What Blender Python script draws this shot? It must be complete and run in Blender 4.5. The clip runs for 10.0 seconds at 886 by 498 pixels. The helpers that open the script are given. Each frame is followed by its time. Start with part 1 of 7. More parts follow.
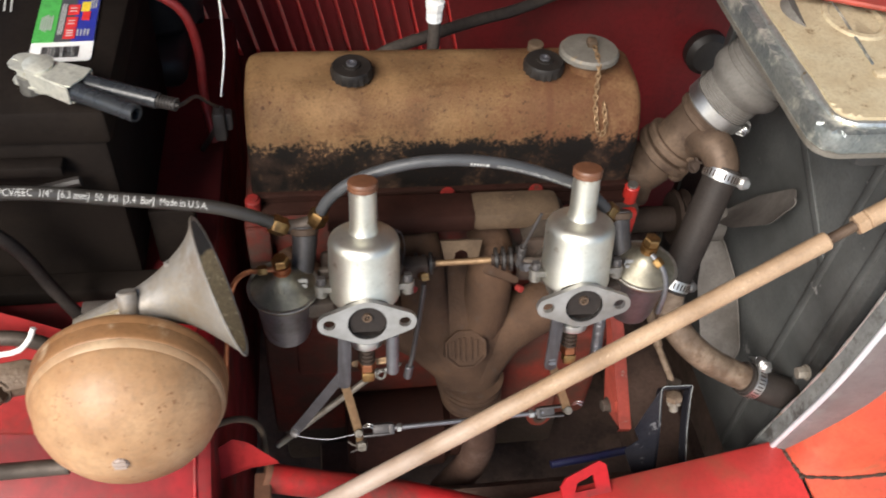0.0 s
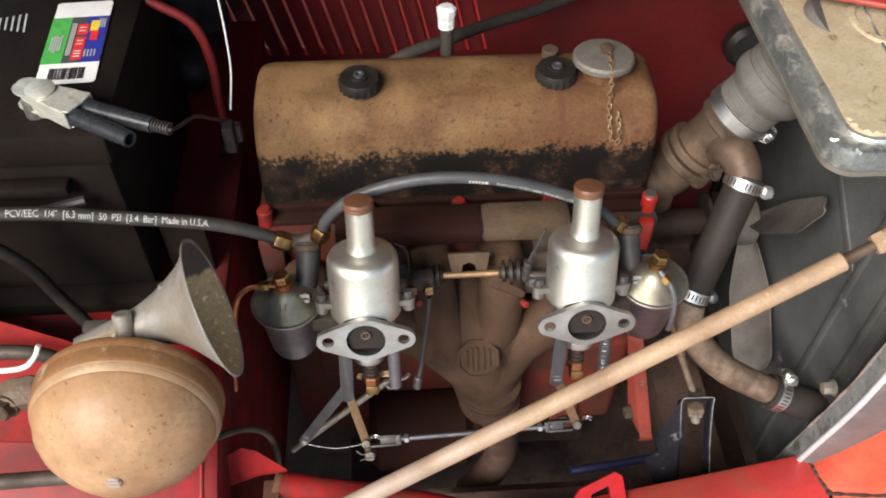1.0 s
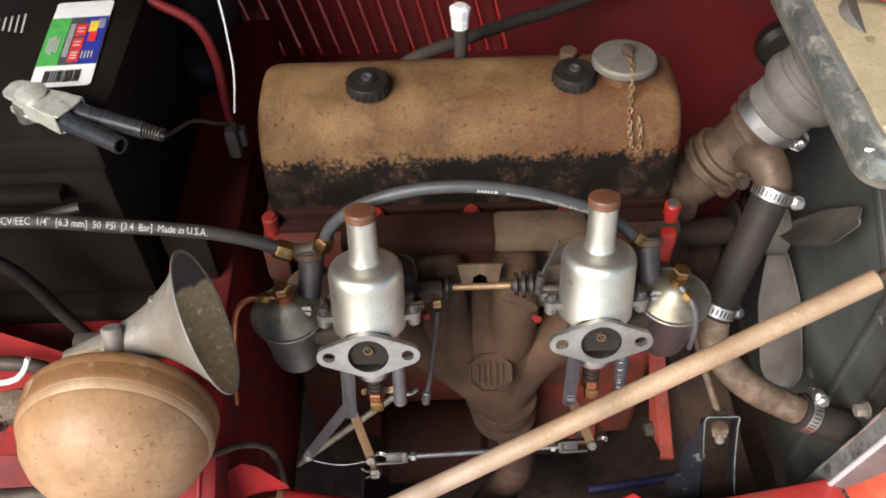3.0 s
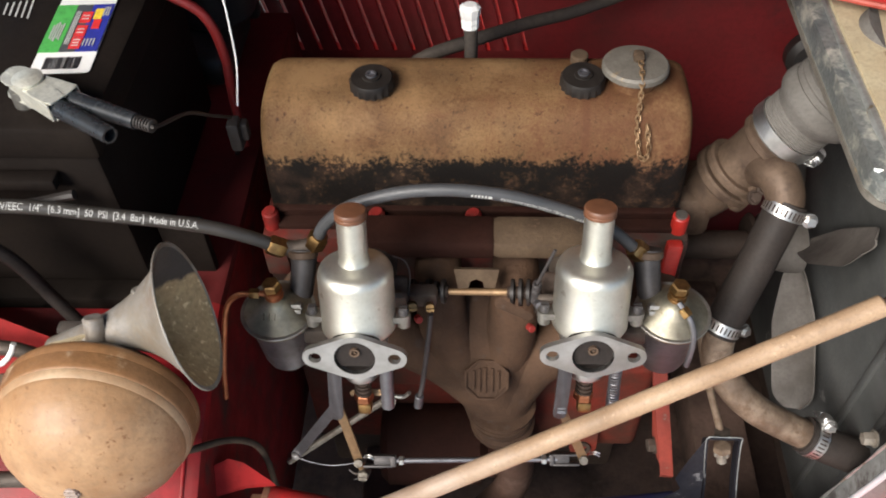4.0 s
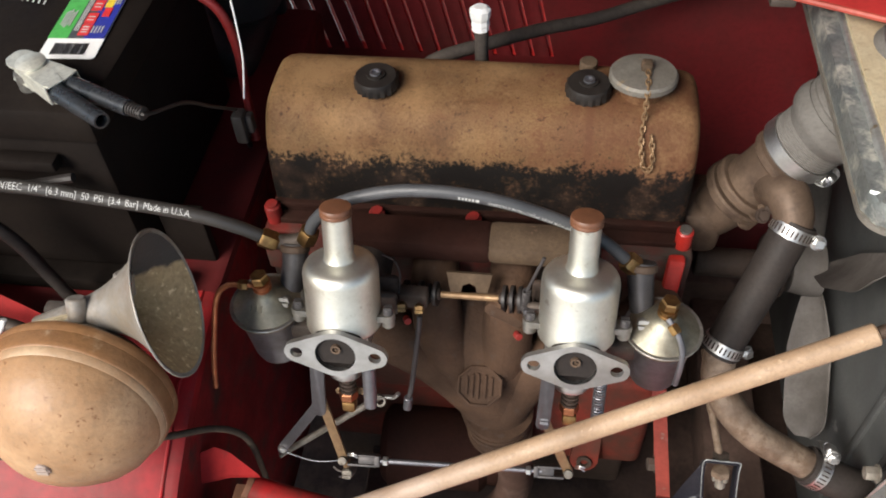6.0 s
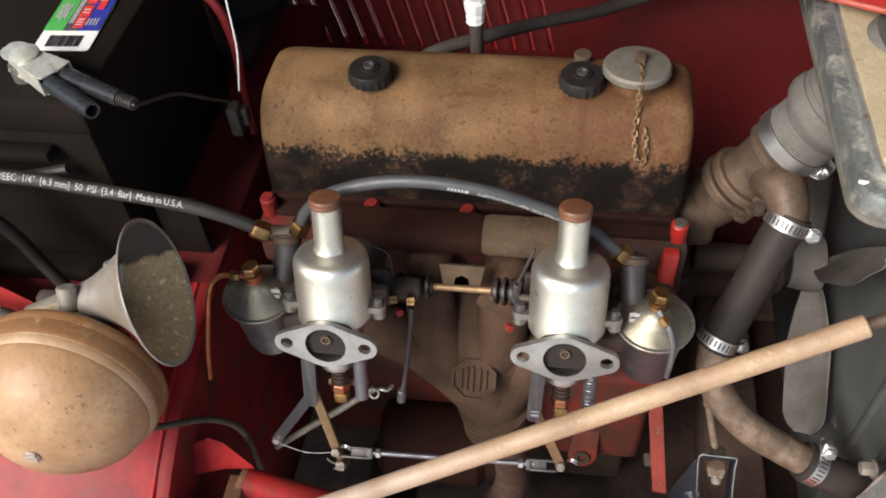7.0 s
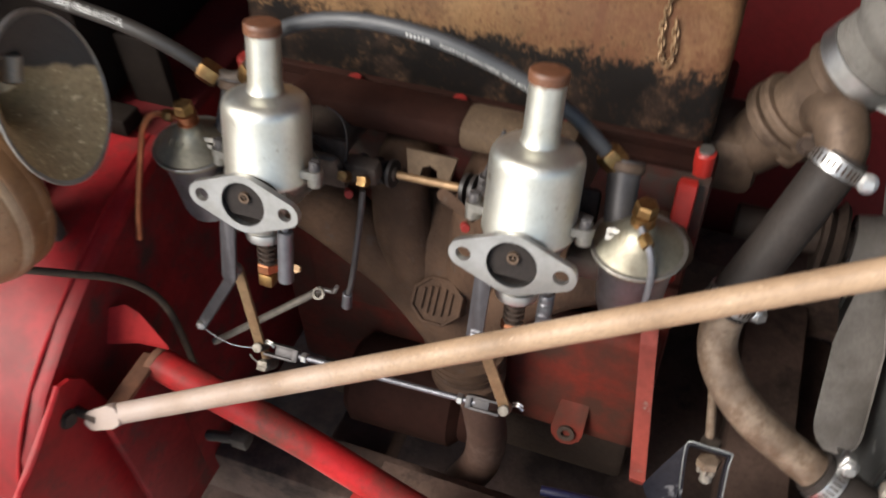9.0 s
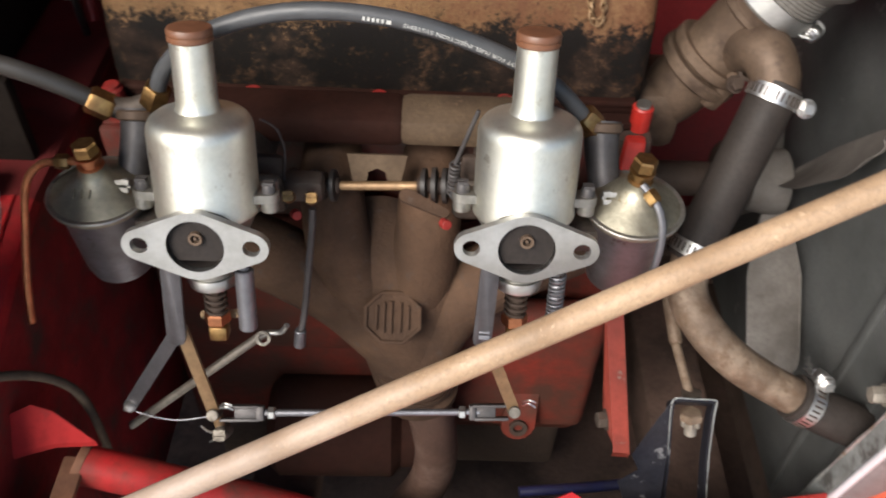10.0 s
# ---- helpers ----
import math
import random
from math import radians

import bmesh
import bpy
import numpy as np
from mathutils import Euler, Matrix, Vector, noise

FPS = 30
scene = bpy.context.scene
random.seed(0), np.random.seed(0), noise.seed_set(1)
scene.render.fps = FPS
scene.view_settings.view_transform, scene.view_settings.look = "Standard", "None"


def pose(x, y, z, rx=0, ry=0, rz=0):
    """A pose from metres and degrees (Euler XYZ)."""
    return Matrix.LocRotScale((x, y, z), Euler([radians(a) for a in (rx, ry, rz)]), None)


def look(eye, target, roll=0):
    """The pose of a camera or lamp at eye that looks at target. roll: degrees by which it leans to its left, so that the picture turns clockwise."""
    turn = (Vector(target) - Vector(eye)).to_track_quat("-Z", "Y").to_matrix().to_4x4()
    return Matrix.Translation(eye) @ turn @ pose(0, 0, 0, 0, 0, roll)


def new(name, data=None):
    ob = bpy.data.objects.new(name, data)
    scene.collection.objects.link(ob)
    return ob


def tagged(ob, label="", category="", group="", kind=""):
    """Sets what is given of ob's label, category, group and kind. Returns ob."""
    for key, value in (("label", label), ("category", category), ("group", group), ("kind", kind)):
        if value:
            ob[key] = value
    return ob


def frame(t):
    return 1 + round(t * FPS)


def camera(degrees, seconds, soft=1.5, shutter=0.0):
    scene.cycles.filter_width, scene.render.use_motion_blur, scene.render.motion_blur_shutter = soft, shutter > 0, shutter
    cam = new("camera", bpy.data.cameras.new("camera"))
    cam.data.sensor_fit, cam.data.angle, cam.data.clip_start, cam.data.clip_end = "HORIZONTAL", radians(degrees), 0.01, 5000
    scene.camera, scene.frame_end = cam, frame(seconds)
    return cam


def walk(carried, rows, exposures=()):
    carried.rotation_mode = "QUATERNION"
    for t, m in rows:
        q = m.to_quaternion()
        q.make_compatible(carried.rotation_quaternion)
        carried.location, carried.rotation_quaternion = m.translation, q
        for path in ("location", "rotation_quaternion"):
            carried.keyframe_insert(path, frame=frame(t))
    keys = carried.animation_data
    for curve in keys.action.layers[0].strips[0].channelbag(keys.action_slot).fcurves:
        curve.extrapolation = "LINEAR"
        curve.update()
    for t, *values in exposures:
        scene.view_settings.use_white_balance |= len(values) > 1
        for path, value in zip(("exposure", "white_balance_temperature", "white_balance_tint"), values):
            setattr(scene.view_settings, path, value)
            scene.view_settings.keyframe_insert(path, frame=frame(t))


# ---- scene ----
cam = camera(54.3, 10.0, soft=1.9, shutter=0.6)
PATH = [
    (0, (-0.131, -0.687, 1.452), (0.127, 0.649, -0.014), 5.5),
    (0.5, (-0.075, -0.665, 1.472), (0.101, 0.639, -0.034), 3.7),
    (1, (-0.06, -0.657, 1.479), (0.025, 0.643, -0.038), 0.4),
    (1.5, (-0.064, -0.647, 1.471), (0.006, 0.645, -0.055), 0.1),
    (2, (-0.063, -0.64, 1.458), (0.007, 0.646, -0.072), -0.3),
    (2.5, (-0.051, -0.633, 1.459), (-0.003, 0.665, -0.062), -1.0),
    (4, (0.006, -0.608, 1.451), (-0.077, 0.683, -0.074), -2.1),
    (4.5, (0.031, -0.608, 1.442), (-0.084, 0.68, -0.084), -1.9),
    (5, (0.044, -0.603, 1.443), (-0.105, 0.681, -0.083), -1.7),
    (5.5, (0.053, -0.601, 1.445), (-0.132, 0.688, -0.073), -2.5),
    (7, (0.09, -0.605, 1.436), (-0.165, 0.682, -0.074), -4.5),
    (7.5, (0.072, -0.614, 1.444), (-0.155, 0.673, -0.069), -4.3),
    (7.8, (0.106, -0.601, 1.432), (-0.155, 0.679, -0.083), -3.7),
    (8, (0.163, -0.593, 1.409), (-0.234, 0.67, -0.091), -3.6),
    (8.2, (0.2255, -0.5885, 1.410), (-0.327, 0.6105, -0.0925), -5.2),
    (8.5, (0.27, -0.601, 1.403), (-0.385, 0.563, -0.086), -5.4),
    (8.8, (0.235, -0.571, 1.334), (-0.3335, 0.611, -0.176), -3.8),
    (9, (0.208, -0.569, 1.266), (-0.301, 0.677, -0.214), -2.6),
    (9.2, (0.160, -0.561, 1.248), (-0.224, 0.705, -0.2525), -2.5),
    (9.5, (0.108, -0.565, 1.229), (-0.127, 0.769, -0.242), -1.2),
    (10, (0.045, -0.568, 1.211), (0.074, 0.815, -0.234), 2.8),
]
walk(cam, [(t, look(eye, target, roll)) for t, eye, target, roll in PATH], exposures=[(0, 0.55), (2.5, 0.55), (5, 0.52), (8.8, 0.52), (10, 0.6)])
# ---- light ----
world = bpy.data.worlds.new("sky")
scene.world = world
world.use_nodes = True
wn = world.node_tree.nodes
sky = wn.new("ShaderNodeTexSky")
sky.sky_type, sky.sun_disc = "NISHITA", False
sky.sun_elevation, sky.sun_rotation = radians(39), radians(218)
wn["Background"].inputs["Strength"].default_value = 0.13
world.node_tree.links.new(sky.outputs["Color"], wn["Background"].inputs["Color"])
sun_data = bpy.data.lights.new("sun", "SUN")
sun_data.energy, sun_data.angle, sun_data.color = 5.0, radians(34), (1.0, 0.93, 0.85)
sun = new("sun", sun_data)
sun.matrix_world = look((-1.0, -1.3, 2.05), (0, 0, 0.7))


# ---- materials ----
def mat(name, c1, c2, rough=0.5, metal=0.0, scale=30.0, bump=0.15, fine=220.0, spots=None, spot_at=0.62, spot_scale=60.0, rough2=None, coat=0.0, vary=0.0, spec=None, dirt=0.3, grainy=0.7, soft=0.025):
    """Two colours mixed by coarse and fine noise, optional spots of a third, relief from the same noise."""
    m = bpy.data.materials.new(name)
    m.use_nodes = True
    nt = m.node_tree
    bsdf = nt.nodes["Principled BSDF"]
    co = nt.nodes.new("ShaderNodeTexCoord")

    def noise_tex(s, detail, rough_n=0.6):
        n = nt.nodes.new("ShaderNodeTexNoise")
        n.inputs["Scale"].default_value, n.inputs["Detail"].default_value, n.inputs["Roughness"].default_value = s, detail, rough_n
        nt.links.new(co.outputs["Object"], n.inputs["Vector"])
        return n.outputs["Fac"]

    def ramp(fac, a, b):
        r = nt.nodes.new("ShaderNodeMapRange")
        r.inputs["From Min"].default_value, r.inputs["From Max"].default_value = a, b
        nt.links.new(fac, r.inputs["Value"])
        return r.outputs["Result"]

    def mix(fac, a, b):
        x = nt.nodes.new("ShaderNodeMix")
        x.data_type = "RGBA"
        nt.links.new(fac, x.inputs["Factor"])
        for socket, v in ((x.inputs[6], a), (x.inputs[7], b)):
            if isinstance(v, tuple):
                socket.default_value = (*v, 1)
            else:
                nt.links.new(v, socket)
        return x.outputs[2]

    coarse, grain = noise_tex(scale, 5), noise_tex(fine, 4)
    col = mix(ramp(coarse, 0.32, 0.68), c1, c2)
    dark = tuple(0.52 * v for v in c1)
    g = ramp(grain, 0.45, 0.8)
    gm = nt.nodes.new("ShaderNodeMath")
    gm.operation, gm.inputs[1].default_value = "MULTIPLY", grainy
    nt.links.new(g, gm.inputs[0])
    col = mix(gm.outputs[0], col, dark)
    if spots:
        col = mix(ramp(noise_tex(spot_scale, 7, 0.7), spot_at - soft, spot_at + soft), col, spots)
    if dirt:
        # broad uneven film of dust and soot
        film = nt.nodes.new("ShaderNodeMath")
        film.operation, film.inputs[1].default_value = "MULTIPLY", dirt
        nt.links.new(ramp(noise_tex(scale * 0.4 + 3, 8, 0.68), 0.46, 0.72), film.inputs[0])
        col = mix(film.outputs[0], col, tuple(0.30 * v + 0.02 * k for v, k in zip(c2, (1.0, 0.75, 0.55))))
    if vary:
        info, hsv, mul = nt.nodes.new("ShaderNodeObjectInfo"), nt.nodes.new("ShaderNodeHueSaturation"), nt.nodes.new("ShaderNodeMapRange")
        nt.links.new(info.outputs["Random"], mul.inputs["Value"])
        mul.inputs["To Min"].default_value, mul.inputs["To Max"].default_value = 1 - vary, 1 + vary
        nt.links.new(mul.outputs["Result"], hsv.inputs["Value"])
        nt.links.new(col, hsv.inputs["Color"])
        col = hsv.outputs["Color"]
    nt.links.new(col, bsdf.inputs["Base Color"])
    bsdf.inputs["Metallic"].default_value = metal
    rr = nt.nodes.new("ShaderNodeMapRange")
    nt.links.new(coarse, rr.inputs["Value"])
    rr.inputs["From Min"].default_value, rr.inputs["From Max"].default_value = 0.3, 0.7
    rr.inputs["To Min"].default_value, rr.inputs["To Max"].default_value = rough, rough2 if rough2 is not None else min(1, rough + 0.15)
    nt.links.new(rr.outputs["Result"], bsdf.inputs["Roughness"])
    bsdf.inputs["Coat Weight"].default_value = coat
    if spec is not None:
        bsdf.inputs["Specular IOR Level"].default_value = spec
    if bump:
        b = nt.nodes.new("ShaderNodeBump")
        b.inputs["Strength"].default_value, b.inputs["Distance"].default_value = bump, 0.002
        both = nt.nodes.new("ShaderNodeMath")
        both.operation = "ADD"
        nt.links.new(grain, both.inputs[0])
        nt.links.new(coarse, both.inputs[1])
        nt.links.new(both.outputs[0], b.inputs["Height"])
        nt.links.new(b.outputs["Normal"], bsdf.inputs["Normal"])
    m["col"] = name
    return m


def rust_cover():
    """Tan surface rust over old black paint, which survives in flakes low on the near side."""
    m = mat("rusted_cover", (0.092, 0.045, 0.021), (0.192, 0.113, 0.050), 0.6, 0.0, 19, 0.28, 520, spots=(0.052, 0.025, 0.014), spot_at=0.605, spot_scale=190, spec=0.14, dirt=0.7, soft=0.035)
    nt = m.node_tree
    bsdf = nt.nodes["Principled BSDF"]
    old = bsdf.inputs["Base Color"].links[0].from_socket
    co = nt.nodes.new("ShaderNodeTexCoord")
    sep = nt.nodes.new("ShaderNodeSeparateXYZ")
    nt.links.new(co.outputs["Object"], sep.inputs[0])
    n1, n2 = nt.nodes.new("ShaderNodeTexNoise"), nt.nodes.new("ShaderNodeTexNoise")
    for n, s, d in ((n1, 38, 10), (n2, 240, 6)):
        n.inputs["Scale"].default_value, n.inputs["Detail"].default_value, n.inputs["Roughness"].default_value = s, d, 0.72
        nt.links.new(co.outputs["Object"], n.inputs["Vector"])

    def math_node(op, a, b):
        k = nt.nodes.new("ShaderNodeMath")
        k.operation = op
        for i, v in enumerate((a, b)):
            if isinstance(v, (int, float)):
                k.inputs[i].default_value = v
            else:
                nt.links.new(v, k.inputs[i])
        return k.outputs[0]

    # height of the paint's ragged upper edge
    n3 = nt.nodes.new("ShaderNodeTexNoise")
    n3.inputs["Scale"].default_value, n3.inputs["Detail"].default_value, n3.inputs["Roughness"].default_value = 14, 4, 0.6
    nt.links.new(co.outputs["Object"], n3.inputs["Vector"])
    h = math_node("ADD", sep.outputs["Z"], math_node("MULTIPLY", math_node("SUBTRACT", n1.outputs["Fac"], 0.5), 0.05))
    h = math_node("ADD", h, math_node("MULTIPLY", math_node("SUBTRACT", n3.outputs["Fac"], 0.5), 0.035))
    h = math_node("ADD", h, math_node("MULTIPLY", math_node("SUBTRACT", n2.outputs["Fac"], 0.5), 0.055))
    edge = nt.nodes.new("ShaderNodeMapRange")
    edge.inputs["From Min"].default_value, edge.inputs["From Max"].default_value = COVER_PAINT + 0.004, COVER_PAINT - 0.006
    nt.links.new(h, edge.inputs["Value"])
    fleck = nt.nodes.new("ShaderNodeMapRange")
    fleck.inputs["From Min"].default_value, fleck.inputs["From Max"].default_value = 0.525, 0.64
    fleck.inputs["To Min"].default_value, fleck.inputs["To Max"].default_value = 1.0, 0.55
    nt.links.new(math_node("MULTIPLY", math_node("ADD", n2.outputs["Fac"], n1.outputs["Fac"]), 0.5), fleck.inputs["Value"])
    fac = math_node("MULTIPLY", edge.outputs["Result"], fleck.outputs["Result"])
    # dark red-brown rust spreading from the front end
    spread = nt.nodes.new("ShaderNodeMapRange")
    spread.inputs["From Min"].default_value, spread.inputs["From Max"].default_value, spread.inputs["To Max"].default_value = 0.0, 0.19, 0.17
    nt.links.new(sep.outputs["X"], spread.inputs["Value"])
    stain = nt.nodes.new("ShaderNodeMapRange")
    stain.inputs["From Min"].default_value, stain.inputs["From Max"].default_value, stain.inputs["To Max"].default_value = 0.50, 0.66, 0.8
    mottle = math_node("ADD", math_node("MULTIPLY", n1.outputs["Fac"], 0.62), math_node("MULTIPLY", n2.outputs["Fac"], 0.38))
    nt.links.new(math_node("ADD", mottle, spread.outputs["Result"]), stain.inputs["Value"])
    # oil run below the front hand nut
    run = nt.nodes.new("ShaderNodeMapRange")
    run.inputs["From Min"].default_value, run.inputs["From Max"].default_value, run.inputs["To Min"].default_value, run.inputs["To Max"].default_value = 0.002, 0.009, 0.75, 0.0
    wander = math_node("MULTIPLY", math_node("SUBTRACT", n1.outputs["Fac"], 0.5), 0.012)
    nt.links.new(math_node("ABSOLUTE", math_node("ADD", math_node("SUBTRACT", sep.outputs["X"], 0.108), wander), 0.0), run.inputs["Value"])
    below = nt.nodes.new("ShaderNodeMapRange")
    below.inputs["From Min"].default_value, below.inputs["From Max"].default_value = 0.0, -0.012
    nt.links.new(sep.outputs["Y"], below.inputs["Value"])
    oil = math_node("MULTIPLY", run.outputs["Result"], below.outputs["Result"])
    rust = nt.nodes.new("ShaderNodeMix")
    rust.data_type = "RGBA"
    nt.links.new(math_node("MAXIMUM", oil, stain.outputs["Result"]), rust.inputs["Factor"])
    nt.links.new(old, rust.inputs[6])
    rust.inputs[7].default_value = (0.085, 0.034, 0.018, 1)
    # paler yellowish bloom in broad patches
    bloom, pale = nt.nodes.new("ShaderNodeMix"), nt.nodes.new("ShaderNodeMapRange")
    pale.inputs["From Min"].default_value, pale.inputs["From Max"].default_value, pale.inputs["To Max"].default_value = 0.48, 0.64, 0.6
    nt.links.new(math_node("ADD", math_node("MULTIPLY", n3.outputs["Fac"], 0.7), math_node("MULTIPLY", n2.outputs["Fac"], 0.33)), pale.inputs["Value"])
    bloom.data_type = "RGBA"
    nt.links.new(pale.outputs["Result"], bloom.inputs["Factor"])
    nt.links.new(rust.outputs[2], bloom.inputs[6])
    bloom.inputs[7].default_value = (0.245, 0.150, 0.072, 1)
    old = bloom.outputs[2]
    x = nt.nodes.new("ShaderNodeMix")
    x.data_type = "RGBA"
    nt.links.new(fac, x.inputs["Factor"])
    nt.links.new(old, x.inputs[6])
    film = nt.nodes.new("ShaderNodeMix")
    film.data_type = "RGBA"
    film.inputs[6].default_value, film.inputs[7].default_value = (0.0065, 0.005, 0.0042, 1), (0.036, 0.021, 0.0145, 1)
    veil = nt.nodes.new("ShaderNodeMapRange")
    veil.inputs["From Min"].default_value, veil.inputs["From Max"].default_value = 0.47, 0.62
    nt.links.new(math_node("ADD", math_node("MULTIPLY", n3.outputs["Fac"], 0.6), math_node("MULTIPLY", n1.outputs["Fac"], 0.4)), veil.inputs["Value"])
    nt.links.new(veil.outputs["Result"], film.inputs["Factor"])
    nt.links.new(film.outputs[2], x.inputs[7])
    nt.links.new(x.outputs[2], bsdf.inputs["Base Color"])
    return m


COVER_PAINT = 0.853 - 0.22
M_RUST = rust_cover()
M_RED = mat("red_paint", (0.38, 0.012, 0.015), (0.23, 0.016, 0.017), 0.38, 0, 14, 0.05, 120, spots=(0.15, 0.025, 0.022), spot_at=0.61, spot_scale=24, rough2=0.5, dirt=0.55, soft=0.09, spec=0.2)
# darker copy of the red: shade inside the far bonnet and shelf put into colour
M_SHADERED = mat("shaded_inner_red", (0.155, 0.012, 0.014), (0.10, 0.010, 0.011), 0.55, 0, 5, 0.06, 120, spots=(0.05, 0.012, 0.012), spot_at=0.66, spot_scale=12, spec=0.25, dirt=0.45, soft=0.09)
M_LEDGE = mat("glossy_red_ledge_paint", (0.32, 0.009, 0.013), (0.14, 0.011, 0.012), 0.46, 0, 11, 0.08, 120, spots=(0.14, 0.024, 0.020), spot_at=0.59, spot_scale=20, rough2=0.55, dirt=0.75, spec=0.27, soft=0.07)
M_REDMATT = mat("dull_red_paint", (0.34, 0.018, 0.018), (0.22, 0.018, 0.018), 0.6, 0, 14, 0.1, 120, spots=(0.10, 0.03, 0.025), spot_at=0.6, spot_scale=20, spec=0.1, dirt=0.5, soft=0.09)
M_REDOLD = mat("grimy_red_paint", (0.23, 0.016, 0.017), (0.12, 0.015, 0.015), 0.5, 0, 16, 0.12, 150, spots=(0.06, 0.03, 0.025), spot_at=0.58, spot_scale=22, spec=0.1, soft=0.09)
M_ENGRED = mat("engine_red_paint", (0.165, 0.021, 0.0135), (0.052, 0.024, 0.017), 0.6, 0, 9, 0.25, 160, spots=(0.055, 0.024, 0.017), spot_at=0.50, spot_scale=13, spec=0.12, soft=0.09)
M_REDBRIGHT = mat("bright_red_enamel", (0.44, 0.024, 0.016), (0.32, 0.018, 0.014), 0.35, 0, 40, 0.08, 150, spots=(0.14, 0.04, 0.03), spot_at=0.66, spot_scale=50)
M_NUTRED = mat("dull_red_nut", (0.26, 0.02, 0.017), (0.15, 0.018, 0.015), 0.5, 0, 60, 0.15, 200, spots=(0.08, 0.03, 0.02), spot_at=0.6, spot_scale=60, spec=0.25)
M_STARTER = mat("grimy_brown_casing", (0.030, 0.0118, 0.0086), (0.019, 0.0085, 0.0066), 0.7, 0, 16, 0.3, 160, spec=0.06)
M_HEADRED = mat("grimy_head_paint", (0.13, 0.018, 0.014), (0.05, 0.029, 0.022), 0.5, 0, 13, 0.15, 150, spots=(0.05, 0.04, 0.033), spot_at=0.52, spot_scale=14, spec=0.12, soft=0.09)
M_PINK = mat("faded_red_paint", (0.42, 0.070, 0.045), (0.26, 0.044, 0.030), 0.5, 0, 30, 0.1, 150, spots=(0.3, 0.2, 0.16), spot_at=0.66)
M_ALU = mat("cast_aluminium", (0.77, 0.765, 0.70), (0.58, 0.57, 0.50), 0.40, 1.0, 22, 0.10, 300, spots=(0.50, 0.47, 0.40), spot_at=0.63, spot_scale=50, rough2=0.52, grainy=0.2, dirt=0.25)
M_ALUD = mat("dull_aluminium", (0.38, 0.37, 0.34), (0.24, 0.23, 0.205), 0.42, 0.9, 50, 0.15, 260, spots=(0.18, 0.15, 0.1), spot_at=0.66)
M_CAPG = mat("dull_cap_plate", (0.185, 0.172, 0.148), (0.125, 0.112, 0.092), 0.55, 0.3, 40, 0.2, 300, spots=(0.24, 0.18, 0.11), spot_at=0.64)
M_ALUB = mat("weathered_casting", (0.10, 0.08, 0.065), (0.06, 0.047, 0.038), 0.55, 0.5, 35, 0.25, 240, spots=(0.06, 0.05, 0.04), spot_at=0.62)
M_LID = mat("brassy_alloy_lid", (0.40, 0.38, 0.30), (0.14, 0.122, 0.092), 0.46, 0.9, 24, 0.15, 260, spots=(0.2, 0.16, 0.09), spot_at=0.62)
M_CHAMBER = mat("stained_float_bowl", (0.25, 0.245, 0.265), (0.13, 0.115, 0.115), 0.30, 0.75, 25, 0.12, 240, spots=(0.10, 0.07, 0.06), spot_at=0.64)
M_STEEL = mat("bright_steel", (0.62, 0.615, 0.60), (0.46, 0.455, 0.44), 0.34, 1.0, 90, 0.03, 400, grainy=0.2, dirt=0.15)
M_ZINC = mat("grey_steel", (0.22, 0.22, 0.24), (0.14, 0.14, 0.15), 0.42, 0.85, 60, 0.08, 300, grainy=0.2, dirt=0.15)
M_BRASS = mat("old_brass", (0.40, 0.25, 0.10), (0.22, 0.125, 0.055), 0.36, 1.0, 160, 0.1, 300)
M_COPPER = mat("copper", (0.52, 0.22, 0.11), (0.36, 0.15, 0.08), 0.34, 1.0, 70, 0.05, 300)
M_BROWNCAP = mat("brown_plastic_cap", (0.15, 0.062, 0.030), (0.10, 0.042, 0.022), 0.38, 0, 80, 0.05, 300, grainy=0.2, dirt=0.15)
M_KNOB = mat("dusty_black_knob", (0.010, 0.0085, 0.008), (0.019, 0.0155, 0.013), 0.45, 0, 60, 0.1, 300, spec=0.3)
M_BLACK = mat("black_plastic", (0.020, 0.018, 0.0175), (0.029, 0.025, 0.023), 0.42, 0, 40, 0.08, 260, spec=0.35)
M_BATT = mat("black_battery_case", (0.0090, 0.0067, 0.0056), (0.0130, 0.0096, 0.0078), 0.65, 0, 20, 0.1, 200, spots=(0.02, 0.016, 0.013), spot_at=0.7, spec=0.08)
M_RUBBER = mat("black_rubber", (0.022, 0.018, 0.016), (0.032, 0.026, 0.023), 0.55, 0, 40, 0.12, 300, spec=0.2)
M_HOSE = mat("fuel_hose_rubber", (0.040, 0.042, 0.045), (0.056, 0.058, 0.062), 0.42, 0, 60, 0.06, 420, grainy=0.2, dirt=0.15)
M_HOSEB = mat("dusty_fuel_hose_rubber", (0.030, 0.0275, 0.025), (0.044, 0.040, 0.036), 0.38, 0, 60, 0.06, 420, grainy=0.2)
M_RUBBERG = mat("grey_rubber", (0.14, 0.132, 0.12), (0.10, 0.092, 0.083), 0.62, 0, 30, 0.1, 300, spec=0.25)
M_DUST = mat("dusty_black_paint", (0.035, 0.03, 0.028), (0.07, 0.058, 0.048), 0.6, 0, 20, 0.15, 200, spec=0.2)
M_IRON = mat("rusty_cast_iron", (0.095, 0.053, 0.031), (0.030, 0.0175, 0.012), 0.75, 0, 12, 0.6, 260, spots=(0.06, 0.04, 0.03), spot_at=0.63, spec=0.2)
M_IRONL = mat("pale_oxidised_iron", (0.098, 0.067, 0.042), (0.050, 0.033, 0.021), 0.75, 0, 30, 0.4, 330, spots=(0.11, 0.07, 0.045), spot_at=0.64, spec=0.2)
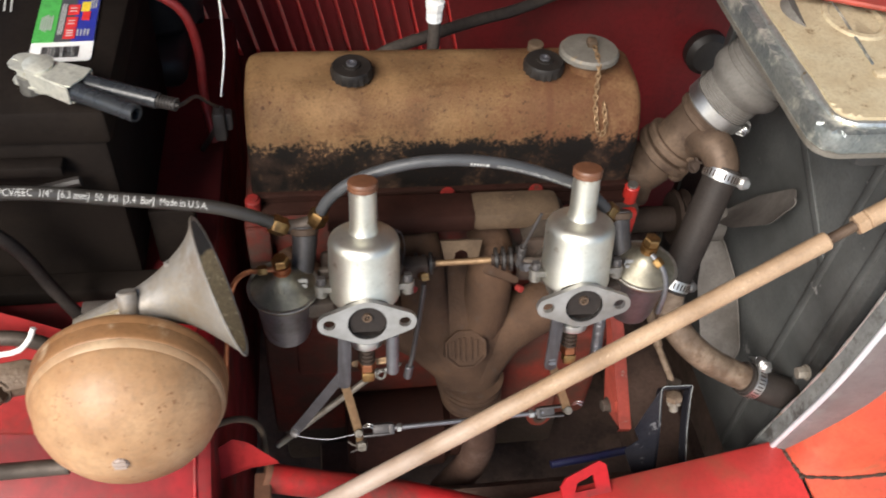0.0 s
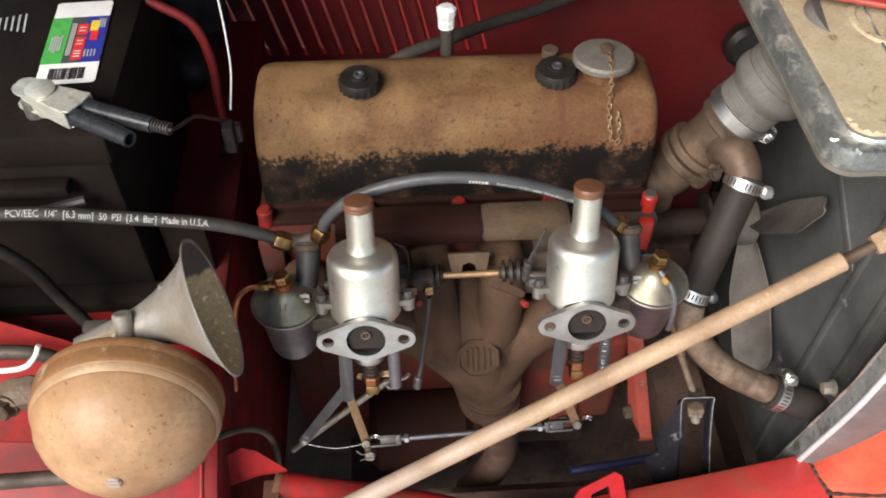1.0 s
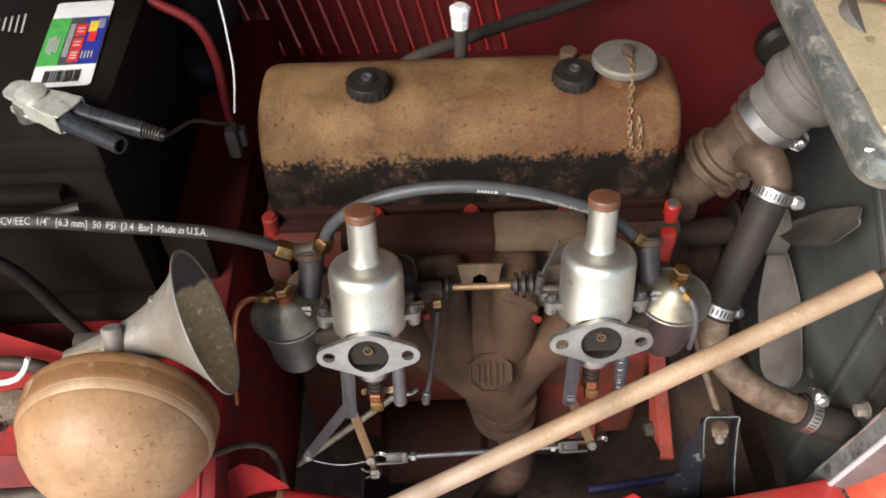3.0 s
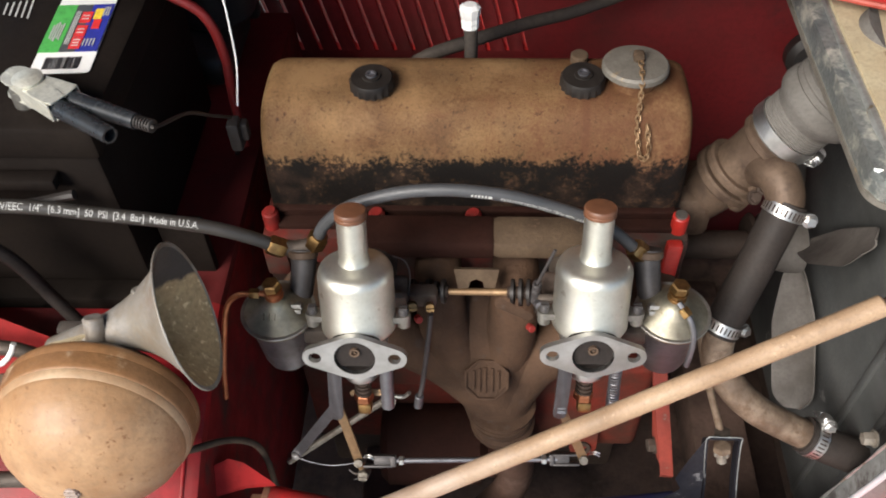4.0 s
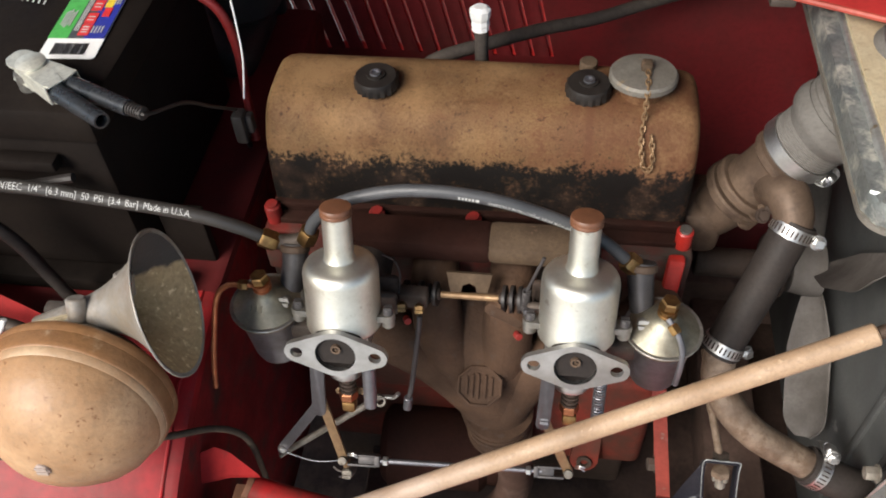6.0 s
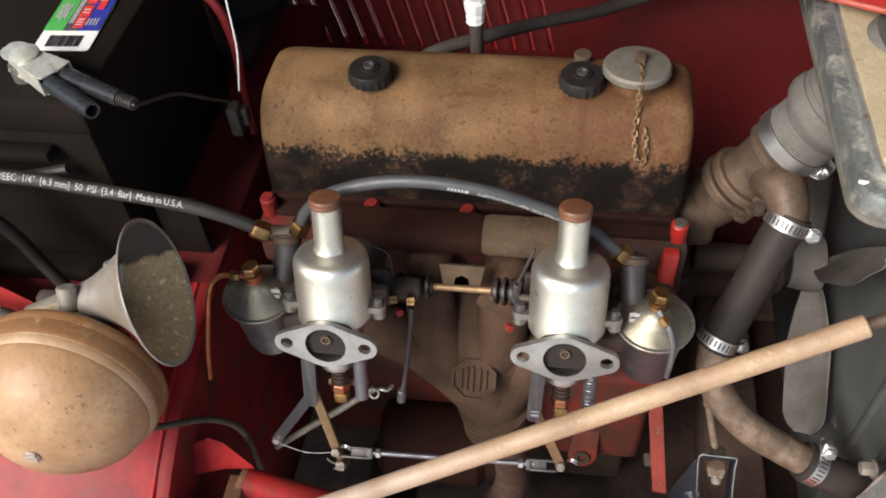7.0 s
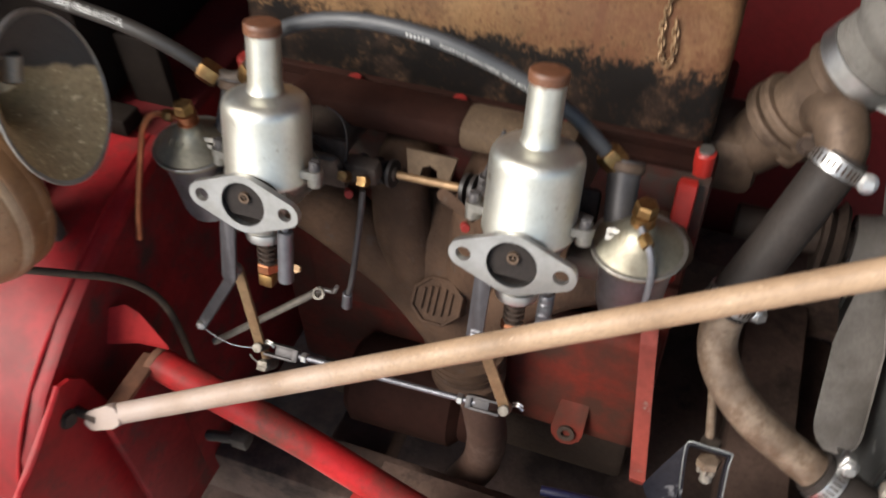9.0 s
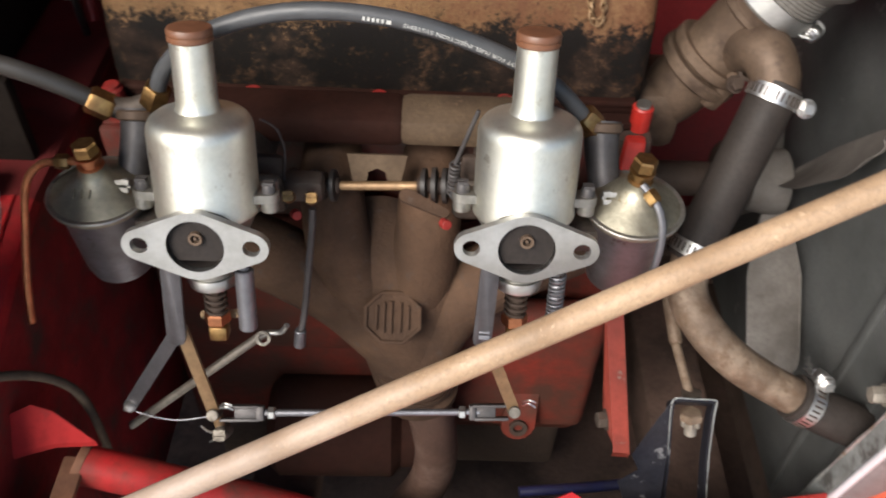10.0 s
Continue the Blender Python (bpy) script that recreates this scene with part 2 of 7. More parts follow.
M_ARM = mat("brown_plated_arm", (0.28, 0.18, 0.095), (0.19, 0.115, 0.06), 0.45, 0.5, 60, 0.1, 300, spots=(0.1, 0.06, 0.035), spot_at=0.65)
M_ROD = mat("rust_dusted_rod", (0.37, 0.255, 0.16), (0.265, 0.17, 0.10), 0.5, 0, 26, 0.25, 350, spots=(0.40, 0.28, 0.18), spot_at=0.63, spot_scale=170, dirt=0.45)
def rod_grey_end():
    """The rod's tan turns to a paler grey towards its lower end."""
    nt = M_ROD.node_tree
    bsdf = nt.nodes["Principled BSDF"]
    old = bsdf.inputs["Base Color"].links[0].from_socket
    co, sep, n1 = nt.nodes.new("ShaderNodeTexCoord"), nt.nodes.new("ShaderNodeSeparateXYZ"), nt.nodes.new("ShaderNodeTexNoise")
    n1.inputs["Scale"].default_value, n1.inputs["Detail"].default_value = 26, 8
    add, rng, x = nt.nodes.new("ShaderNodeMath"), nt.nodes.new("ShaderNodeMapRange"), nt.nodes.new("ShaderNodeMix")
    mul = nt.nodes.new("ShaderNodeMath")
    mul.operation, mul.inputs[1].default_value = "MULTIPLY", 0.30
    nt.links.new(co.outputs["Object"], sep.inputs[0])
    nt.links.new(co.outputs["Object"], n1.inputs["Vector"])
    nt.links.new(n1.outputs["Fac"], mul.inputs[0])
    nt.links.new(sep.outputs["X"], add.inputs[0])
    nt.links.new(mul.outputs[0], add.inputs[1])
    rng.inputs["From Min"].default_value, rng.inputs["From Max"].default_value = 0.42, 0.16
    rng.inputs["To Max"].default_value = 0.8
    nt.links.new(add.outputs[0], rng.inputs["Value"])
    x.data_type = "RGBA"
    nt.links.new(rng.outputs["Result"], x.inputs["Factor"])
    nt.links.new(old, x.inputs[6])
    x.inputs[7].default_value = (0.31, 0.255, 0.23, 1)
    nt.links.new(x.outputs[2], bsdf.inputs["Base Color"])


rod_grey_end()
M_HORN = mat("tan_rusted_paint", (0.43, 0.27, 0.148), (0.215, 0.102, 0.040), 0.38, 0.0, 10, 0.25, 190, spots=(0.15, 0.060, 0.023), spot_at=0.635, spot_scale=150, rough2=0.55, dirt=0.6, spec=0.38, soft=0.035)
M_RIDGE = mat("cream_ridge", (0.42, 0.30, 0.185), (0.25, 0.125, 0.055), 0.4, 0.0, 14, 0.2, 220, dirt=0.5, spec=0.4)
M_HORNR = mat("orange_rusted_band", (0.30, 0.155, 0.065), (0.14, 0.064, 0.028), 0.42, 0.0, 9, 0.25, 220, spots=(0.42, 0.31, 0.20), spot_at=0.64, spot_scale=34, rough2=0.55, dirt=0.6, spec=0.38, soft=0.06)
M_HORNB = mat("horn_silver_paint", (0.36, 0.35, 0.335), (0.19, 0.155, 0.11), 0.36, 0.35, 14, 0.15, 260, spots=(0.20, 0.15, 0.10), spot_at=0.58, spot_scale=20, soft=0.09)
M_HORNIN = mat("horn_mouth_dust", (0.42, 0.30, 0.155), (0.52, 0.385, 0.21), 0.8, 0, 40, 0.6, 260, spots=(0.80, 0.64, 0.38), spot_at=0.60, spot_scale=190, dirt=0.5)
def dusty_lining():
    """Dust has settled in the lower half of the trumpet; the upper half is bare dark metal."""
    nt = M_HORNIN.node_tree
    bsdf = nt.nodes["Principled BSDF"]
    old = bsdf.inputs["Base Color"].links[0].from_socket
    co, dot, n1 = nt.nodes.new("ShaderNodeTexCoord"), nt.nodes.new("ShaderNodeVectorMath"), nt.nodes.new("ShaderNodeTexNoise")
    n1.inputs["Scale"].default_value, n1.inputs["Detail"].default_value = 70, 6
    dot.operation, dot.inputs[1].default_value = "DOT_PRODUCT", (-0.25, 0.60, 0.80)
    nt.links.new(co.outputs["Object"], dot.inputs[0])
    nt.links.new(co.outputs["Object"], n1.inputs["Vector"])
    wob, rng, x = nt.nodes.new("ShaderNodeMath"), nt.nodes.new("ShaderNodeMapRange"), nt.nodes.new("ShaderNodeMix")
    wob.operation, wob.inputs[1].default_value = "MULTIPLY_ADD", 0.012
    nt.links.new(n1.outputs["Fac"], wob.inputs[0])
    nt.links.new(dot.outputs["Value"], wob.inputs[2])
    rng.inputs["From Min"].default_value, rng.inputs["From Max"].default_value = DUST_LINE - 0.001, DUST_LINE + 0.003
    nt.links.new(wob.outputs[0], rng.inputs["Value"])
    x.data_type = "RGBA"
    nt.links.new(rng.outputs["Result"], x.inputs["Factor"])
    nt.links.new(old, x.inputs[6])
    x.inputs[7].default_value = (0.060, 0.052, 0.045, 1)
    nt.links.new(x.outputs[2], bsdf.inputs["Base Color"])


DUST_LINE = 0.163
dusty_lining()
M_TANKTOP = mat("oxidised_brass_plate", (0.50, 0.43, 0.29), (0.40, 0.32, 0.20), 0.55, 0.1, 22, 0.2, 260, spots=(0.22, 0.16, 0.09), spot_at=0.62)
# the pale spots are glints on the solder, put into the colour
M_TANKED = mat("worn_bluegrey_glint_solder", (0.15, 0.18, 0.19), (0.33, 0.35, 0.33), 0.28, 0.6, 26, 0.3, 260, spots=(0.66, 0.66, 0.58), spot_at=0.575, spot_scale=30, soft=0.06)
M_CORE = mat("dusty_radiator_black", (0.115, 0.119, 0.117), (0.033, 0.034, 0.033), 0.40, 0.2, 6, 0.15, 240, spots=(0.21, 0.205, 0.20), spot_at=0.66, spot_scale=24, spec=0.25)
M_GALV = mat("worn_galvanised_steel", (0.34, 0.36, 0.355), (0.19, 0.20, 0.195), 0.42, 0.4, 22, 0.2, 240, spots=(0.09, 0.085, 0.08), spot_at=0.57, spot_scale=40, soft=0.07)
# bluish white puts the sky's bright streak on the rim into its colour
M_RIM = mat("rim_highlight_white", (0.80, 0.84, 0.88), (0.62, 0.66, 0.70), 0.42, 0.5, 14, 0.06, 300, grainy=0.2, dirt=0.2)
M_SHELL = mat("dull_plated_shell", (0.17, 0.15, 0.15), (0.085, 0.072, 0.072), 0.42, 0.0, 12, 0.12, 200, spots=(0.14, 0.135, 0.13), spot_at=0.6, spot_scale=30, rough2=0.5, soft=0.08)
M_SOLDER = mat("bright_solder", (0.66, 0.68, 0.66), (0.42, 0.44, 0.42), 0.3, 0.8, 60, 0.3, 200, spots=(0.35, 0.28, 0.18), spot_at=0.6)
M_FAN = mat("grey_fan_paint", (0.17, 0.155, 0.143), (0.10, 0.09, 0.08), 0.55, 0.1, 25, 0.12, 240, spec=0.25)
M_PIPE = mat("pale_corroded_pipe", (0.22, 0.165, 0.12), (0.095, 0.063, 0.043), 0.5, 0.15, 38, 0.5, 260, spots=(0.10, 0.062, 0.038), spot_at=0.57, spot_scale=95, dirt=0.5, spec=0.3, soft=0.10)
M_THERM = mat("stained_alloy_elbow", (0.135, 0.093, 0.065), (0.048, 0.031, 0.022), 0.5, 0.3, 16, 0.25, 260, spots=(0.05, 0.033, 0.024), spot_at=0.60, spot_scale=34, spec=0.25, dirt=0.65, soft=0.08)
M_DOWN = mat("brown_exhaust_rust", (0.135, 0.078, 0.058), (0.075, 0.043, 0.033), 0.6, 0.1, 14, 0.2, 240, spots=(0.17, 0.115, 0.095), spot_at=0.6, spot_scale=18, spec=0.3, soft=0.09)
M_ORANGE = mat("orange_red_wing_paint", (0.50, 0.085, 0.040), (0.36, 0.045, 0.026), 0.42, 0, 9, 0.06, 160, spots=(0.30, 0.09, 0.045), spot_at=0.60, spot_scale=16, soft=0.09, dirt=0.4)
M_WHITE = mat("white_plastic", (0.78, 0.78, 0.76), (0.7, 0.7, 0.68), 0.5, 0, 60, 0.1, 200, grainy=0.2, dirt=0.15)
M_GREEN = mat("green_print", (0.06, 0.34, 0.06), (0.07, 0.38, 0.075), 0.45, 0, 40, 0)
M_REDPRINT = mat("red_print", (0.62, 0.03, 0.03), (0.58, 0.025, 0.025), 0.45, 0, 40, 0)
M_BLUEPRINT = mat("blue_print", (0.02, 0.03, 0.30), (0.02, 0.03, 0.26), 0.45, 0, 40, 0)
M_YELLOW = mat("yellow_print", (0.75, 0.55, 0.04), (0.7, 0.5, 0.04), 0.45, 0, 40, 0)
M_GREYPRINT = mat("dark_print", (0.05, 0.055, 0.06), (0.06, 0.065, 0.07), 0.45, 0, 40, 0)
M_INK = mat("pale_ink", (0.50, 0.50, 0.48), (0.38, 0.38, 0.36), 0.6, 0, 200, 0, grainy=0.2, dirt=0.15)
M_REDCABLE = mat("red_cable", (0.22, 0.015, 0.015), (0.16, 0.013, 0.013), 0.4, 0, 60, 0.05)
M_BLUE = mat("dark_blue_paint", (0.010, 0.0105, 0.015), (0.019, 0.019, 0.024), 0.36, 0.2, 24, 0.15, 200, spots=(0.13, 0.13, 0.135), spot_at=0.64, spot_scale=45, spec=0.2)
M_VAL = mat("faded_red_valance_paint", (0.48, 0.034, 0.032), (0.32, 0.028, 0.024), 0.36, 0, 7, 0.06, 140, spots=(0.23, 0.06, 0.035), spot_at=0.62, spot_scale=9, soft=0.10, dirt=0.4)
M_CONC = mat("concrete", (0.50, 0.48, 0.45), (0.42, 0.405, 0.38), 0.85, 0, 2.5, 0.2, 60, spots=(0.2, 0.19, 0.17), spot_at=0.66, spot_scale=6)
M_ALUF = mat("satin_flange_alloy", (0.56, 0.565, 0.56), (0.36, 0.355, 0.34), 0.30, 0.9, 40, 0.1, 360, spots=(0.22, 0.2, 0.18), spot_at=0.68, grainy=0.2, dirt=0.15)
M_LINK = mat("purplish_plated_steel", (0.105, 0.10, 0.108), (0.06, 0.056, 0.06), 0.40, 0.7, 50, 0.1, 260, spots=(0.10, 0.07, 0.05), spot_at=0.66, grainy=0.2, dirt=0.15)
M_CLEVIS = mat("dark_clevis_steel", (0.075, 0.07, 0.07), (0.045, 0.04, 0.04), 0.45, 0.4, 50, 0.1, 260)
M_BLUECAB = mat("blue_sleeving", (0.010, 0.012, 0.05), (0.008, 0.010, 0.035), 0.4, 0, 60, 0.1)
# near-black: the throat's shade is put into the barrel and piston colour
M_DARKALU = mat("throat_shade_alloy", (0.017, 0.014, 0.013), (0.026, 0.021, 0.019), 0.6, 0.0, 60, 0.1, 260, spec=0.2)
M_PRIMER = mat("bare_brown_primer", (0.17, 0.078, 0.045), (0.10, 0.05, 0.032), 0.7, 0, 40, 0.2, 220, spec=0.2)
M_PIN = mat("dirty_pin_steel", (0.19, 0.175, 0.15), (0.08, 0.066, 0.053), 0.45, 0.7, 90, 0.15, 300, spots=(0.07, 0.055, 0.04), spot_at=0.58, spot_scale=160)
M_CABLEDUST = mat("dust_coated_cable", (0.085, 0.062, 0.043), (0.045, 0.034, 0.026), 0.7, 0, 40, 0.2, 260, spec=0.15)
M_TUBE = mat("dirty_tube_paint", (0.42, 0.014, 0.016), (0.26, 0.016, 0.016), 0.42, 0, 12, 0.08, 150, spots=(0.085, 0.030, 0.022), spot_at=0.54, spot_scale=11, spec=0.22, dirt=0.5, soft=0.10)
# brighter copy of the red: daylight on the louvre scoops put into colour
M_HOOD = mat("daylit_scoop_red", (0.62, 0.030, 0.026), (0.52, 0.024, 0.022), 0.3, 0, 20, 0.03, 150)
M_GRIME = mat("dusty_road_grime", (0.135, 0.088, 0.070), (0.070, 0.046, 0.038), 0.75, 0, 14, 0.3, 150, spots=(0.03, 0.022, 0.018), spot_at=0.6, spot_scale=12, spec=0.15, soft=0.09)
M_CASTLE = mat("pale_worn_nut", (0.30, 0.275, 0.235), (0.17, 0.14, 0.11), 0.5, 0.5, 60, 0.15, 260)
M_ROOF = mat("dark_shade_roof", (0.10, 0.075, 0.055), (0.065, 0.05, 0.04), 0.8, 0, 6, 0.2, 60)
M_OIL = mat("oily_grime", (0.036, 0.026, 0.021), (0.060, 0.042, 0.033), 0.6, 0, 25, 0.3, 160, spec=0.15)


# ---- building tools ----
BASE = {}


def thing(name, base, label, category, group="", kind=""):
    e = new(name)
    e.location = base
    e.empty_display_size = 0.05
    BASE[e.name] = Vector(base)
    return tagged(e, label, category, group, kind)


def finish(name, bm, material, smooth=35.0):
    bmesh.ops.recalc_face_normals(bm, faces=bm.faces)
    me = bpy.data.meshes.new(name)
    for f in bm.faces:
        f.smooth = smooth > 0
    if smooth > 0:
        for e in bm.edges:
            if len(e.link_faces) == 2 and e.calc_face_angle(0) > radians(smooth):
                e.smooth = False
    bm.to_mesh(me)
    bm.free()
    me.materials.append(material)
    return me


def part(name, bm, material, parent, label="", smooth=35.0):
    """One mesh object under a thing or a part; the bmesh is in world places."""
    base = BASE[parent.name]
    bmesh.ops.translate(bm, verts=bm.verts, vec=-base)
    ob = new(name, finish(name, bm, material, smooth))
    ob.parent = parent
    BASE[ob.name] = base
    return tagged(ob, label)


def single(name, bm, material, label, category, group="", kind="", smooth=35.0):
    """A thing or a piece of the setting that is one mesh, its origin at the middle of its underside."""
    lo = Vector([min(v.co[i] for v in bm.verts) for i in range(3)])
    hi = Vector([max(v.co[i] for v in bm.verts) for i in range(3)])
    base = Vector(((lo.x + hi.x) / 2, (lo.y + hi.y) / 2, lo.z))
    bmesh.ops.translate(bm, verts=bm.verts, vec=-base)
    ob = new(name, finish(name, bm, material, smooth))
    ob.location = base
    BASE[ob.name] = base
    return tagged(ob, label, category, group, kind)


def box(bm, c, s, bevel=0.0, m=None, seg=2):
    """A bevelled box with centre c and size s, turned by m."""
    r = bmesh.ops.create_cube(bm, size=1.0)
    vs = r["verts"]
    bmesh.ops.scale(bm, vec=s, verts=vs)
    if bevel:
        es = list({e for v in vs for e in v.link_edges})
        r = bmesh.ops.bevel(bm, geom=es, offset=bevel, segments=seg, affect="EDGES", profile=0.5)
        vs = list({v for f in r["faces"] for v in f.verts} | {v for v in vs if v.is_valid})
    bmesh.ops.transform(bm, matrix=Matrix.Translation(c) @ (m or Matrix.Identity(4)), verts=vs)
    return bm


def frame_to(p, d, up=(0, 0, 1)):
    """A matrix at p whose z axis runs along d."""
    return Matrix.Translation(p) @ Vector(d).to_track_quat("Z", "Y").to_matrix().to_4x4()


def lathe(bm, profile, m=None, seg=32, sx=1.0, sy=1.0, caps=True):
    """Rings of (radius, height) about z, closed at both ends."""
    rings = []
    for r, z in profile:
        if r < 1e-6:
            rings.append([bm.verts.new((0, 0, z))])
        else:
            rings.append([bm.verts.new((r * sx * math.cos(a), r * sy * math.sin(a), z)) for a in (2 * math.pi * i / seg for i in range(seg))])
    for a, b in zip(rings, rings[1:]):
        if len(a) == 1 and len(b) == 1:
            continue
        for i in range(seg):
            j = (i + 1) % seg
            if len(a) == 1:
                bm.faces.new((a[0], b[i], b[j]))
            elif len(b) == 1:
                bm.faces.new((a[i], a[j], b[0]))
            else:
                bm.faces.new((a[i], a[j], b[j], b[i]))
    for ring, flip in ((rings[0], True), (rings[-1], False)):
        if caps and len(ring) > 1 and (Vector(profile[0]) - Vector(profile[-1])).length > 1e-9:
            bm.faces.new(ring[::-1] if flip else ring)
    if m is not None:
        bmesh.ops.transform(bm, matrix=m, verts=[v for ring in rings for v in ring])
    return bm


def rod(bm, a, b, r, r2=None, seg=16, bevel=0.0):
    """A round bar from a to b."""
    a, b = Vector(a), Vector(b)
    h, r2 = (b - a).length, r if r2 is None else r2
    k = bevel or min(r, r2, h / 2) * 0.15
    return lathe(bm, [(r - k, 0), (r, k), (r2, h - k), (r2 - k, h)], frame_to(a, b - a), seg)


def curve_points(pts, n):
    """Points evenly spread along a smooth curve through pts."""
    p = [Vector(q) for q in pts]
    p = [2 * p[0] - p[1], *p, 2 * p[-1] - p[-2]]
    out = []
    for i in range(1, len(p) - 2):
        for k in range(24):
            t = k / 24
            a, b, c, d = p[i - 1 : i + 3]
            out.append(0.5 * (2 * b + (c - a) * t + (2 * a - 5 * b + 4 * c - d) * t * t + (3 * b - a - 3 * c + d) * t**3))
    out.append(p[-2])
    acc = [0.0]
    for a, b in zip(out, out[1:]):
        acc.append(acc[-1] + (b - a).length)
    res, j = [], 0
    for i in range(n + 1):
        s = acc[-1] * i / n
        while j < len(acc) - 2 and acc[j + 1] < s:
            j += 1
        f = (s - acc[j]) / max(1e-9, acc[j + 1] - acc[j])
        res.append(out[j].lerp(out[j + 1], min(1, max(0, f))))
    return res, acc[-1]


def tube(bm, pts, r, n=40, seg=14, wall=0.0, flat=1.0):
    """A round tube along a smooth curve; r is a number or a function of 0..1."""
    path, _ = curve_points(pts, n)
    rings, side = [], None
    for i, p in enumerate(path):
        d = (path[min(i + 1, n)] - path[max(i - 1, 0)]).normalized()
        if side is None:
            side = d.cross((0.13, 0.21, 0.97)).normalized()
        side = (side - d * side.dot(d)).normalized()
        other = d.cross(side)
        rad = r(i / n) if callable(r) else r
        rings.append([bm.verts.new(p + rad * (math.cos(a) * side + flat * math.sin(a) * other)) for a in (2 * math.pi * k / seg for k in range(seg))])
    for a, b in zip(rings, rings[1:]):
        for i in range(seg):
            j = (i + 1) % seg
            bm.faces.new((a[i], a[j], b[j], b[i]))
    bm.faces.new(rings[0][::-1])
    bm.faces.new(rings[-1])
    return bm


def hexnut(bm, p, d, r, h, washer=True):
    lathe(bm, [(r * 0.85, 0), (r, h * 0.12), (r, h * 0.85), (r * 0.86, h)], frame_to(p, d), 6)
    if washer:
        lathe(bm, [(r * 1.25, -0.001), (r * 1.25, 0.0008)], frame_to(p, d), 20)
    return bm


def slotted(bm, p, d, r, h):
    """A round-headed screw with a slot."""
    m = frame_to(p, d)
    lathe(bm, [(r, -h * 0.2), (r, h * 0.5), (r * 0.8, h * 0.85)], m, 18)
    for s in (-1, 1):
        box(bm, (0, 0, 0), (r * 1.5, r * 0.55, h * 0.5), 0.0, m @ pose(0, s * r * 0.42, h * 0.9))
    return bm


def prism(bm, outline, depth, m=None, bevel=0.0):
    """A plate: a 2D outline in x, y, thickened along z from 0 to depth."""
    lo = [bm.verts.new((x, y, 0)) for x, y in outline]
    hi = [bm.verts.new((x, y, depth)) for x, y in outline]
    n = len(outline)
    fs = [bm.faces.new(lo[::-1]), bm.faces.new(hi)]
    fs += [bm.faces.new((lo[i], lo[(i + 1) % n], hi[(i + 1) % n], hi[i])) for i in range(n)]
    vs = lo + hi
    if bevel:
        es = [e for f in fs[:2] for e in f.edges]
        r = bmesh.ops.bevel(bm, geom=es, offset=bevel, segments=2, affect="EDGES", profile=0.5)
        vs = list({v for f in r["faces"] for v in f.verts} | {v for v in vs if v.is_valid})
    if m is not None:
        bmesh.ops.transform(bm, matrix=m, verts=vs)
    return bm


def plate_with_holes(bm, outer, holes, depth, m):
    """A plate whose outline has the same number of points as the sum needs: holes are bridged by triangulating a filled curve of edges."""
    edges = []
    for loop in (outer, *holes):
        vs = [bm.verts.new((x, y, 0)) for x, y in loop]
        edges += [bm.edges.new((vs[i], vs[(i + 1) % len(vs)])) for i in range(len(vs))]
    r = bmesh.ops.triangle_fill(bm, use_beauty=True, use_dissolve=False, edges=edges)
    faces = [g for g in r["geom"] if isinstance(g, bmesh.types.BMFace)]
    ex = bmesh.ops.extrude_face_region(bm, geom=faces)
    top = [g for g in ex["geom"] if isinstance(g, bmesh.types.BMVert)]
    bmesh.ops.translate(bm, vec=(0, 0, depth), verts=top)
    allv = list({v for e in edges if e.is_valid for v in e.verts} | set(top))
    bmesh.ops.transform(bm, matrix=m, verts=allv)
    return bm


def circle(cx, cy, r, n):
    return [(cx + r * math.cos(2 * math.pi * i / n), cy + r * math.sin(2 * math.pi * i / n)) for i in range(n)]


def hull2(c, seg=10):
    """The outline round two or three circles (x, y, r), taken as their convex hull."""
    pts = [(x + r * math.cos(2 * math.pi * k / 36), y + r * math.sin(2 * math.pi * k / 36)) for x, y, r in c for k in range(36)]
    pts = sorted(set((round(x, 6), round(y, 6)) for x, y in pts))

    def half(seq):
        h = []
        for q in seq:
            while len(h) > 1 and (h[-1][0] - h[-2][0]) * (q[1] - h[-2][1]) - (h[-1][1] - h[-2][1]) * (q[0] - h[-2][0]) <= 0:
                h.pop()
            h.append(q)
        return h[:-1]

    return half(pts) + half(pts[::-1])


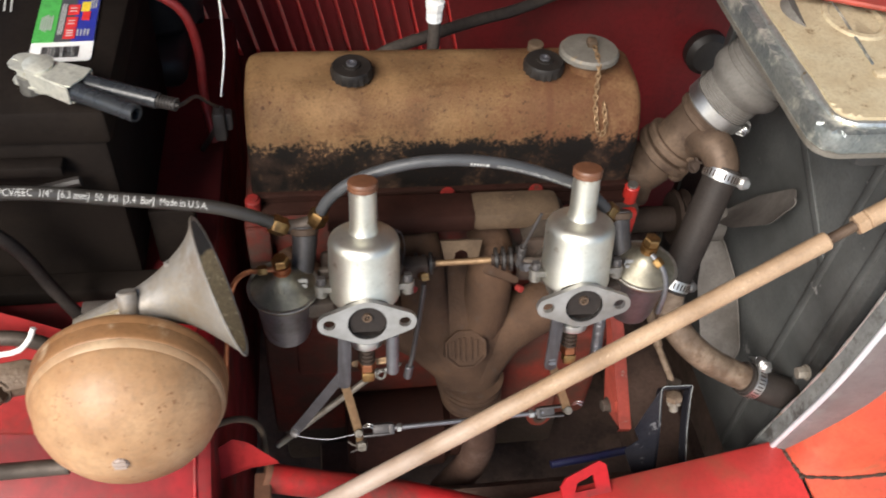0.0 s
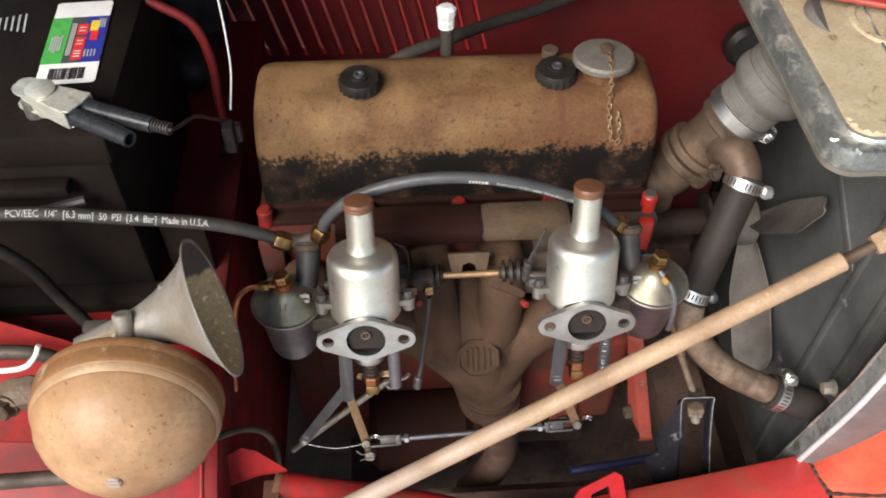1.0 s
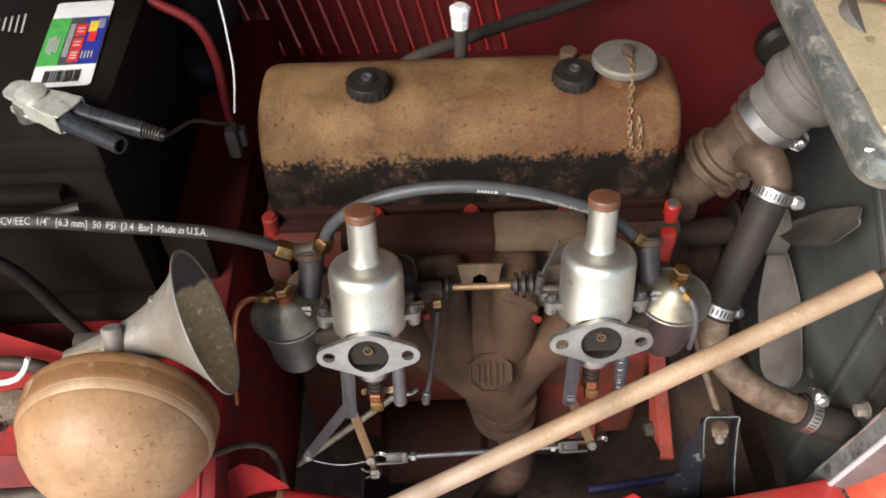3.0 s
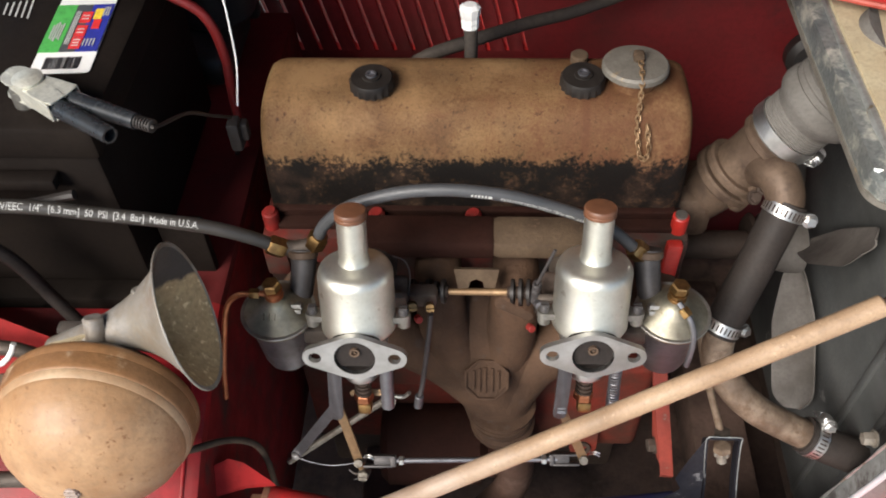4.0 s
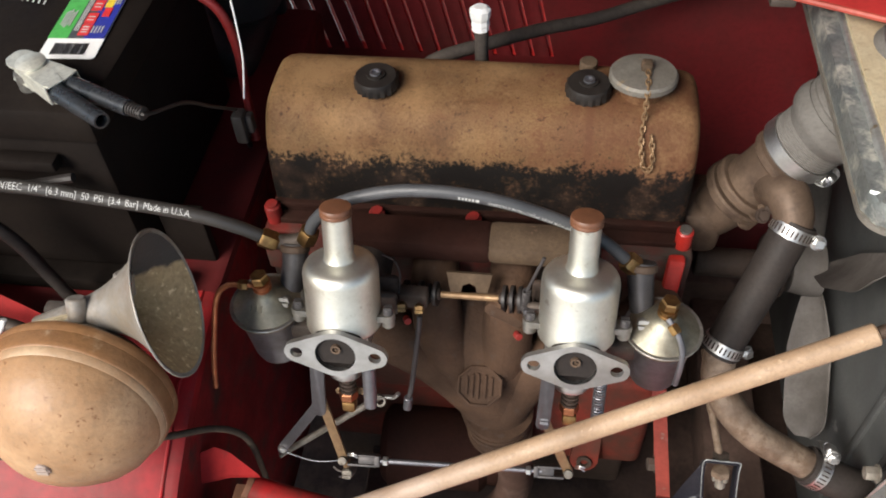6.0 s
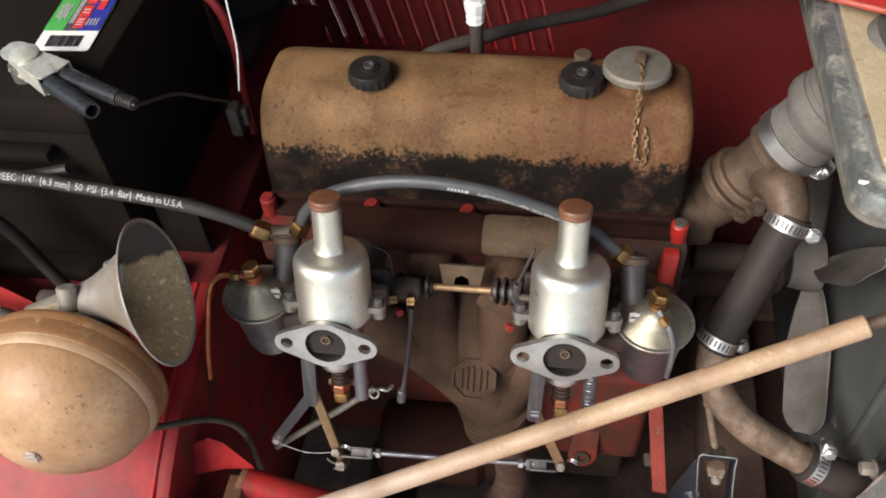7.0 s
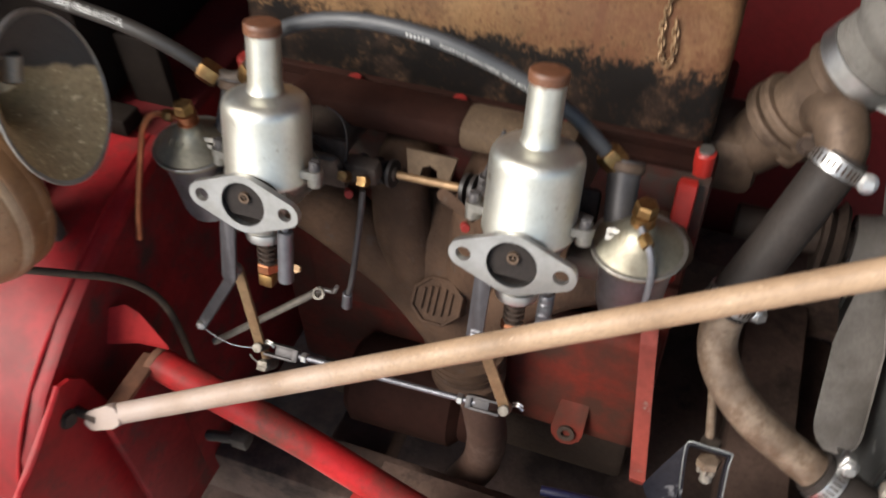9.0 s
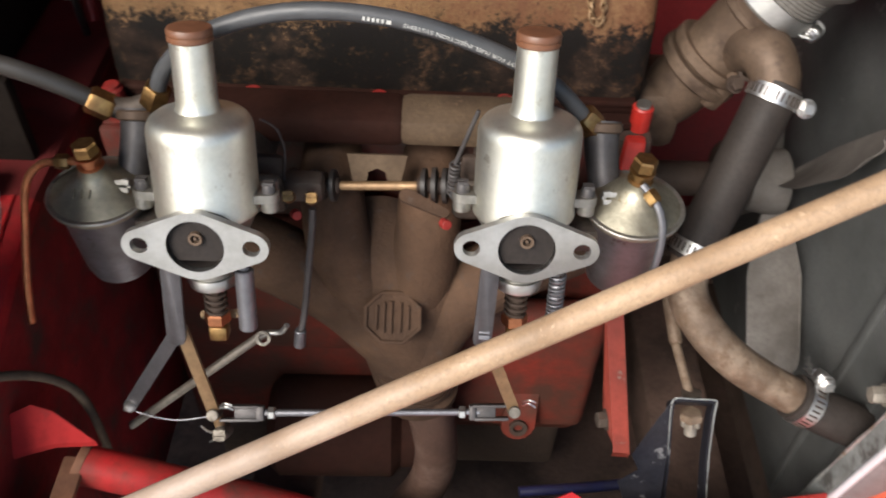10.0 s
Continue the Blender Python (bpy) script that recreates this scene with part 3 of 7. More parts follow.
def clamp_band(p, d, r, screw_dir, width=0.012, label="perforated steel hose clamp with a worm screw", slotted_band=True):
    """A worm-drive hose clamp round a hose: band with slots, housing and screw."""
    t = thing("hose_clamp", Vector(p) - Vector(d).normalized() * 0, label, "hose clamp", "hose clamps")
    m = frame_to(p, d)
    part("band", lathe(bmesh.new(), [(r, -width / 2), (r + 0.0014, -width / 2), (r + 0.0014, width / 2), (r, width / 2), (r, -width / 2)], m, 40), M_STEEL, t)
    s = (Vector(screw_dir) - Vector(d).normalized() * Vector(screw_dir).dot(Vector(d).normalized())).normalized()
    q = Vector(p) + s * (r + 0.0055)
    dn = Vector(d).normalized()
    tang = dn.cross(s)
    turned = Matrix((tang, dn, s)).transposed().to_4x4()
    bm = bmesh.new()
    box(bm, q - tang * 0.002 + s * 0.0008, (0.013, width * 0.95, 0.0098), 0.0036, turned, 3)
    box(bm, q - tang * 0.003 - s * 0.0042, (0.022, width * 0.8, 0.0016), 0.0006, turned)
    part("housing", bm, M_STEEL, t)
    # worm with its thread, then the slotted hexagonal head
    bm = bmesh.new()
    prof = [(0.0030, -0.012)]
    for k in range(9):
        prof += [(0.0030, -0.0115 + 0.0024 * k), (0.0041, -0.0107 + 0.0024 * k), (0.0041, -0.0101 + 0.0024 * k)]
    lathe(bm, prof + [(0.0030, 0.0105)], frame_to(q, tang), 16)
    worm = part("screw", bm, M_ZINC, t)
    bm = bmesh.new()
    hexnut(bm, q + tang * 0.0085, tang, 0.0068, 0.0045, False)
    lathe(bm, [(0.0072, 0.0), (0.0078, 0.0006), (0.0072, 0.0012)], frame_to(q + tang * 0.0080, tang), 20)
    slotted(bm, q + tang * 0.0130, tang, 0.0050, 0.0022)
    part("screw_head", bm, M_STEEL, worm)
    # free end of the band past the housing
    bm = bmesh.new()
    tube(bm, [q - tang * 0.010 - s * 0.0040, q - tang * 0.016 - s * 0.0036, q - tang * 0.022 - s * 0.0046], 0.0050, 8, 10, flat=0.14)
    part("band_end", bm, M_STEEL, t)
    if not slotted_band:
        return t
    u = m.to_3x3() @ Vector((1, 0, 0))
    v = m.to_3x3() @ Vector((0, 1, 0))
    a0 = math.atan2(s.dot(v), s.dot(u))
    for k in range(26):
        a = a0 + 0.35 + k * 0.21
        if a > a0 + 5.9:
            break
        n = u * math.cos(a) + v * math.sin(a)
        tt = Vector(d).normalized().cross(n)
        mm = Matrix((tt, n, Vector(d).normalized())).transposed().to_4x4()
        part("slot", box(bmesh.new(), Vector(p) + n * (r + 0.0013), (0.0016, 0.0007, width * 0.62), 0.0, mm), M_OIL, t, smooth=0)
    return t


def text_along(words, size, width, path_pts, start, r, face, up, flip=False):
    """Lettering laid on a hose: letters bent along the curve, on the side that looks towards face."""
    cu = bpy.data.curves.new("lettering", "FONT")
    cu.body, cu.size, cu.resolution_u = words, size, 2
    ob = bpy.data.objects.new("lettering", cu)
    scene.collection.objects.link(ob)
    dg = bpy.context.evaluated_depsgraph_get()
    me = bpy.data.meshes.new_from_object(ob.evaluated_get(dg))
    bpy.data.objects.remove(ob)
    path, length = curve_points(path_pts, 240)
    bm = bmesh.new()
    bm.from_mesh(me)
    wide = width / max(v.co.x for v in bm.verts)
    for v in bm.verts:
        v.co.x *= wide
    for _ in range(3):
        bmesh.ops.subdivide_edges(bm, edges=[e for e in bm.edges if e.calc_length() > size * 0.22], cuts=1)
    bmesh.ops.triangulate(bm, faces=bm.faces[:])
    for v in bm.verts:
        s = start + (-v.co.x if flip else v.co.x)
        i = min(239, max(0, int(s / length * 240)))
        f = s / length * 240 - i
        p = path[i].lerp(path[i + 1], f)
        d = (path[i + 1] - path[i]).normalized()
        n = (Vector(face) - p).normalized()
        n = (n - d * n.dot(d)).normalized()
        side = n.cross(d)
        if side.dot(Vector(up)) < 0:
            side = -side
        a = (v.co.y - size * 0.33) / r * (-1 if flip else 1)
        v.co = p + (r + 0.0003) * (n * math.cos(a) + side * math.sin(a))
    return bm
# ---- setting ----
bm = bmesh.new()
bmesh.ops.create_grid(bm, x_segments=2, y_segments=2, size=150)
single("ground", bm, M_CONC, "pale grey concrete yard under the car", "ground", kind="structure")

# unseen dark roof added to block the overhead sky, open to the yard
bm = bmesh.new()
box(bm, (0.0, 0.05, 2.55), (7.0, 1.9, 0.08), 0.005)
single("carport_roof", bm, M_ROOF, "dark roof added out of view to block the overhead sky", "roof", kind="structure")
for x, y in ((-3.3, 0.9), (-3.3, -0.8), (3.3, 0.9), (3.3, -0.8)):
    single("carport_post", box(bmesh.new(), (x, y, 1.255), (0.1, 0.1, 2.51), 0.005), M_ROOF, "square dark post added under the unseen roof", "post", "carport posts", "structure")

FWX = -0.25
LEDGE = [(0.385, 0.770), (-0.10, 0.764), (-0.16, 0.750), (-0.22, 0.728), (-0.275, 0.700), (-0.325, 0.668), (-0.365, 0.625), (-0.392, 0.565), (-0.405, 0.48), (-0.41, 0.34)]
bm = bmesh.new()
# shelf beside the battery gets the darker red in place of the battery's shade
for part_of, material, words in ((LEDGE[1:], M_LEDGE, "glossy red painted bulkhead ledge curving down at the side"), (LEDGE[:2], M_SHADERED, "red bulkhead shelf beside the battery, coloured darker for the shade there")):
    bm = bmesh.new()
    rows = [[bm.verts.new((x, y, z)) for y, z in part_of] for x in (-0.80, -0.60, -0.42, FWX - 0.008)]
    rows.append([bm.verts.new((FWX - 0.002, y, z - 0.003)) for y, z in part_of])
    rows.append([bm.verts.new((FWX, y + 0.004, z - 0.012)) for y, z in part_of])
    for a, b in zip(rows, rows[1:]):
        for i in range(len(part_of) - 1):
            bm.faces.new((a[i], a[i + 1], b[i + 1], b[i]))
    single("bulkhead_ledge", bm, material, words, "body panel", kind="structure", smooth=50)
bm = bmesh.new()
prism(bm, [(y + 0.004, z - 0.011) for y, z in LEDGE] + [(0.385, 0.30)], 0.012, Matrix(((0, 0, -1, FWX), (1, 0, 0, 0), (0, 1, 0, 0), (0, 0, 0, 1))))
single("firewall", bm, M_REDOLD, "grimy dark red painted steel bulkhead behind the engine", "bulkhead", kind="structure", smooth=0)
bm = bmesh.new()
box(bm, (-0.80, 0.0, 0.70), (0.012, 0.80, 0.7), 0.003)
single("scuttle_wall", bm, M_REDOLD, "dark red painted scuttle wall behind the battery", "body panel", kind="structure")


def louvred_side():
    """Far bonnet side: red sheet with a row of upright slots, each with a scoop pressed outwards."""
    y0, z0, z1, zb, zt = 0.39, 0.30, 1.00, 0.704, 0.93
    t = thing("bonnet_side", (0.05, y0, z0), "red painted bonnet side panel with a row of louvres", "bonnet panel", kind="structure")
    xs = [0.042 - 0.0262 * k for k in range(14, -1, -1)]
    slot = 0.0060
    zm, rake = (zb + zt) / 2, -0.235
    bm = bmesh.new()
    box(bm, (0.05, y0 + 0.001, (z0 + zb) / 2), (1.1, 0.002, zb - z0))
    box(bm, (0.05, y0 + 0.001, (z1 + zt) / 2), (1.1, 0.002, z1 - zt))
    edges = [-0.53] + [v for x in xs for v in (x - slot / 2, x + slot / 2)] + [0.63]
    for a, b in zip(edges[::2], edges[1::2]):
        # each strip is pressed out a little along its middle
        strip, n = bmesh.new(), 6
        deep = 0.0035 if b - a < 0.05 else 0.0
        grid = [[[strip.verts.new((a + (b - a) * k / n, y0 + w + deep * full * math.sin(math.pi * k / n), z)) for k in range(n + 1)] for z, full in ((zb, 0), (zb + 0.012, 1), (zt - 0.012, 1), (zt, 0))] for w in (0.0, 0.002)]
        for sheet in grid:
            for r0, r1 in zip(sheet, sheet[1:]):
                for k in range(n):
                    strip.faces.new((r0[k], r0[k + 1], r1[k + 1], r1[k]))
        for k in (0, n):
            for q in range(3):
                strip.faces.new((grid[0][q][k], grid[0][q + 1][k], grid[1][q + 1][k], grid[1][q][k]))
        for v in strip.verts:
            v.co.x += (v.co.z - zm) * rake
        part("strip", strip, M_SHADERED, t, smooth=60)
    part("sheet", bm, M_SHADERED, t)
    bm = bmesh.new()
    n = 7
    prof = [(slot / 2 - (slot + 0.004) * (k / n) ** 1.15, 0.0095 * math.sin(math.pi / 2 * k / n)) for k in range(n + 1)]
    rows = []
    for z, s in ((zb - 0.004, 0.0), (zb + 0.006, 1.0), (zt - 0.006, 1.0), (zt + 0.004, 0.0)):
        rows.append([bm.verts.new((x + (z - zm) * rake, y0 + 0.0022 + y * s, z)) for x, y in prof])
    for a, b in zip(rows, rows[1:]):
        for i in range(n):
            bm.faces.new((a[i], a[i + 1], b[i + 1], b[i]))
    me_louvre = None
    for x in xs:
        if me_louvre is None:
            bmesh.ops.translate(bm, verts=bm.verts, vec=-BASE[t.name])
            me_louvre = finish("louvre", bm, M_HOOD)
        ob = new("louvre", me_louvre)
        ob.parent, ob.location = t, (x, 0, 0)
    return t


louvred_side()
# out of view; near edge carried past the hinge line to shade the far panel
bm = bmesh.new()
for k in range(12):
    a, b = k / 12, (k + 1) / 12
    za, zb_ = 1.19 - 0.19 * a**1.8, 1.19 - 0.19 * b**1.8
    vs = [bm.verts.new(v) for v in ((-0.5, -0.07 + 0.47 * a, za), (0.6, -0.07 + 0.47 * a, za), (0.6, -0.07 + 0.47 * b, zb_), (-0.5, -0.07 + 0.47 * b, zb_))]
    bm.faces.new(vs)
bmesh.ops.remove_doubles(bm, verts=bm.verts, dist=1e-5)
ex = bmesh.ops.extrude_face_region(bm, geom=bm.faces[:])
bmesh.ops.translate(bm, vec=(0, 0, 0.003), verts=[g for g in ex["geom"] if isinstance(g, bmesh.types.BMVert)])
single("bonnet_top", bm, M_SHADERED, "red bonnet top out of view, near edge extended to shade the far side", "bonnet panel", kind="structure")

# near side: lower valance with its inner edge, and the front wing climbing round the radiator shell
def sheet(rows):
    """A sheet 3 mm thick through rows of points."""
    bm = bmesh.new()
    rows = [[bm.verts.new(v) for v in row] for row in rows]
    for a, b in zip(rows, rows[1:]):
        for i in range(len(a) - 1):
            bm.faces.new((a[i], a[i + 1], b[i + 1], b[i]))
    ex = bmesh.ops.extrude_face_region(bm, geom=bm.faces[:])
    bmesh.ops.translate(bm, vec=(0, 0, -0.003), verts=[g for g in ex["geom"] if isinstance(g, bmesh.types.BMVert)])
    return bm


SECTION = [(-0.187, 0.44), (-0.1875, 0.517), (-0.191, 0.524), (-0.198, 0.527), (-0.245, 0.527), (-0.30, 0.510), (-0.48, 0.43)]
rows = [[(x, y - (0.41 - x) * 0.15, z) for y, z in SECTION] for x in (-0.02, 0.12, 0.26, 0.37)]
rows.append([(0.408 - (y + 0.19) * 0.22, y, z) for y, z in SECTION])
single("side_valance", sheet(rows), M_VAL, "glossy red painted side valance under the engine bay", "body panel", kind="structure")

CREST = [(0.4155, -0.2035, 0.530), (0.429, -0.213, 0.570), (0.441, -0.219, 0.613), (0.448, -0.2245, 0.653), (0.4525, -0.231, 0.716), (0.456, -0.236, 0.80)]
BEAD = [(0.4265, -0.243, 0.529), (0.452, -0.246, 0.529), (0.478, -0.2485, 0.529), (0.505, -0.2485, 0.529), (0.545, -0.247, 0.529), (0.62, -0.245, 0.529)]
rows = []
for a, b in zip(CREST, BEAD):
    a, b = Vector(a), Vector(b)
    mid = [a.lerp(b, q) + Vector((-0.05, -0.03, 0.03)).normalized() * (0.35 * (a - b).length * q * (1 - q)) for q in (0.0, 0.2, 0.4, 0.6, 0.8, 1.0)]
    rows.append([a + Vector((0.006, 0.010, -0.05))] + mid + [b + Vector((0, -0.004, -0.003)), b + Vector((0.012, -0.055, -0.019)), b + Vector((0.05, -0.235, -0.099))])
wing = single("front_wing", sheet(rows), M_ORANGE, "orange-red painted front wing rising beside the radiator shell", "wing", kind="structure", smooth=50)
part("screw", slotted(bmesh.new(), (0.496, -0.2385, 0.536), (-0.2, -0.6, 0.8), 0.0062, 0.004), M_BRASS, wing)
part("seam", tube(bmesh.new(), [Vector(b) + Vector((0, -0.0015, -0.0005)) for b in BEAD], lambda q: 0.0020 + 0.0007 * math.sin(61 * q) * math.sin(23 * q), 50, 8), M_OIL, wing, "dirt-filled seam below the wing")
bm = bmesh.new()
tube(bm, [(0.4105, -0.186, 0.515), (0.4115, -0.195, 0.522), (0.416, -0.212, 0.5245), (0.420, -0.228, 0.5245), (0.4235, -0.2445, 0.5245)], lambda q: 0.0046 + 0.0016 * math.sin(37 * q) * math.sin(11 * q + 1), 60, 10)
single("wing_piping", bm, M_OIL, "grimy rubber piping between valance and wing", "piping", kind="structure")
# added sheet that hides the lit ground below the valance and wing gap
bm = bmesh.new()
box(bm, (0.36, -0.34, 0.40), (0.80, 0.36, 0.006), 0.001)
single("inner_wing", bm, M_GRIME, "dark sheet added under the valance to keep the wing gap dark", "body panel", kind="structure")

# chassis below
bm = bmesh.new()
box(bm, (0.1, -0.16, 0.30), (1.3, 0.07, 0.10), 0.006)
box(bm, (0.1, 0.33, 0.30), (1.3, 0.07, 0.10), 0.006)
box(bm, (0.36, 0.085, 0.27), (0.08, 0.45, 0.08), 0.006)
box(bm, (-0.12, 0.085, 0.24), (0.08, 0.45, 0.06), 0.006)
single("chassis_frame", bm, M_GRIME, "grimy black chassis rails under the engine", "chassis", kind="structure")
# added tray; its front and far-side plates stop light leaking in from below
bm = bmesh.new()
box(bm, (0.08, 0.09, 0.12), (1.25, 0.62, 0.01), 0.002)
box(bm, (0.508, 0.09, 0.24), (0.01, 0.62, 0.25), 0.002)
box(bm, (0.08, 0.41, 0.22), (1.25, 0.01, 0.21), 0.002)
single("undertray", bm, M_GRIME, "dark tray added beneath the engine bay to keep light out", "undertray", kind="structure")


# ---- engine ----
def engine():
    t = thing("engine", (0, 0.07, 0.22), "red painted four-cylinder engine with a rusty tan rocker cover", "engine")
    bm = bmesh.new()
    box(bm, (0.0, 0.07, 0.50), (0.44, 0.17, 0.34), 0.008)
    part("block", bm, M_ENGRED, t)
    part("tappet_cover", box(bmesh.new(), (0.02, -0.005, 0.56), (0.40, 0.03, 0.16), 0.006), M_ENGRED, t)
    part("sump", box(bmesh.new(), (0.0, 0.07, 0.28), (0.42, 0.14, 0.12), 0.012), M_OIL, t, "oily dark sump")
    bm = bmesh.new()
    box(bm, (0.0, 0.07, 0.725), (0.445, 0.185, 0.10), 0.006)
    part("head", bm, M_HEADRED, t, "grimy red painted cylinder head")
    bm = bmesh.new()
    box(bm, (0.0, 0.075, 0.778), (0.41, 0.172, 0.008), 0.002)
    box(bm, (0.0, 0.082, 0.786), (0.424, 0.16, 0.010), 0.003)
    part("cover_flange", bm, M_STARTER, t, "oily dark cover flange and gasket")
    # rocker cover: one rounded section swept along, drawn in at the ends
    sec = []
    y0, y1, z0, z1 = 0.006, 0.152, 0.788, 0.905
    n = 40
    for k in range(n + 1):
        a = math.pi * (1 - k / n)
        c, s = math.cos(a), math.sin(a)
        px = math.copysign(abs(c) ** 0.62, c)
        pz = abs(s) ** 0.72
        sec.append(((y0 + y1) / 2 + (y1 - y0) / 2 * px * (1 - 0.05 * pz), z0 + (z1 - z0) * pz))
    cy = (y0 + y1) / 2
    bm = bmesh.new()
    rows = []
    stations = [(-0.2135, 0.80), (-0.2125, 0.90), (-0.209, 0.955), (-0.203, 0.985), (-0.195, 1.0), (-0.1, 1.0), (0.0, 1.0), (0.1, 1.0), (0.195, 1.0), (0.203, 0.985), (0.209, 0.955), (0.2125, 0.90), (0.2135, 0.80)]
    for x, s in stations:
        rows.append([bm.verts.new((x, cy + (y - cy) * s, z0 + (z - z0) * (s if z > z0 else 1))) for y, z in sec])
    for a, b in zip(rows, rows[1:]):
        for i in range(n):
            bm.faces.new((a[i], a[i + 1], b[i + 1], b[i]))
    bm.faces.new(rows[0])
    bm.faces.new(rows[-1][::-1])
    cover = part("rocker_cover", bm, M_RUST, t, "tan rusty rocker cover with flaking black paint", 50)
    bm = bmesh.new()
    box(bm, (0, 0.006, 0.792), (0.415, 0.012, 0.006), 0.002)
    part("cover_lip", bm, M_STARTER, cover)
    for x, y in ((-0.101, 0.062), (0.105, 0.066)):
        bm = bmesh.new()
        seg, rings = 36, []
        for r, z, knurl in ((0.0, 0.0, 0), (0.0222, 0.0, 1), (0.0222, 0.010, 1), (0.0200, 0.0125, 0), (0.009, 0.0125, 0), (0.009, 0.0145, 0), (0.0, 0.0145, 0)):
            rings.append((r, z, knurl))
        prev = None
        for r, z, knurl in rings:
            ring = [bm.verts.new((x + (r - (0.0018 if knurl and i % 2 else 0)) * math.cos(2 * math.pi * i / seg), y + (r - (0.0018 if knurl and i % 2 else 0)) * math.sin(2 * math.pi * i / seg), 0.906 + z)) for i in range(seg)] if r else [bm.verts.new((x, y, 0.906 + z))]
            if prev:
                for i in range(seg):
                    j = (i + 1) % seg
                    if len(prev) == 1:
                        bm.faces.new((prev[0], ring[i], ring[j]))
                    elif len(ring) == 1:
                        bm.faces.new((prev[i], prev[j], ring[0]))
                    else:
                        bm.faces.new((prev[i], prev[j], ring[j], ring[i]))
            prev = ring
        k = part("knob", bm, M_KNOB, t, "black knurled hand nut")
        part("stud", lathe(bmesh.new(), [(0.0055, 0.92), (0.0055, 0.9225), (0.0035, 0.9225), (0.0035, 0.921), (0.0, 0.921)], pose(x, y, 0), 16), M_ZINC, k)
        part("boss", lathe(bmesh.new(), [(0.02, 0.885), (0.018, 0.902), (0.012, 0.907)], pose(x, y, 0), 24), M_RUST, k)
    # filler cap and chain
    cx, cyy = 0.156, 0.075
    m = pose(cx, cyy, 0.902, -4, 0, 0)
    part("filler_neck", lathe(bmesh.new(), [(0.022, -0.03), (0.022, 0.012), (0.026, 0.012), (0.026, 0.016)], m, 32), M_RUST, t)
    cap = part("filler_cap", lathe(bmesh.new(), [(0.030, 0.014), (0.0325, 0.016), (0.0325, 0.021), (0.0305, 0.0235), (0.012, 0.0255), (0.0, 0.0258)], m, 40), M_CAPG, t, "dull grey round oil filler cap")
    part("cap_lug", box(bmesh.new(), (cx + 0.002, cyy + 0.004, 0.931), (0.011, 0.013, 0.009), 0.003), M_IRONL, cap)
    bm = bmesh.new()

    def on_cover(x, z):
        """A point just proud of the cover's near slope at that height."""
        q = (z - z0) / (z1 - z0)
        c = math.sqrt(1 - q ** (2 / 0.72)) ** 0.62
        return (x, cy - (y1 - y0) / 2 * c * (1 - 0.05 * q) - 0.004, z + 0.001)

    links = [(cx + 0.003, cyy - 0.004, 0.931), (cx + 0.003, cyy - 0.020, 0.929), (cx + 0.002, cyy - 0.034, 0.922)]
    links += [on_cover(cx + dx, z) for dx, z in ((0.002, 0.897), (0.001, 0.885), (0.003, 0.872), (0.005, 0.862), (0.010, 0.858), (0.0135, 0.866), (0.012, 0.878), (0.010, 0.889))]
    path, _ = curve_points(links, 24)
    for i in range(24):
        p, q = path[i], path[i + 1]
        d = (q - p).normalized()
        mm = frame_to((p + q) / 2, d) @ pose(0, 0, 0, 0, 0, 90 * (i % 2)) @ pose(0, 0, 0, 90, 0, 0)
        ra, rb = 0.0023, 0.00085
        ring = []
        for u in range(10):
            au = 2 * math.pi * u / 10
            row = []
            for w in range(5):
                aw = 2 * math.pi * w / 5
                rr = ra + rb * math.cos(aw)
                row.append(bm.verts.new(mm @ Vector((rr * math.cos(au), rr * math.sin(au) * 1.75, rb * math.sin(aw)))))
            ring.append(row)
        for u in range(10):
            for w in range(5):
                bm.faces.new((ring[u][w], ring[(u + 1) % 10][w], ring[(u + 1) % 10][(w + 1) % 5], ring[u][(w + 1) % 5]))
    part("chain", bm, M_ARM, t, "rusty little link chain")
    bm = bmesh.new()
    rod(bm, (0.105, 0.108, 0.885), (0.105, 0.108, 0.912), 0.009)
    part("breather_stub", bm, M_IRONL, t)
    for x in (-0.2115, -0.10, 0.0, 0.10, 0.2115):
        bm = bmesh.new()
        rod(bm, (x, -0.006, 0.772), (x, -0.006, 0.797), 0.0085, seg=18)
        nut = part("head_nut", bm, M_REDBRIGHT if x > 0.15 else M_NUTRED, t, "red painted head nut")
        part("stud_end", lathe(bmesh.new(), [(0.0065, 0.796), (0.006, 0.7995), (0.0, 0.80)], pose(x, -0.006, 0), 14), M_ALUD if x > 0.15 else M_NUTRED, nut)
    bm = bmesh.new()
    box(bm, (0.204, -0.032, 0.725), (0.017, 0.012, 0.12), 0.004)
    part("head_lug", bm, M_REDBRIGHT, t)
    bm = bmesh.new()
    box(bm, (-0.207, -0.03, 0.752), (0.026, 0.010, 0.05), 0.004)
    part("head_lug", bm, M_HEADRED, t)
    bm = bmesh.new()
    box(bm, (0.140, -0.050, 0.505), (0.150, 0.03, 0.19), 0.0135, None, 4)
    part("side_cover", bm, M_ENGRED, t)
    bm = bmesh.new()
    prism(bm, hull2([(0, 0, 0.0175), (0.004, 0.045, 0.015)]), 0.016, Matrix.Translation((0.142, -0.064, 0.432)) @ pose(0, 0, 0, 70, 0, 0), 0.0012)
    part("mounting_ear", bm, M_ENGRED, t)
    part("ear_bush", lathe(bmesh.new(), [(0.005, 0.0), (0.009, 0.0), (0.0095, 0.004), (0.005, 0.004), (0.005, 0.0)], Matrix.Translation((0.142, -0.0795, 0.4375)) @ pose(0, 0, 0, 70, 0, 0), 22), M_OIL, t)
    return t


engine()


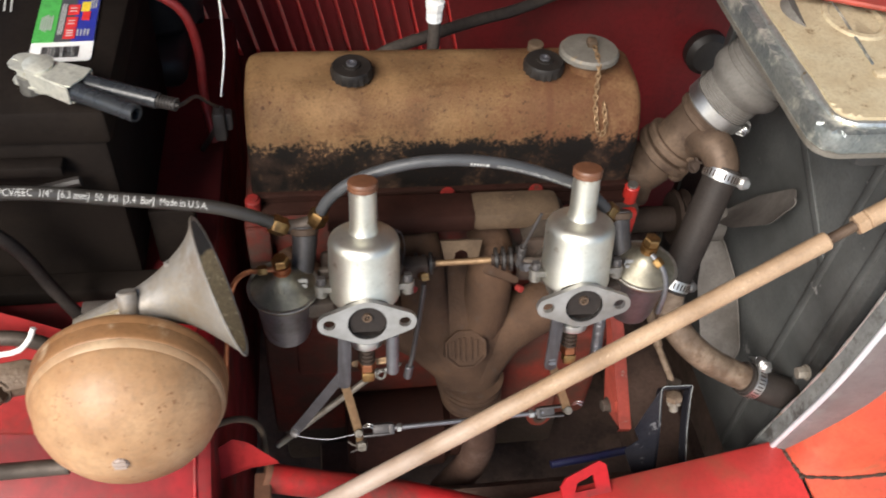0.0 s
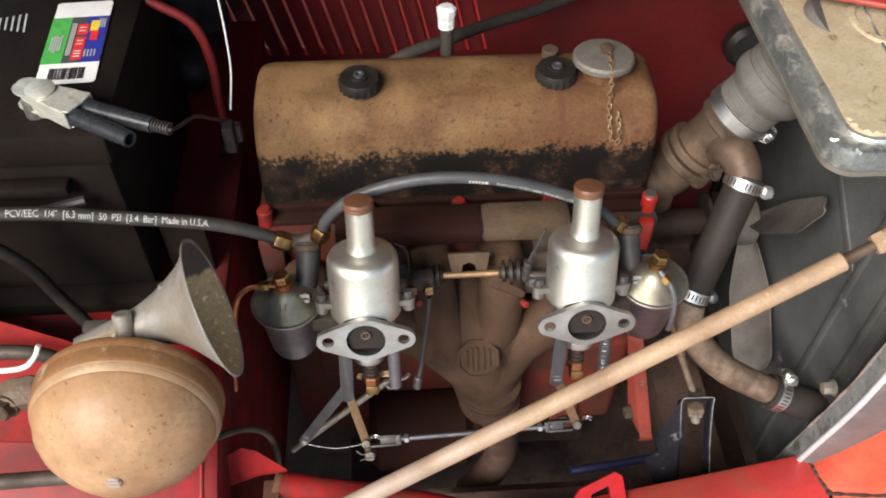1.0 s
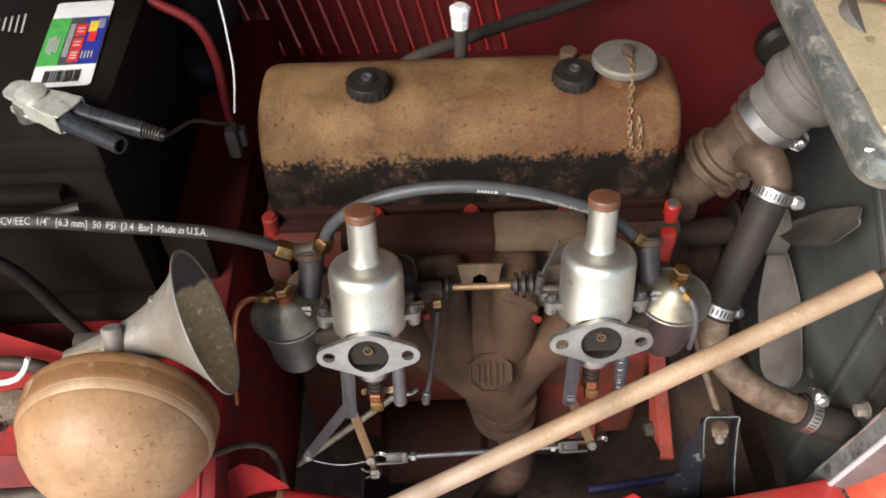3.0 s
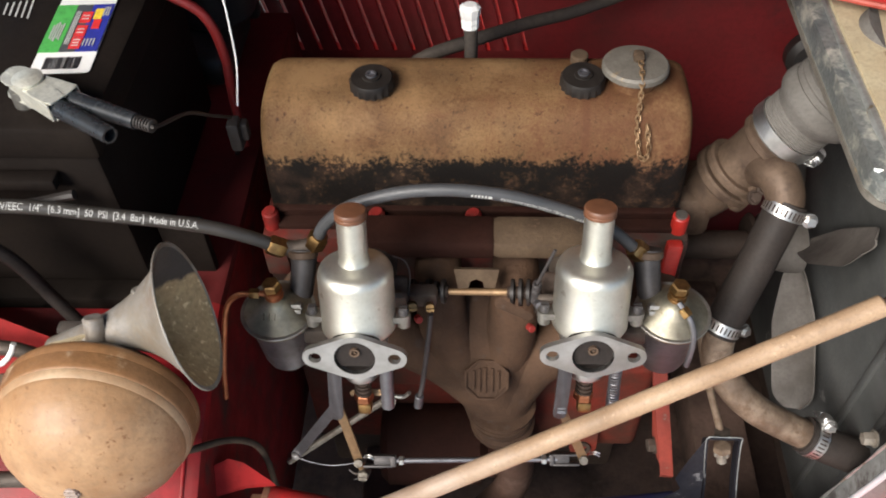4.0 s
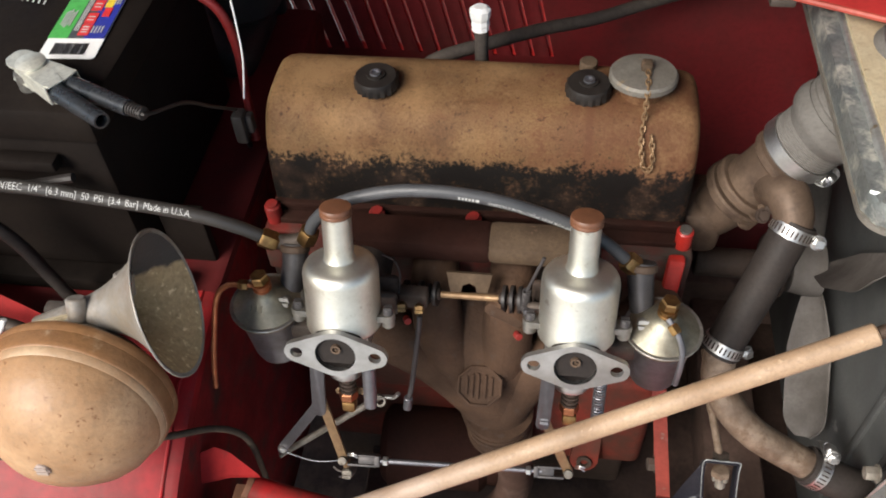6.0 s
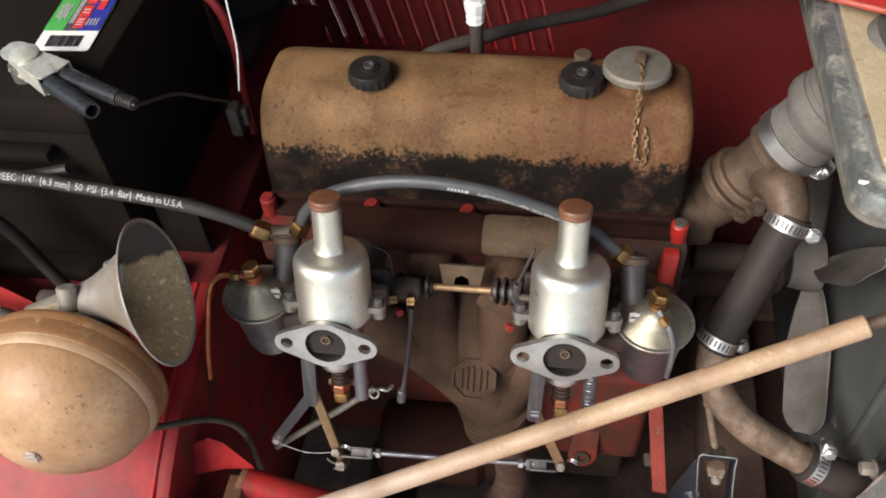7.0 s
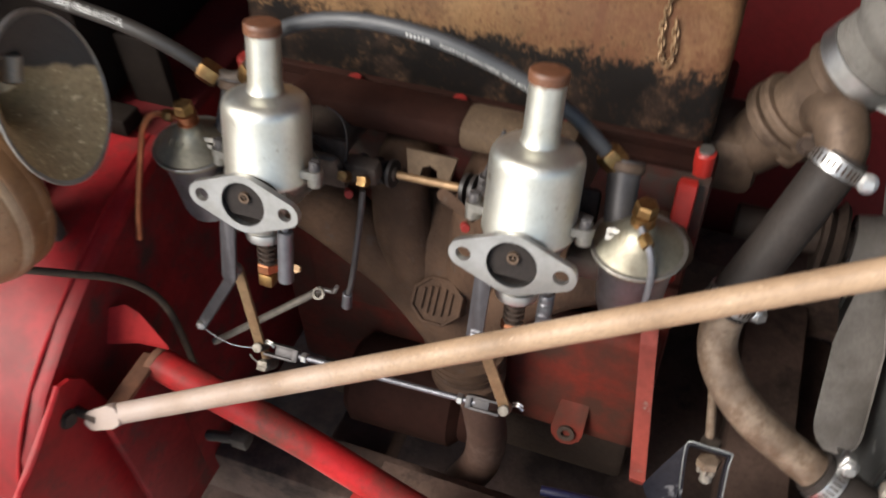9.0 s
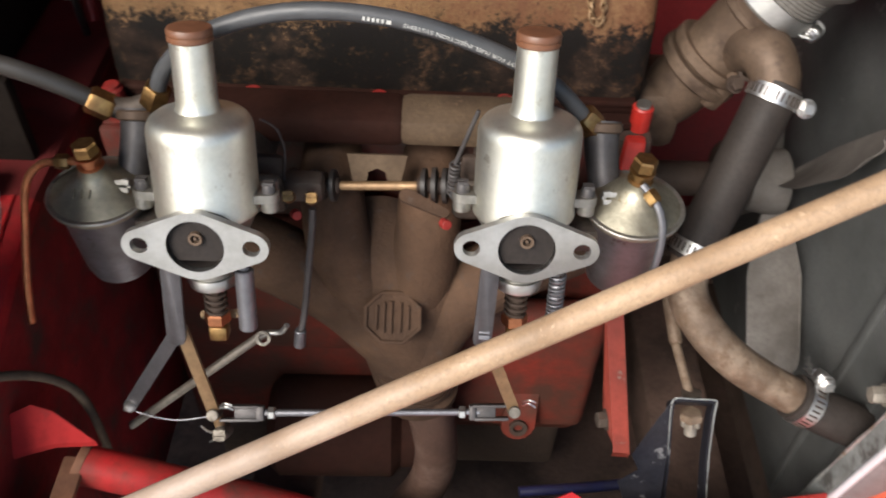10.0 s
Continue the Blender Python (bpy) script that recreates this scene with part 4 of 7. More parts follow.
def manifold():
    t = thing("exhaust_manifold", (0.03, -0.1, 0.25), "rusty brown cast iron exhaust manifold with an octagonal badge", "manifold")
    for pts, r0, r1 in (
        ([(-0.036, -0.03, 0.760), (-0.034, -0.066, 0.748), (-0.026, -0.080, 0.69), (0.004, -0.079, 0.62), (0.030, -0.090, 0.54)], 0.0235, 0.034),
        ([(0.044, -0.03, 0.760), (0.044, -0.066, 0.748), (0.040, -0.080, 0.69), (0.032, -0.079, 0.62), (0.034, -0.090, 0.54)], 0.0235, 0.034),
        ([(-0.185, -0.03, 0.715), (-0.15, -0.066, 0.71), (-0.09, -0.076, 0.685), (-0.03, -0.078, 0.64), (0.022, -0.085, 0.58)], 0.028, 0.033),
        ([(0.20, -0.03, 0.715), (0.17, -0.066, 0.71), (0.12, -0.076, 0.685), (0.07, -0.078, 0.64), (0.038, -0.085, 0.58)], 0.028, 0.033),
    ):
        part("branch", tube(bmesh.new(), pts, lambda s, a=r0, b=r1: a + (b - a) * s, 24, 18), M_IRON, t, smooth=60)
    # wide flat collector where the branches meet
    bm = bmesh.new()
    rings = []
    for x, y, z, rx, ry in ((0.003, -0.064, 0.722, 0.030, 0.012), (0.006, -0.072, 0.712, 0.046, 0.018), (0.010, -0.079, 0.694, 0.056, 0.021), (0.014, -0.085, 0.668, 0.060, 0.023), (0.019, -0.088, 0.640, 0.058, 0.026), (0.025, -0.089, 0.608, 0.046, 0.028), (0.031, -0.090, 0.575, 0.039, 0.031), (0.034, -0.091, 0.545, 0.035, 0.034)):
        rings.append([bm.verts.new((x + rx * math.cos(a), y + ry * math.sin(a), z + 0.010 * math.sin(a))) for a in (2 * math.pi * k / 32 for k in range(32))])
    for a, b in zip(rings, rings[1:]):
        for k in range(32):
            bm.faces.new((a[k], a[(k + 1) % 32], b[(k + 1) % 32], b[k]))
    bm.faces.new(rings[0])
    bm.faces.new(rings[-1][::-1])
    part("collector", bm, M_IRON, t, "wide cast collector where the branches meet", smooth=70)
    # badge: a raised eight-sided frame with plain raised strokes
    m = Matrix.Translation((0.016, -0.1180, 0.6575)) @ Matrix(((1, 0, 0), (0, 0.72, -0.69), (0, 0.69, 0.72))).to_4x4()
    oct8 = [(0.0255 * math.cos(radians(22.5 + 45 * k)), 0.0235 * math.sin(radians(22.5 + 45 * k))) for k in range(8)]
    bm = prism(bmesh.new(), oct8, -0.03, m @ pose(0, 0, 0.001))
    badge = part("badge", bm, M_IRON, t, "raised octagonal badge cast in the iron")
    for k in range(8):
        bm = bmesh.new()
        (xa, ya), (xb, yb) = oct8[k], oct8[(k + 1) % 8]
        mid = Vector(((xa + xb) / 2 * 0.94, (ya + yb) / 2 * 0.94, 0.002))
        box(bm, (0, 0, 0), (math.hypot(xb - xa, yb - ya) * 1.0, 0.0028, 0.003), 0.0006, m @ pose(*mid, 0, 0, math.degrees(math.atan2(yb - ya, xb - xa))), 1)
        part("frame_edge", bm, M_IRON, badge)
    for x, h in ((-0.0135, 0.020), (-0.0075, 0.025), (-0.0015, 0.027), (0.0060, 0.025), (0.0125, 0.020)):
        part("raised_bar", box(bmesh.new(), (0, 0, 0), (0.0026, h, 0.003), 0.0005, m @ pose(x, 0, 0.002), 1), M_IRON, badge)
    bm = bmesh.new()
    lathe(bm, [(0.031, 0), (0.0385, 0.003), (0.0385, 0.012), (0.033, 0.016)], frame_to((0.0365, -0.094, 0.522), (0.04, 0.0, 1)), 26)
    part("outlet_flange", bm, M_IRON, t)
    for z, r in ((0.545, 0.0385), (0.556, 0.0395), (0.566, 0.0400)):
        part("joint_ring", lathe(bmesh.new(), [(r - 0.008, -0.004), (r, -0.003), (r, 0.003), (r - 0.008, 0.004)], frame_to((0.0345, -0.092, z), (0.04, 0.0, 1)), 30), M_IRON, t)
    bm = bmesh.new()
    tube(bm, [(0.038, -0.094, 0.535), (0.0465, -0.096, 0.505), (0.055, -0.098, 0.455), (0.058, -0.098, 0.405), (0.049, -0.096, 0.34), (0.02, -0.09, 0.26)], 0.0225, 30, 18)
    part("downpipe", bm, M_DOWN, t, "brown rusted exhaust downpipe")
    bm = bmesh.new()
    prism(bm, [(-0.022, 0), (0.022, 0), (0.017, -0.024), (0.0085, -0.026), (0.0065, -0.013), (0.0, -0.010), (-0.0065, -0.013), (-0.0085, -0.026), (-0.017, -0.024)], 0.005, Matrix.Translation((0.004, -0.080, 0.800)) @ Matrix(((1, 0, 0), (0, 0.5, -0.87), (0, 0.87, 0.5))).to_4x4())
    part("clamp_plate", bm, M_IRONL, t, "pale oxidised clamp plate")
    return t


manifold()


def inlet():
    t = thing("inlet_manifold", (0, -0.06, 0.75), "grimy brown inlet manifold bar joining the carburettors", "manifold")
    bm = bmesh.new()
    box(bm, (-0.055, -0.046, 0.806), (0.156, 0.040, 0.026), 0.007)
    part("dark_half", bm, M_STARTER, t)
    bm = bmesh.new()
    box(bm, (0.066, -0.046, 0.8065), (0.098, 0.041, 0.026), 0.009)
    part("pale_half", bm, M_IRONL, t, "pale dusty right half of the bar")
    for s in (-1, 1):
        bm = bmesh.new()
        tube(bm, [(s * 0.10, -0.115, 0.79), (s * 0.102, -0.07, 0.785), (s * 0.104, -0.02, 0.775)], 0.027, 10, 18)
        box(bm, (s * 0.102, -0.118, 0.792), (0.085, 0.010, 0.045), 0.006, pose(0, 0, 0, 16, 0, 0))
        part("port", bm, M_ALUB, t)
    return t


inlet()
# ---- carburettors ----
LEAN_BACK = radians(16)
UP_C, IN_C = Vector((0, math.sin(LEAN_BACK), math.cos(LEAN_BACK))), Vector((0, math.cos(LEAN_BACK), -math.sin(LEAN_BACK)))


def carburettor(ox, oy, oz, s):
    """One side-draught carburettor; s is -1 with the float bowl towards the rear, +1 towards the front."""
    o = Vector((ox, oy, oz))
    M = Matrix.Translation(o) @ Matrix((Vector((1, 0, 0)), IN_C, UP_C)).transposed().to_4x4()
    P = lambda x, y, z: M @ Vector((x, y, z))  # noqa: E731
    t = thing("carburettor", (ox, oy + 0.04, oz - 0.08), "silver alloy carburettor with a tall brown-capped dashpot", "carburettor", "twin carburettors")
    # mouth flange
    bm = bmesh.new()
    outer = hull2([(0, 0, 0.0238), (-0.0347, 0, 0.0108), (0.0347, 0, 0.0108)])
    plate_with_holes(bm, outer, [circle(0, 0, 0.0180, 40), circle(-0.0347, 0, 0.0056, 16), circle(0.0347, 0, 0.0056, 16)], 0.0055, M @ Matrix(((1, 0, 0, 0), (0, 0, 1, 0), (0, 1, 0, 0), (0, 0, 0, 1))))
    part("mouth_flange", bm, M_ALUF, t, "flat satin grey intake flange with two bolt holes", smooth=30)
    # barrel
    bm = bmesh.new()
    turn = M @ pose(0, 0, 0, -90, 0, 0)
    lathe(bm, [(0.0180, 0.0005), (0.0180, 0.075), (0.0235, 0.080), (0.0235, 0.012), (0.0222, 0.0056), (0.0180, 0.0005)], turn, 40)
    part("barrel", bm, M_DARKALU, t)
    bm = bmesh.new()
    lathe(bm, [(0.0, 0.052), (0.0179, 0.052), (0.0179, 0.056), (0.0, 0.056)], turn, 32)
    part("throttle_disc", bm, M_OIL, t)
    bm = bmesh.new()
    face = [(x, z) for x, z in circle(0, 0, 0.0178, 48) if z > -0.0140]
    face = sorted(face, key=lambda q: math.atan2(q[1] + 0.004, q[0]))
    prism(bm, face, 0.004, M @ Matrix(((1, 0, 0, 0), (0, 0, 1, 0.0048), (0, 1, 0, 0), (0, 0, 0, 1))))
    pist = part("piston", bm, M_DARKALU, t)
    bm = bmesh.new()
    lathe(bm, [(0.0028, 0), (0.0044, 0), (0.0044, 0.003), (0.0028, 0.003), (0.0028, 0)], frame_to(P(0, 0.0047, 0.0045), -IN_C), 18)
    lathe(bm, [(0.0014, 0), (0.0010, 0.0025)], frame_to(P(0, 0.0047, 0.0045), -IN_C), 10)
    part("piston_screw", bm, M_THERM, pist)
    # middle casting under the bell
    bm = bmesh.new()
    lathe(bm, [(0.026, -0.004), (0.031, 0.004), (0.031, 0.0075), (0.028, 0.0075)], M @ pose(0, 0.040, 0), 36, caps=False)
    lathe(bm, [(0.0237, 0.016), (0.0265, 0.018), (0.0265, 0.074), (0.0237, 0.076), (0.0237, 0.016)], turn, 40)
    part("body", bm, M_ALUD, t)
    part("mount_flange", box(bmesh.new(), P(0, 0.094, 0.0), (0.082, 0.008, 0.044), 0.005, M.to_3x3().to_4x4()), M_OIL, t, "grimy dark mounting flange")
    for k in (-1, 1):
        bm = bmesh.new()
        prism(bm, hull2([(0, 0.040, 0.012), (k * 0.0405, 0.037, 0.0064)]), 0.006, M @ pose(0, 0, 0.0155))
        lug = part("lug", bm, M_ALUD, t)
        part("lug_screw", slotted(bmesh.new(), P(k * 0.0405, 0.037, 0.022), UP_C, 0.0046, 0.006), M_CLEVIS, lug)
        part("lug_foot", rod(bmesh.new(), P(k * 0.0405, 0.037, 0.008), P(k * 0.0405, 0.037, 0.0155), 0.0058), M_ALUD, lug)
    # bell, neck and cap
    bm = bmesh.new()
    lathe(bm, [(0.0320, 0.0075), (0.0336, 0.0080), (0.0338, 0.0100), (0.0332, 0.0112), (0.0330, 0.0625), (0.0323, 0.0662), (0.0305, 0.0695), (0.0275, 0.0718), (0.0225, 0.0734), (0.0165, 0.0744), (0.0140, 0.0756), (0.0131, 0.078), (0.0127, 0.083), (0.0124, 0.119)], M @ pose(0, 0.040, 0), 56, caps=False)
    bell = part("suction_chamber", bm, M_ALU, t, "brushed silver bell-shaped suction chamber", smooth=40)
    bm = bmesh.new()
    prof = [(0.0128, 0.1180), (0.0136, 0.1188), (0.0136, 0.1206), (0.0131, 0.1212), (0.0131, 0.1219), (0.0136, 0.1226), (0.0136, 0.1248), (0.0128, 0.1262), (0.0110, 0.1266), (0.0, 0.1268)]
    lathe(bm, prof, M @ pose(0, 0.040, 0), 36)
    part("damper_cap", bm, M_BROWNCAP, bell, "brown screw-in damper cap")
    # jet assembly below
    jm = M @ pose(0, 0.031, 0)
    part("jet_boss", lathe(bmesh.new(), [(0.016, -0.0195), (0.0145, -0.036)], jm, 24), M_ALUD, t)
    part("jet_ring", lathe(bmesh.new(), [(0.0100, -0.0450), (0.0155, -0.0443), (0.0166, -0.0408), (0.0158, -0.0365), (0.0100, -0.036)], jm, 30), M_STEEL, t, "bright steel gland ring")
    bm = bmesh.new()
    tube(bm, [jm @ Vector((0.0072 * math.cos(a * 1.05), 0.0072 * math.sin(a * 1.05), -0.045 - 0.0235 * a / 30)) for a in range(0, 31)], 0.0011, 120, 6)
    lathe(bm, [(0.0052, -0.07), (0.0052, -0.040)], jm, 14)
    part("jet_spring", bm, M_OIL, t, "dark coil spring")
    jn = part("jet_nut", hexnut(bmesh.new(), jm @ Vector((0, 0, -0.0685)), -UP_C, 0.0092, 0.009, False), M_COPPER, t, "hexagonal copper-brown jet nut")
    bm = bmesh.new()
    box(bm, jm @ Vector((0.001, -0.002, -0.0835)), (0.013, 0.012, 0.012), 0.0025, M.to_3x3().to_4x4())
    part("jet_head", bm, M_BRASS, jn, "worn brassy jet head")
    # return spring beside the jet
    bm = bmesh.new()
    c0, c1 = P(0.0245, 0.018, -0.026), P(0.0245, 0.0165, -0.072)
    if s < 0:
        rod(bm, c0, c1, 0.0062, seg=16)
        rod(bm, P(0.0245, 0.018, -0.018), c0, 0.0035)
    else:
        ax = (c1 - c0).normalized()
        uu = ax.cross((1, 0, 0)).normalized()
        ww = ax.cross(uu)
        n = 130
        tube(bm, [c0 + (c1 - c0) * (i / n) + 0.0048 * (uu * math.cos(i * 0.75) + ww * math.sin(i * 0.75)) for i in range(n)], 0.0010, 420, 5)
        rod(bm, P(0.0245, 0.018, -0.016), c0, 0.0028)
    part("return_spring", bm, M_ZINC, t)
    # hanging lever beside the jet
    bm = bmesh.new()
    prism(bm, hull2([(0, 0, 0.0062), (-0.002, -0.055, 0.0062)]), 0.003, Matrix.Translation(P(-0.021, 0.012, -0.022)) @ Matrix((Vector((1, 0, 0)), UP_C, -IN_C)).transposed().to_4x4(), 0.0006)
    part("drop_link", bm, M_LINK, t, "purplish grey steel drop link")
    # float bowl
    fx, fy = ox + s * 0.0765, oy + 0.056
    f = part("float_bowl", lathe(bmesh.new(), [(0.0, 0.742), (0.0175, 0.742), (0.0218, 0.745), (0.0240, 0.753), (0.0282, 0.804), (0.0300, 0.807), (0.0300, 0.811)], pose(fx, fy, 0), 40), M_CHAMBER, t, "stained grey float bowl")
    bm = bmesh.new()
    lathe(bm, [(0.0300, 0.8095), (0.0335, 0.8105), (0.0340, 0.8125), (0.0334, 0.8146), (0.0318, 0.8144), (0.0285, 0.8168), (0.0225, 0.8205), (0.0160, 0.8252), (0.0110, 0.8295), (0.0092, 0.8325), (0.0088, 0.836)], pose(fx, fy, 0), 40)
    lid = part("lid", bm, M_LID, f, "brassy grey domed lid")
    part("rim", lathe(bmesh.new(), [(0.0334, 0.8128), (0.0344, 0.8134), (0.0346, 0.8142), (0.0340, 0.8149), (0.0330, 0.8148)], pose(fx, fy, 0), 44), M_ALUD, f, "bare worn rim of the lid")
    if s < 0:
        bm = bmesh.new()
        for k, (dx, dy) in enumerate(((-0.009, -0.016), (-0.004, -0.0165), (0.001, -0.0168))):
            box(bm, (fx + dx, fy + dy, 0.8255), (0.0014, 0.007, 0.0014), 0.0004, pose(0, 0, 0, 22, 0, 6 - 4 * k), 1)
        part("casting_marks", bm, M_LID, f)
    bm = bmesh.new()
    lathe(bm, [(0.0075, 0.834), (0.0086, 0.8345), (0.0086, 0.8368), (0.0070, 0.8375), (0.0070, 0.8420), (0.0086, 0.8428), (0.0086, 0.845)], pose(fx, fy, 0), 24)
    part("banjo_union", bm, M_COPPER if s < 0 else M_BRASS, f, "copper-brown banjo union" if s < 0 else "brass banjo union")
    part("bowl_nut", hexnut(bmesh.new(), (fx, fy, 0.845), (0.1 * s, 0.05, 1), 0.0083, 0.009, False), M_BRASS, f)
    bm = bmesh.new()
    box(bm, (ox + s * 0.043, oy + 0.050, 0.790), (0.03, 0.018, 0.022), 0.005)
    part("bowl_arm", bm, M_ALUB, t)
    # fuel inlet stub behind the bowl
    bm = bmesh.new()
    gx = ox + s * 0.055
    tube(bm, [(gx, oy + 0.102, 0.848), (gx, oy + 0.092, 0.835), (gx + s * 0.003, oy + 0.076, 0.815), (gx + s * 0.003, oy + 0.068, 0.806)], lambda q: 0.0125 - 0.002 * q, 14, 18)
    part("inlet_stub", bm, M_CLEVIS, t, "dark fuel inlet stub")
    part("inlet_ring", lathe(bmesh.new(), [(0.0125, -0.0035), (0.0138, -0.0025), (0.0138, 0.0025), (0.0125, 0.0035)], frame_to((gx, oy + 0.098, 0.845), (0, -0.6, -0.8)), 26), M_THERM, t)
    part("inlet_bolt", slotted(bmesh.new(), (gx + s * 0.003, oy + 0.060, 0.815), (0, -0.75, 0.66), 0.0058, 0.012), M_ALUD, t)
    return t


carburettor(-0.1005, -0.2005, 0.821, -1)
carburettor(0.1050, -0.1960, 0.8235, 1)

# overflow pipes
bm = bmesh.new()
tube(bm, [(-0.183, -0.1448, 0.839), (-0.198, -0.1445, 0.838), (-0.212, -0.143, 0.833), (-0.224, -0.146, 0.818), (-0.231, -0.157, 0.785), (-0.237, -0.171, 0.745), (-0.240, -0.180, 0.715)], 0.0027, 40, 10)
pipe = single("overflow_pipe", bm, M_COPPER, "thin copper overflow pipe bent down from the float bowl", "pipe")
part("union_nut", hexnut(bmesh.new(), (-0.190, -0.1445, 0.8385), (-1, 0, -0.05), 0.0052, 0.009, False), M_BRASS, pipe)
bm = bmesh.new()
tube(bm, [(0.1815, -0.1485, 0.839), (0.189, -0.158, 0.834), (0.1945, -0.166, 0.823), (0.196, -0.172, 0.806), (0.195, -0.175, 0.780)], 0.0027, 30, 10)
pipe = single("overflow_pipe", bm, M_ZINC, "thin grey overflow pipe on the front float bowl", "pipe")
part("union_nut", hexnut(bmesh.new(), (0.1845, -0.153, 0.837), (0.5, -0.7, -0.3), 0.0052, 0.009, False), M_BRASS, pipe)

# fuel hoses with their printing
EYE_SIDE = (-0.05, -0.63, 1.46)
H1 = [(-0.56, -0.16, 0.940), (-0.47, -0.137, 0.938), (-0.39, -0.122, 0.926), (-0.32, -0.114, 0.908), (-0.245, -0.109, 0.8905), (-0.205, -0.104, 0.871), (-0.178, -0.101, 0.852)]
hose = single("fuel_hose", tube(bmesh.new(), H1, 0.0063, 60, 18), M_HOSEB, "black rubber fuel hose printed with white lettering", "hose", "fuel hoses")
_, L1 = curve_points(H1, 10)
lettering = text_along('PCV/EEC  1/4"  [6.3 mm]  50  PSI  [3.4  Bar]  Made in U.S.A.', 0.0092, 0.170, H1, L1 - 0.2435, 0.0063, EYE_SIDE, (0, 0.5, 1))
part("printing", lettering, M_INK, hose, "white printed lettering", smooth=0)
fit_dir = Vector(H1[-1]) - Vector(H1[-2])
bm = bmesh.new()
hexnut(bm, Vector(H1[-1]) - fit_dir.normalized() * 0.010, fit_dir, 0.0098, 0.017, False)
part("end_fitting", bm, M_BRASS, hose, "hexagonal brass end fitting")
bm = bmesh.new()
tube(bm, [(-0.180, -0.101, 0.853), (-0.168, -0.099, 0.848), (-0.158, -0.098, 0.848), (-0.146, -0.098, 0.853)], 0.0075, 10, 14)
part("tee", bm, M_ALUB, hose)
H2 = [(-0.142, -0.0985, 0.858), (-0.130, -0.0985, 0.883), (-0.104, -0.099, 0.907), (-0.062, -0.100, 0.924), (-0.018, -0.101, 0.929), (0.030, -0.102, 0.9235), (0.075, -0.102, 0.908), (0.117, -0.101, 0.885), (0.150, -0.099, 0.850)]
hose = single("fuel_hose", tube(bmesh.new(), H2, 0.0056, 60, 18), M_HOSE, "black rubber fuel hose arching between the carburettors", "hose", "fuel hoses")
_, L2 = curve_points(H2, 10)
lettering = text_along("NOT FOR FUEL INJECTION SYSTEMS", 0.0037, 0.080, H2, L2 - 0.070, 0.0056, (-0.05, -1.0, 0.98), (0, 0.5, 1), True)
part("printing", lettering, M_INK, hose, "small white printed lettering, upside down", smooth=0)
bm = bmesh.new()
path2, _ = curve_points(H2, 240)
for k in range(7):
    s_ = (L2 - 0.157 - 0.0028 * k) / L2 * 240
    p_, d_ = path2[int(s_)], (path2[int(s_) + 1] - path2[int(s_)]).normalized()
    n_ = (Vector((-0.05, -1.0, 0.98)) - p_).normalized()
    n_ = (n_ - d_ * n_.dot(d_)).normalized()
    box(bm, p_ + n_ * 0.0056, (0.0016, 0.0006, 0.0024), 0.0, Matrix((d_, n_, d_.cross(n_))).transposed().to_4x4())
part("print_bars", bm, M_INK, hose)
for a_, b_ in ((H2[0], H2[1]), (H2[-1], H2[-2])):
    dd = Vector(b_) - Vector(a_)
    part("end_fitting", hexnut(bmesh.new(), Vector(a_) - dd.normalized() * 0.008, dd, 0.0098, 0.017, False), M_BRASS, hose, "hexagonal brass end fitting")


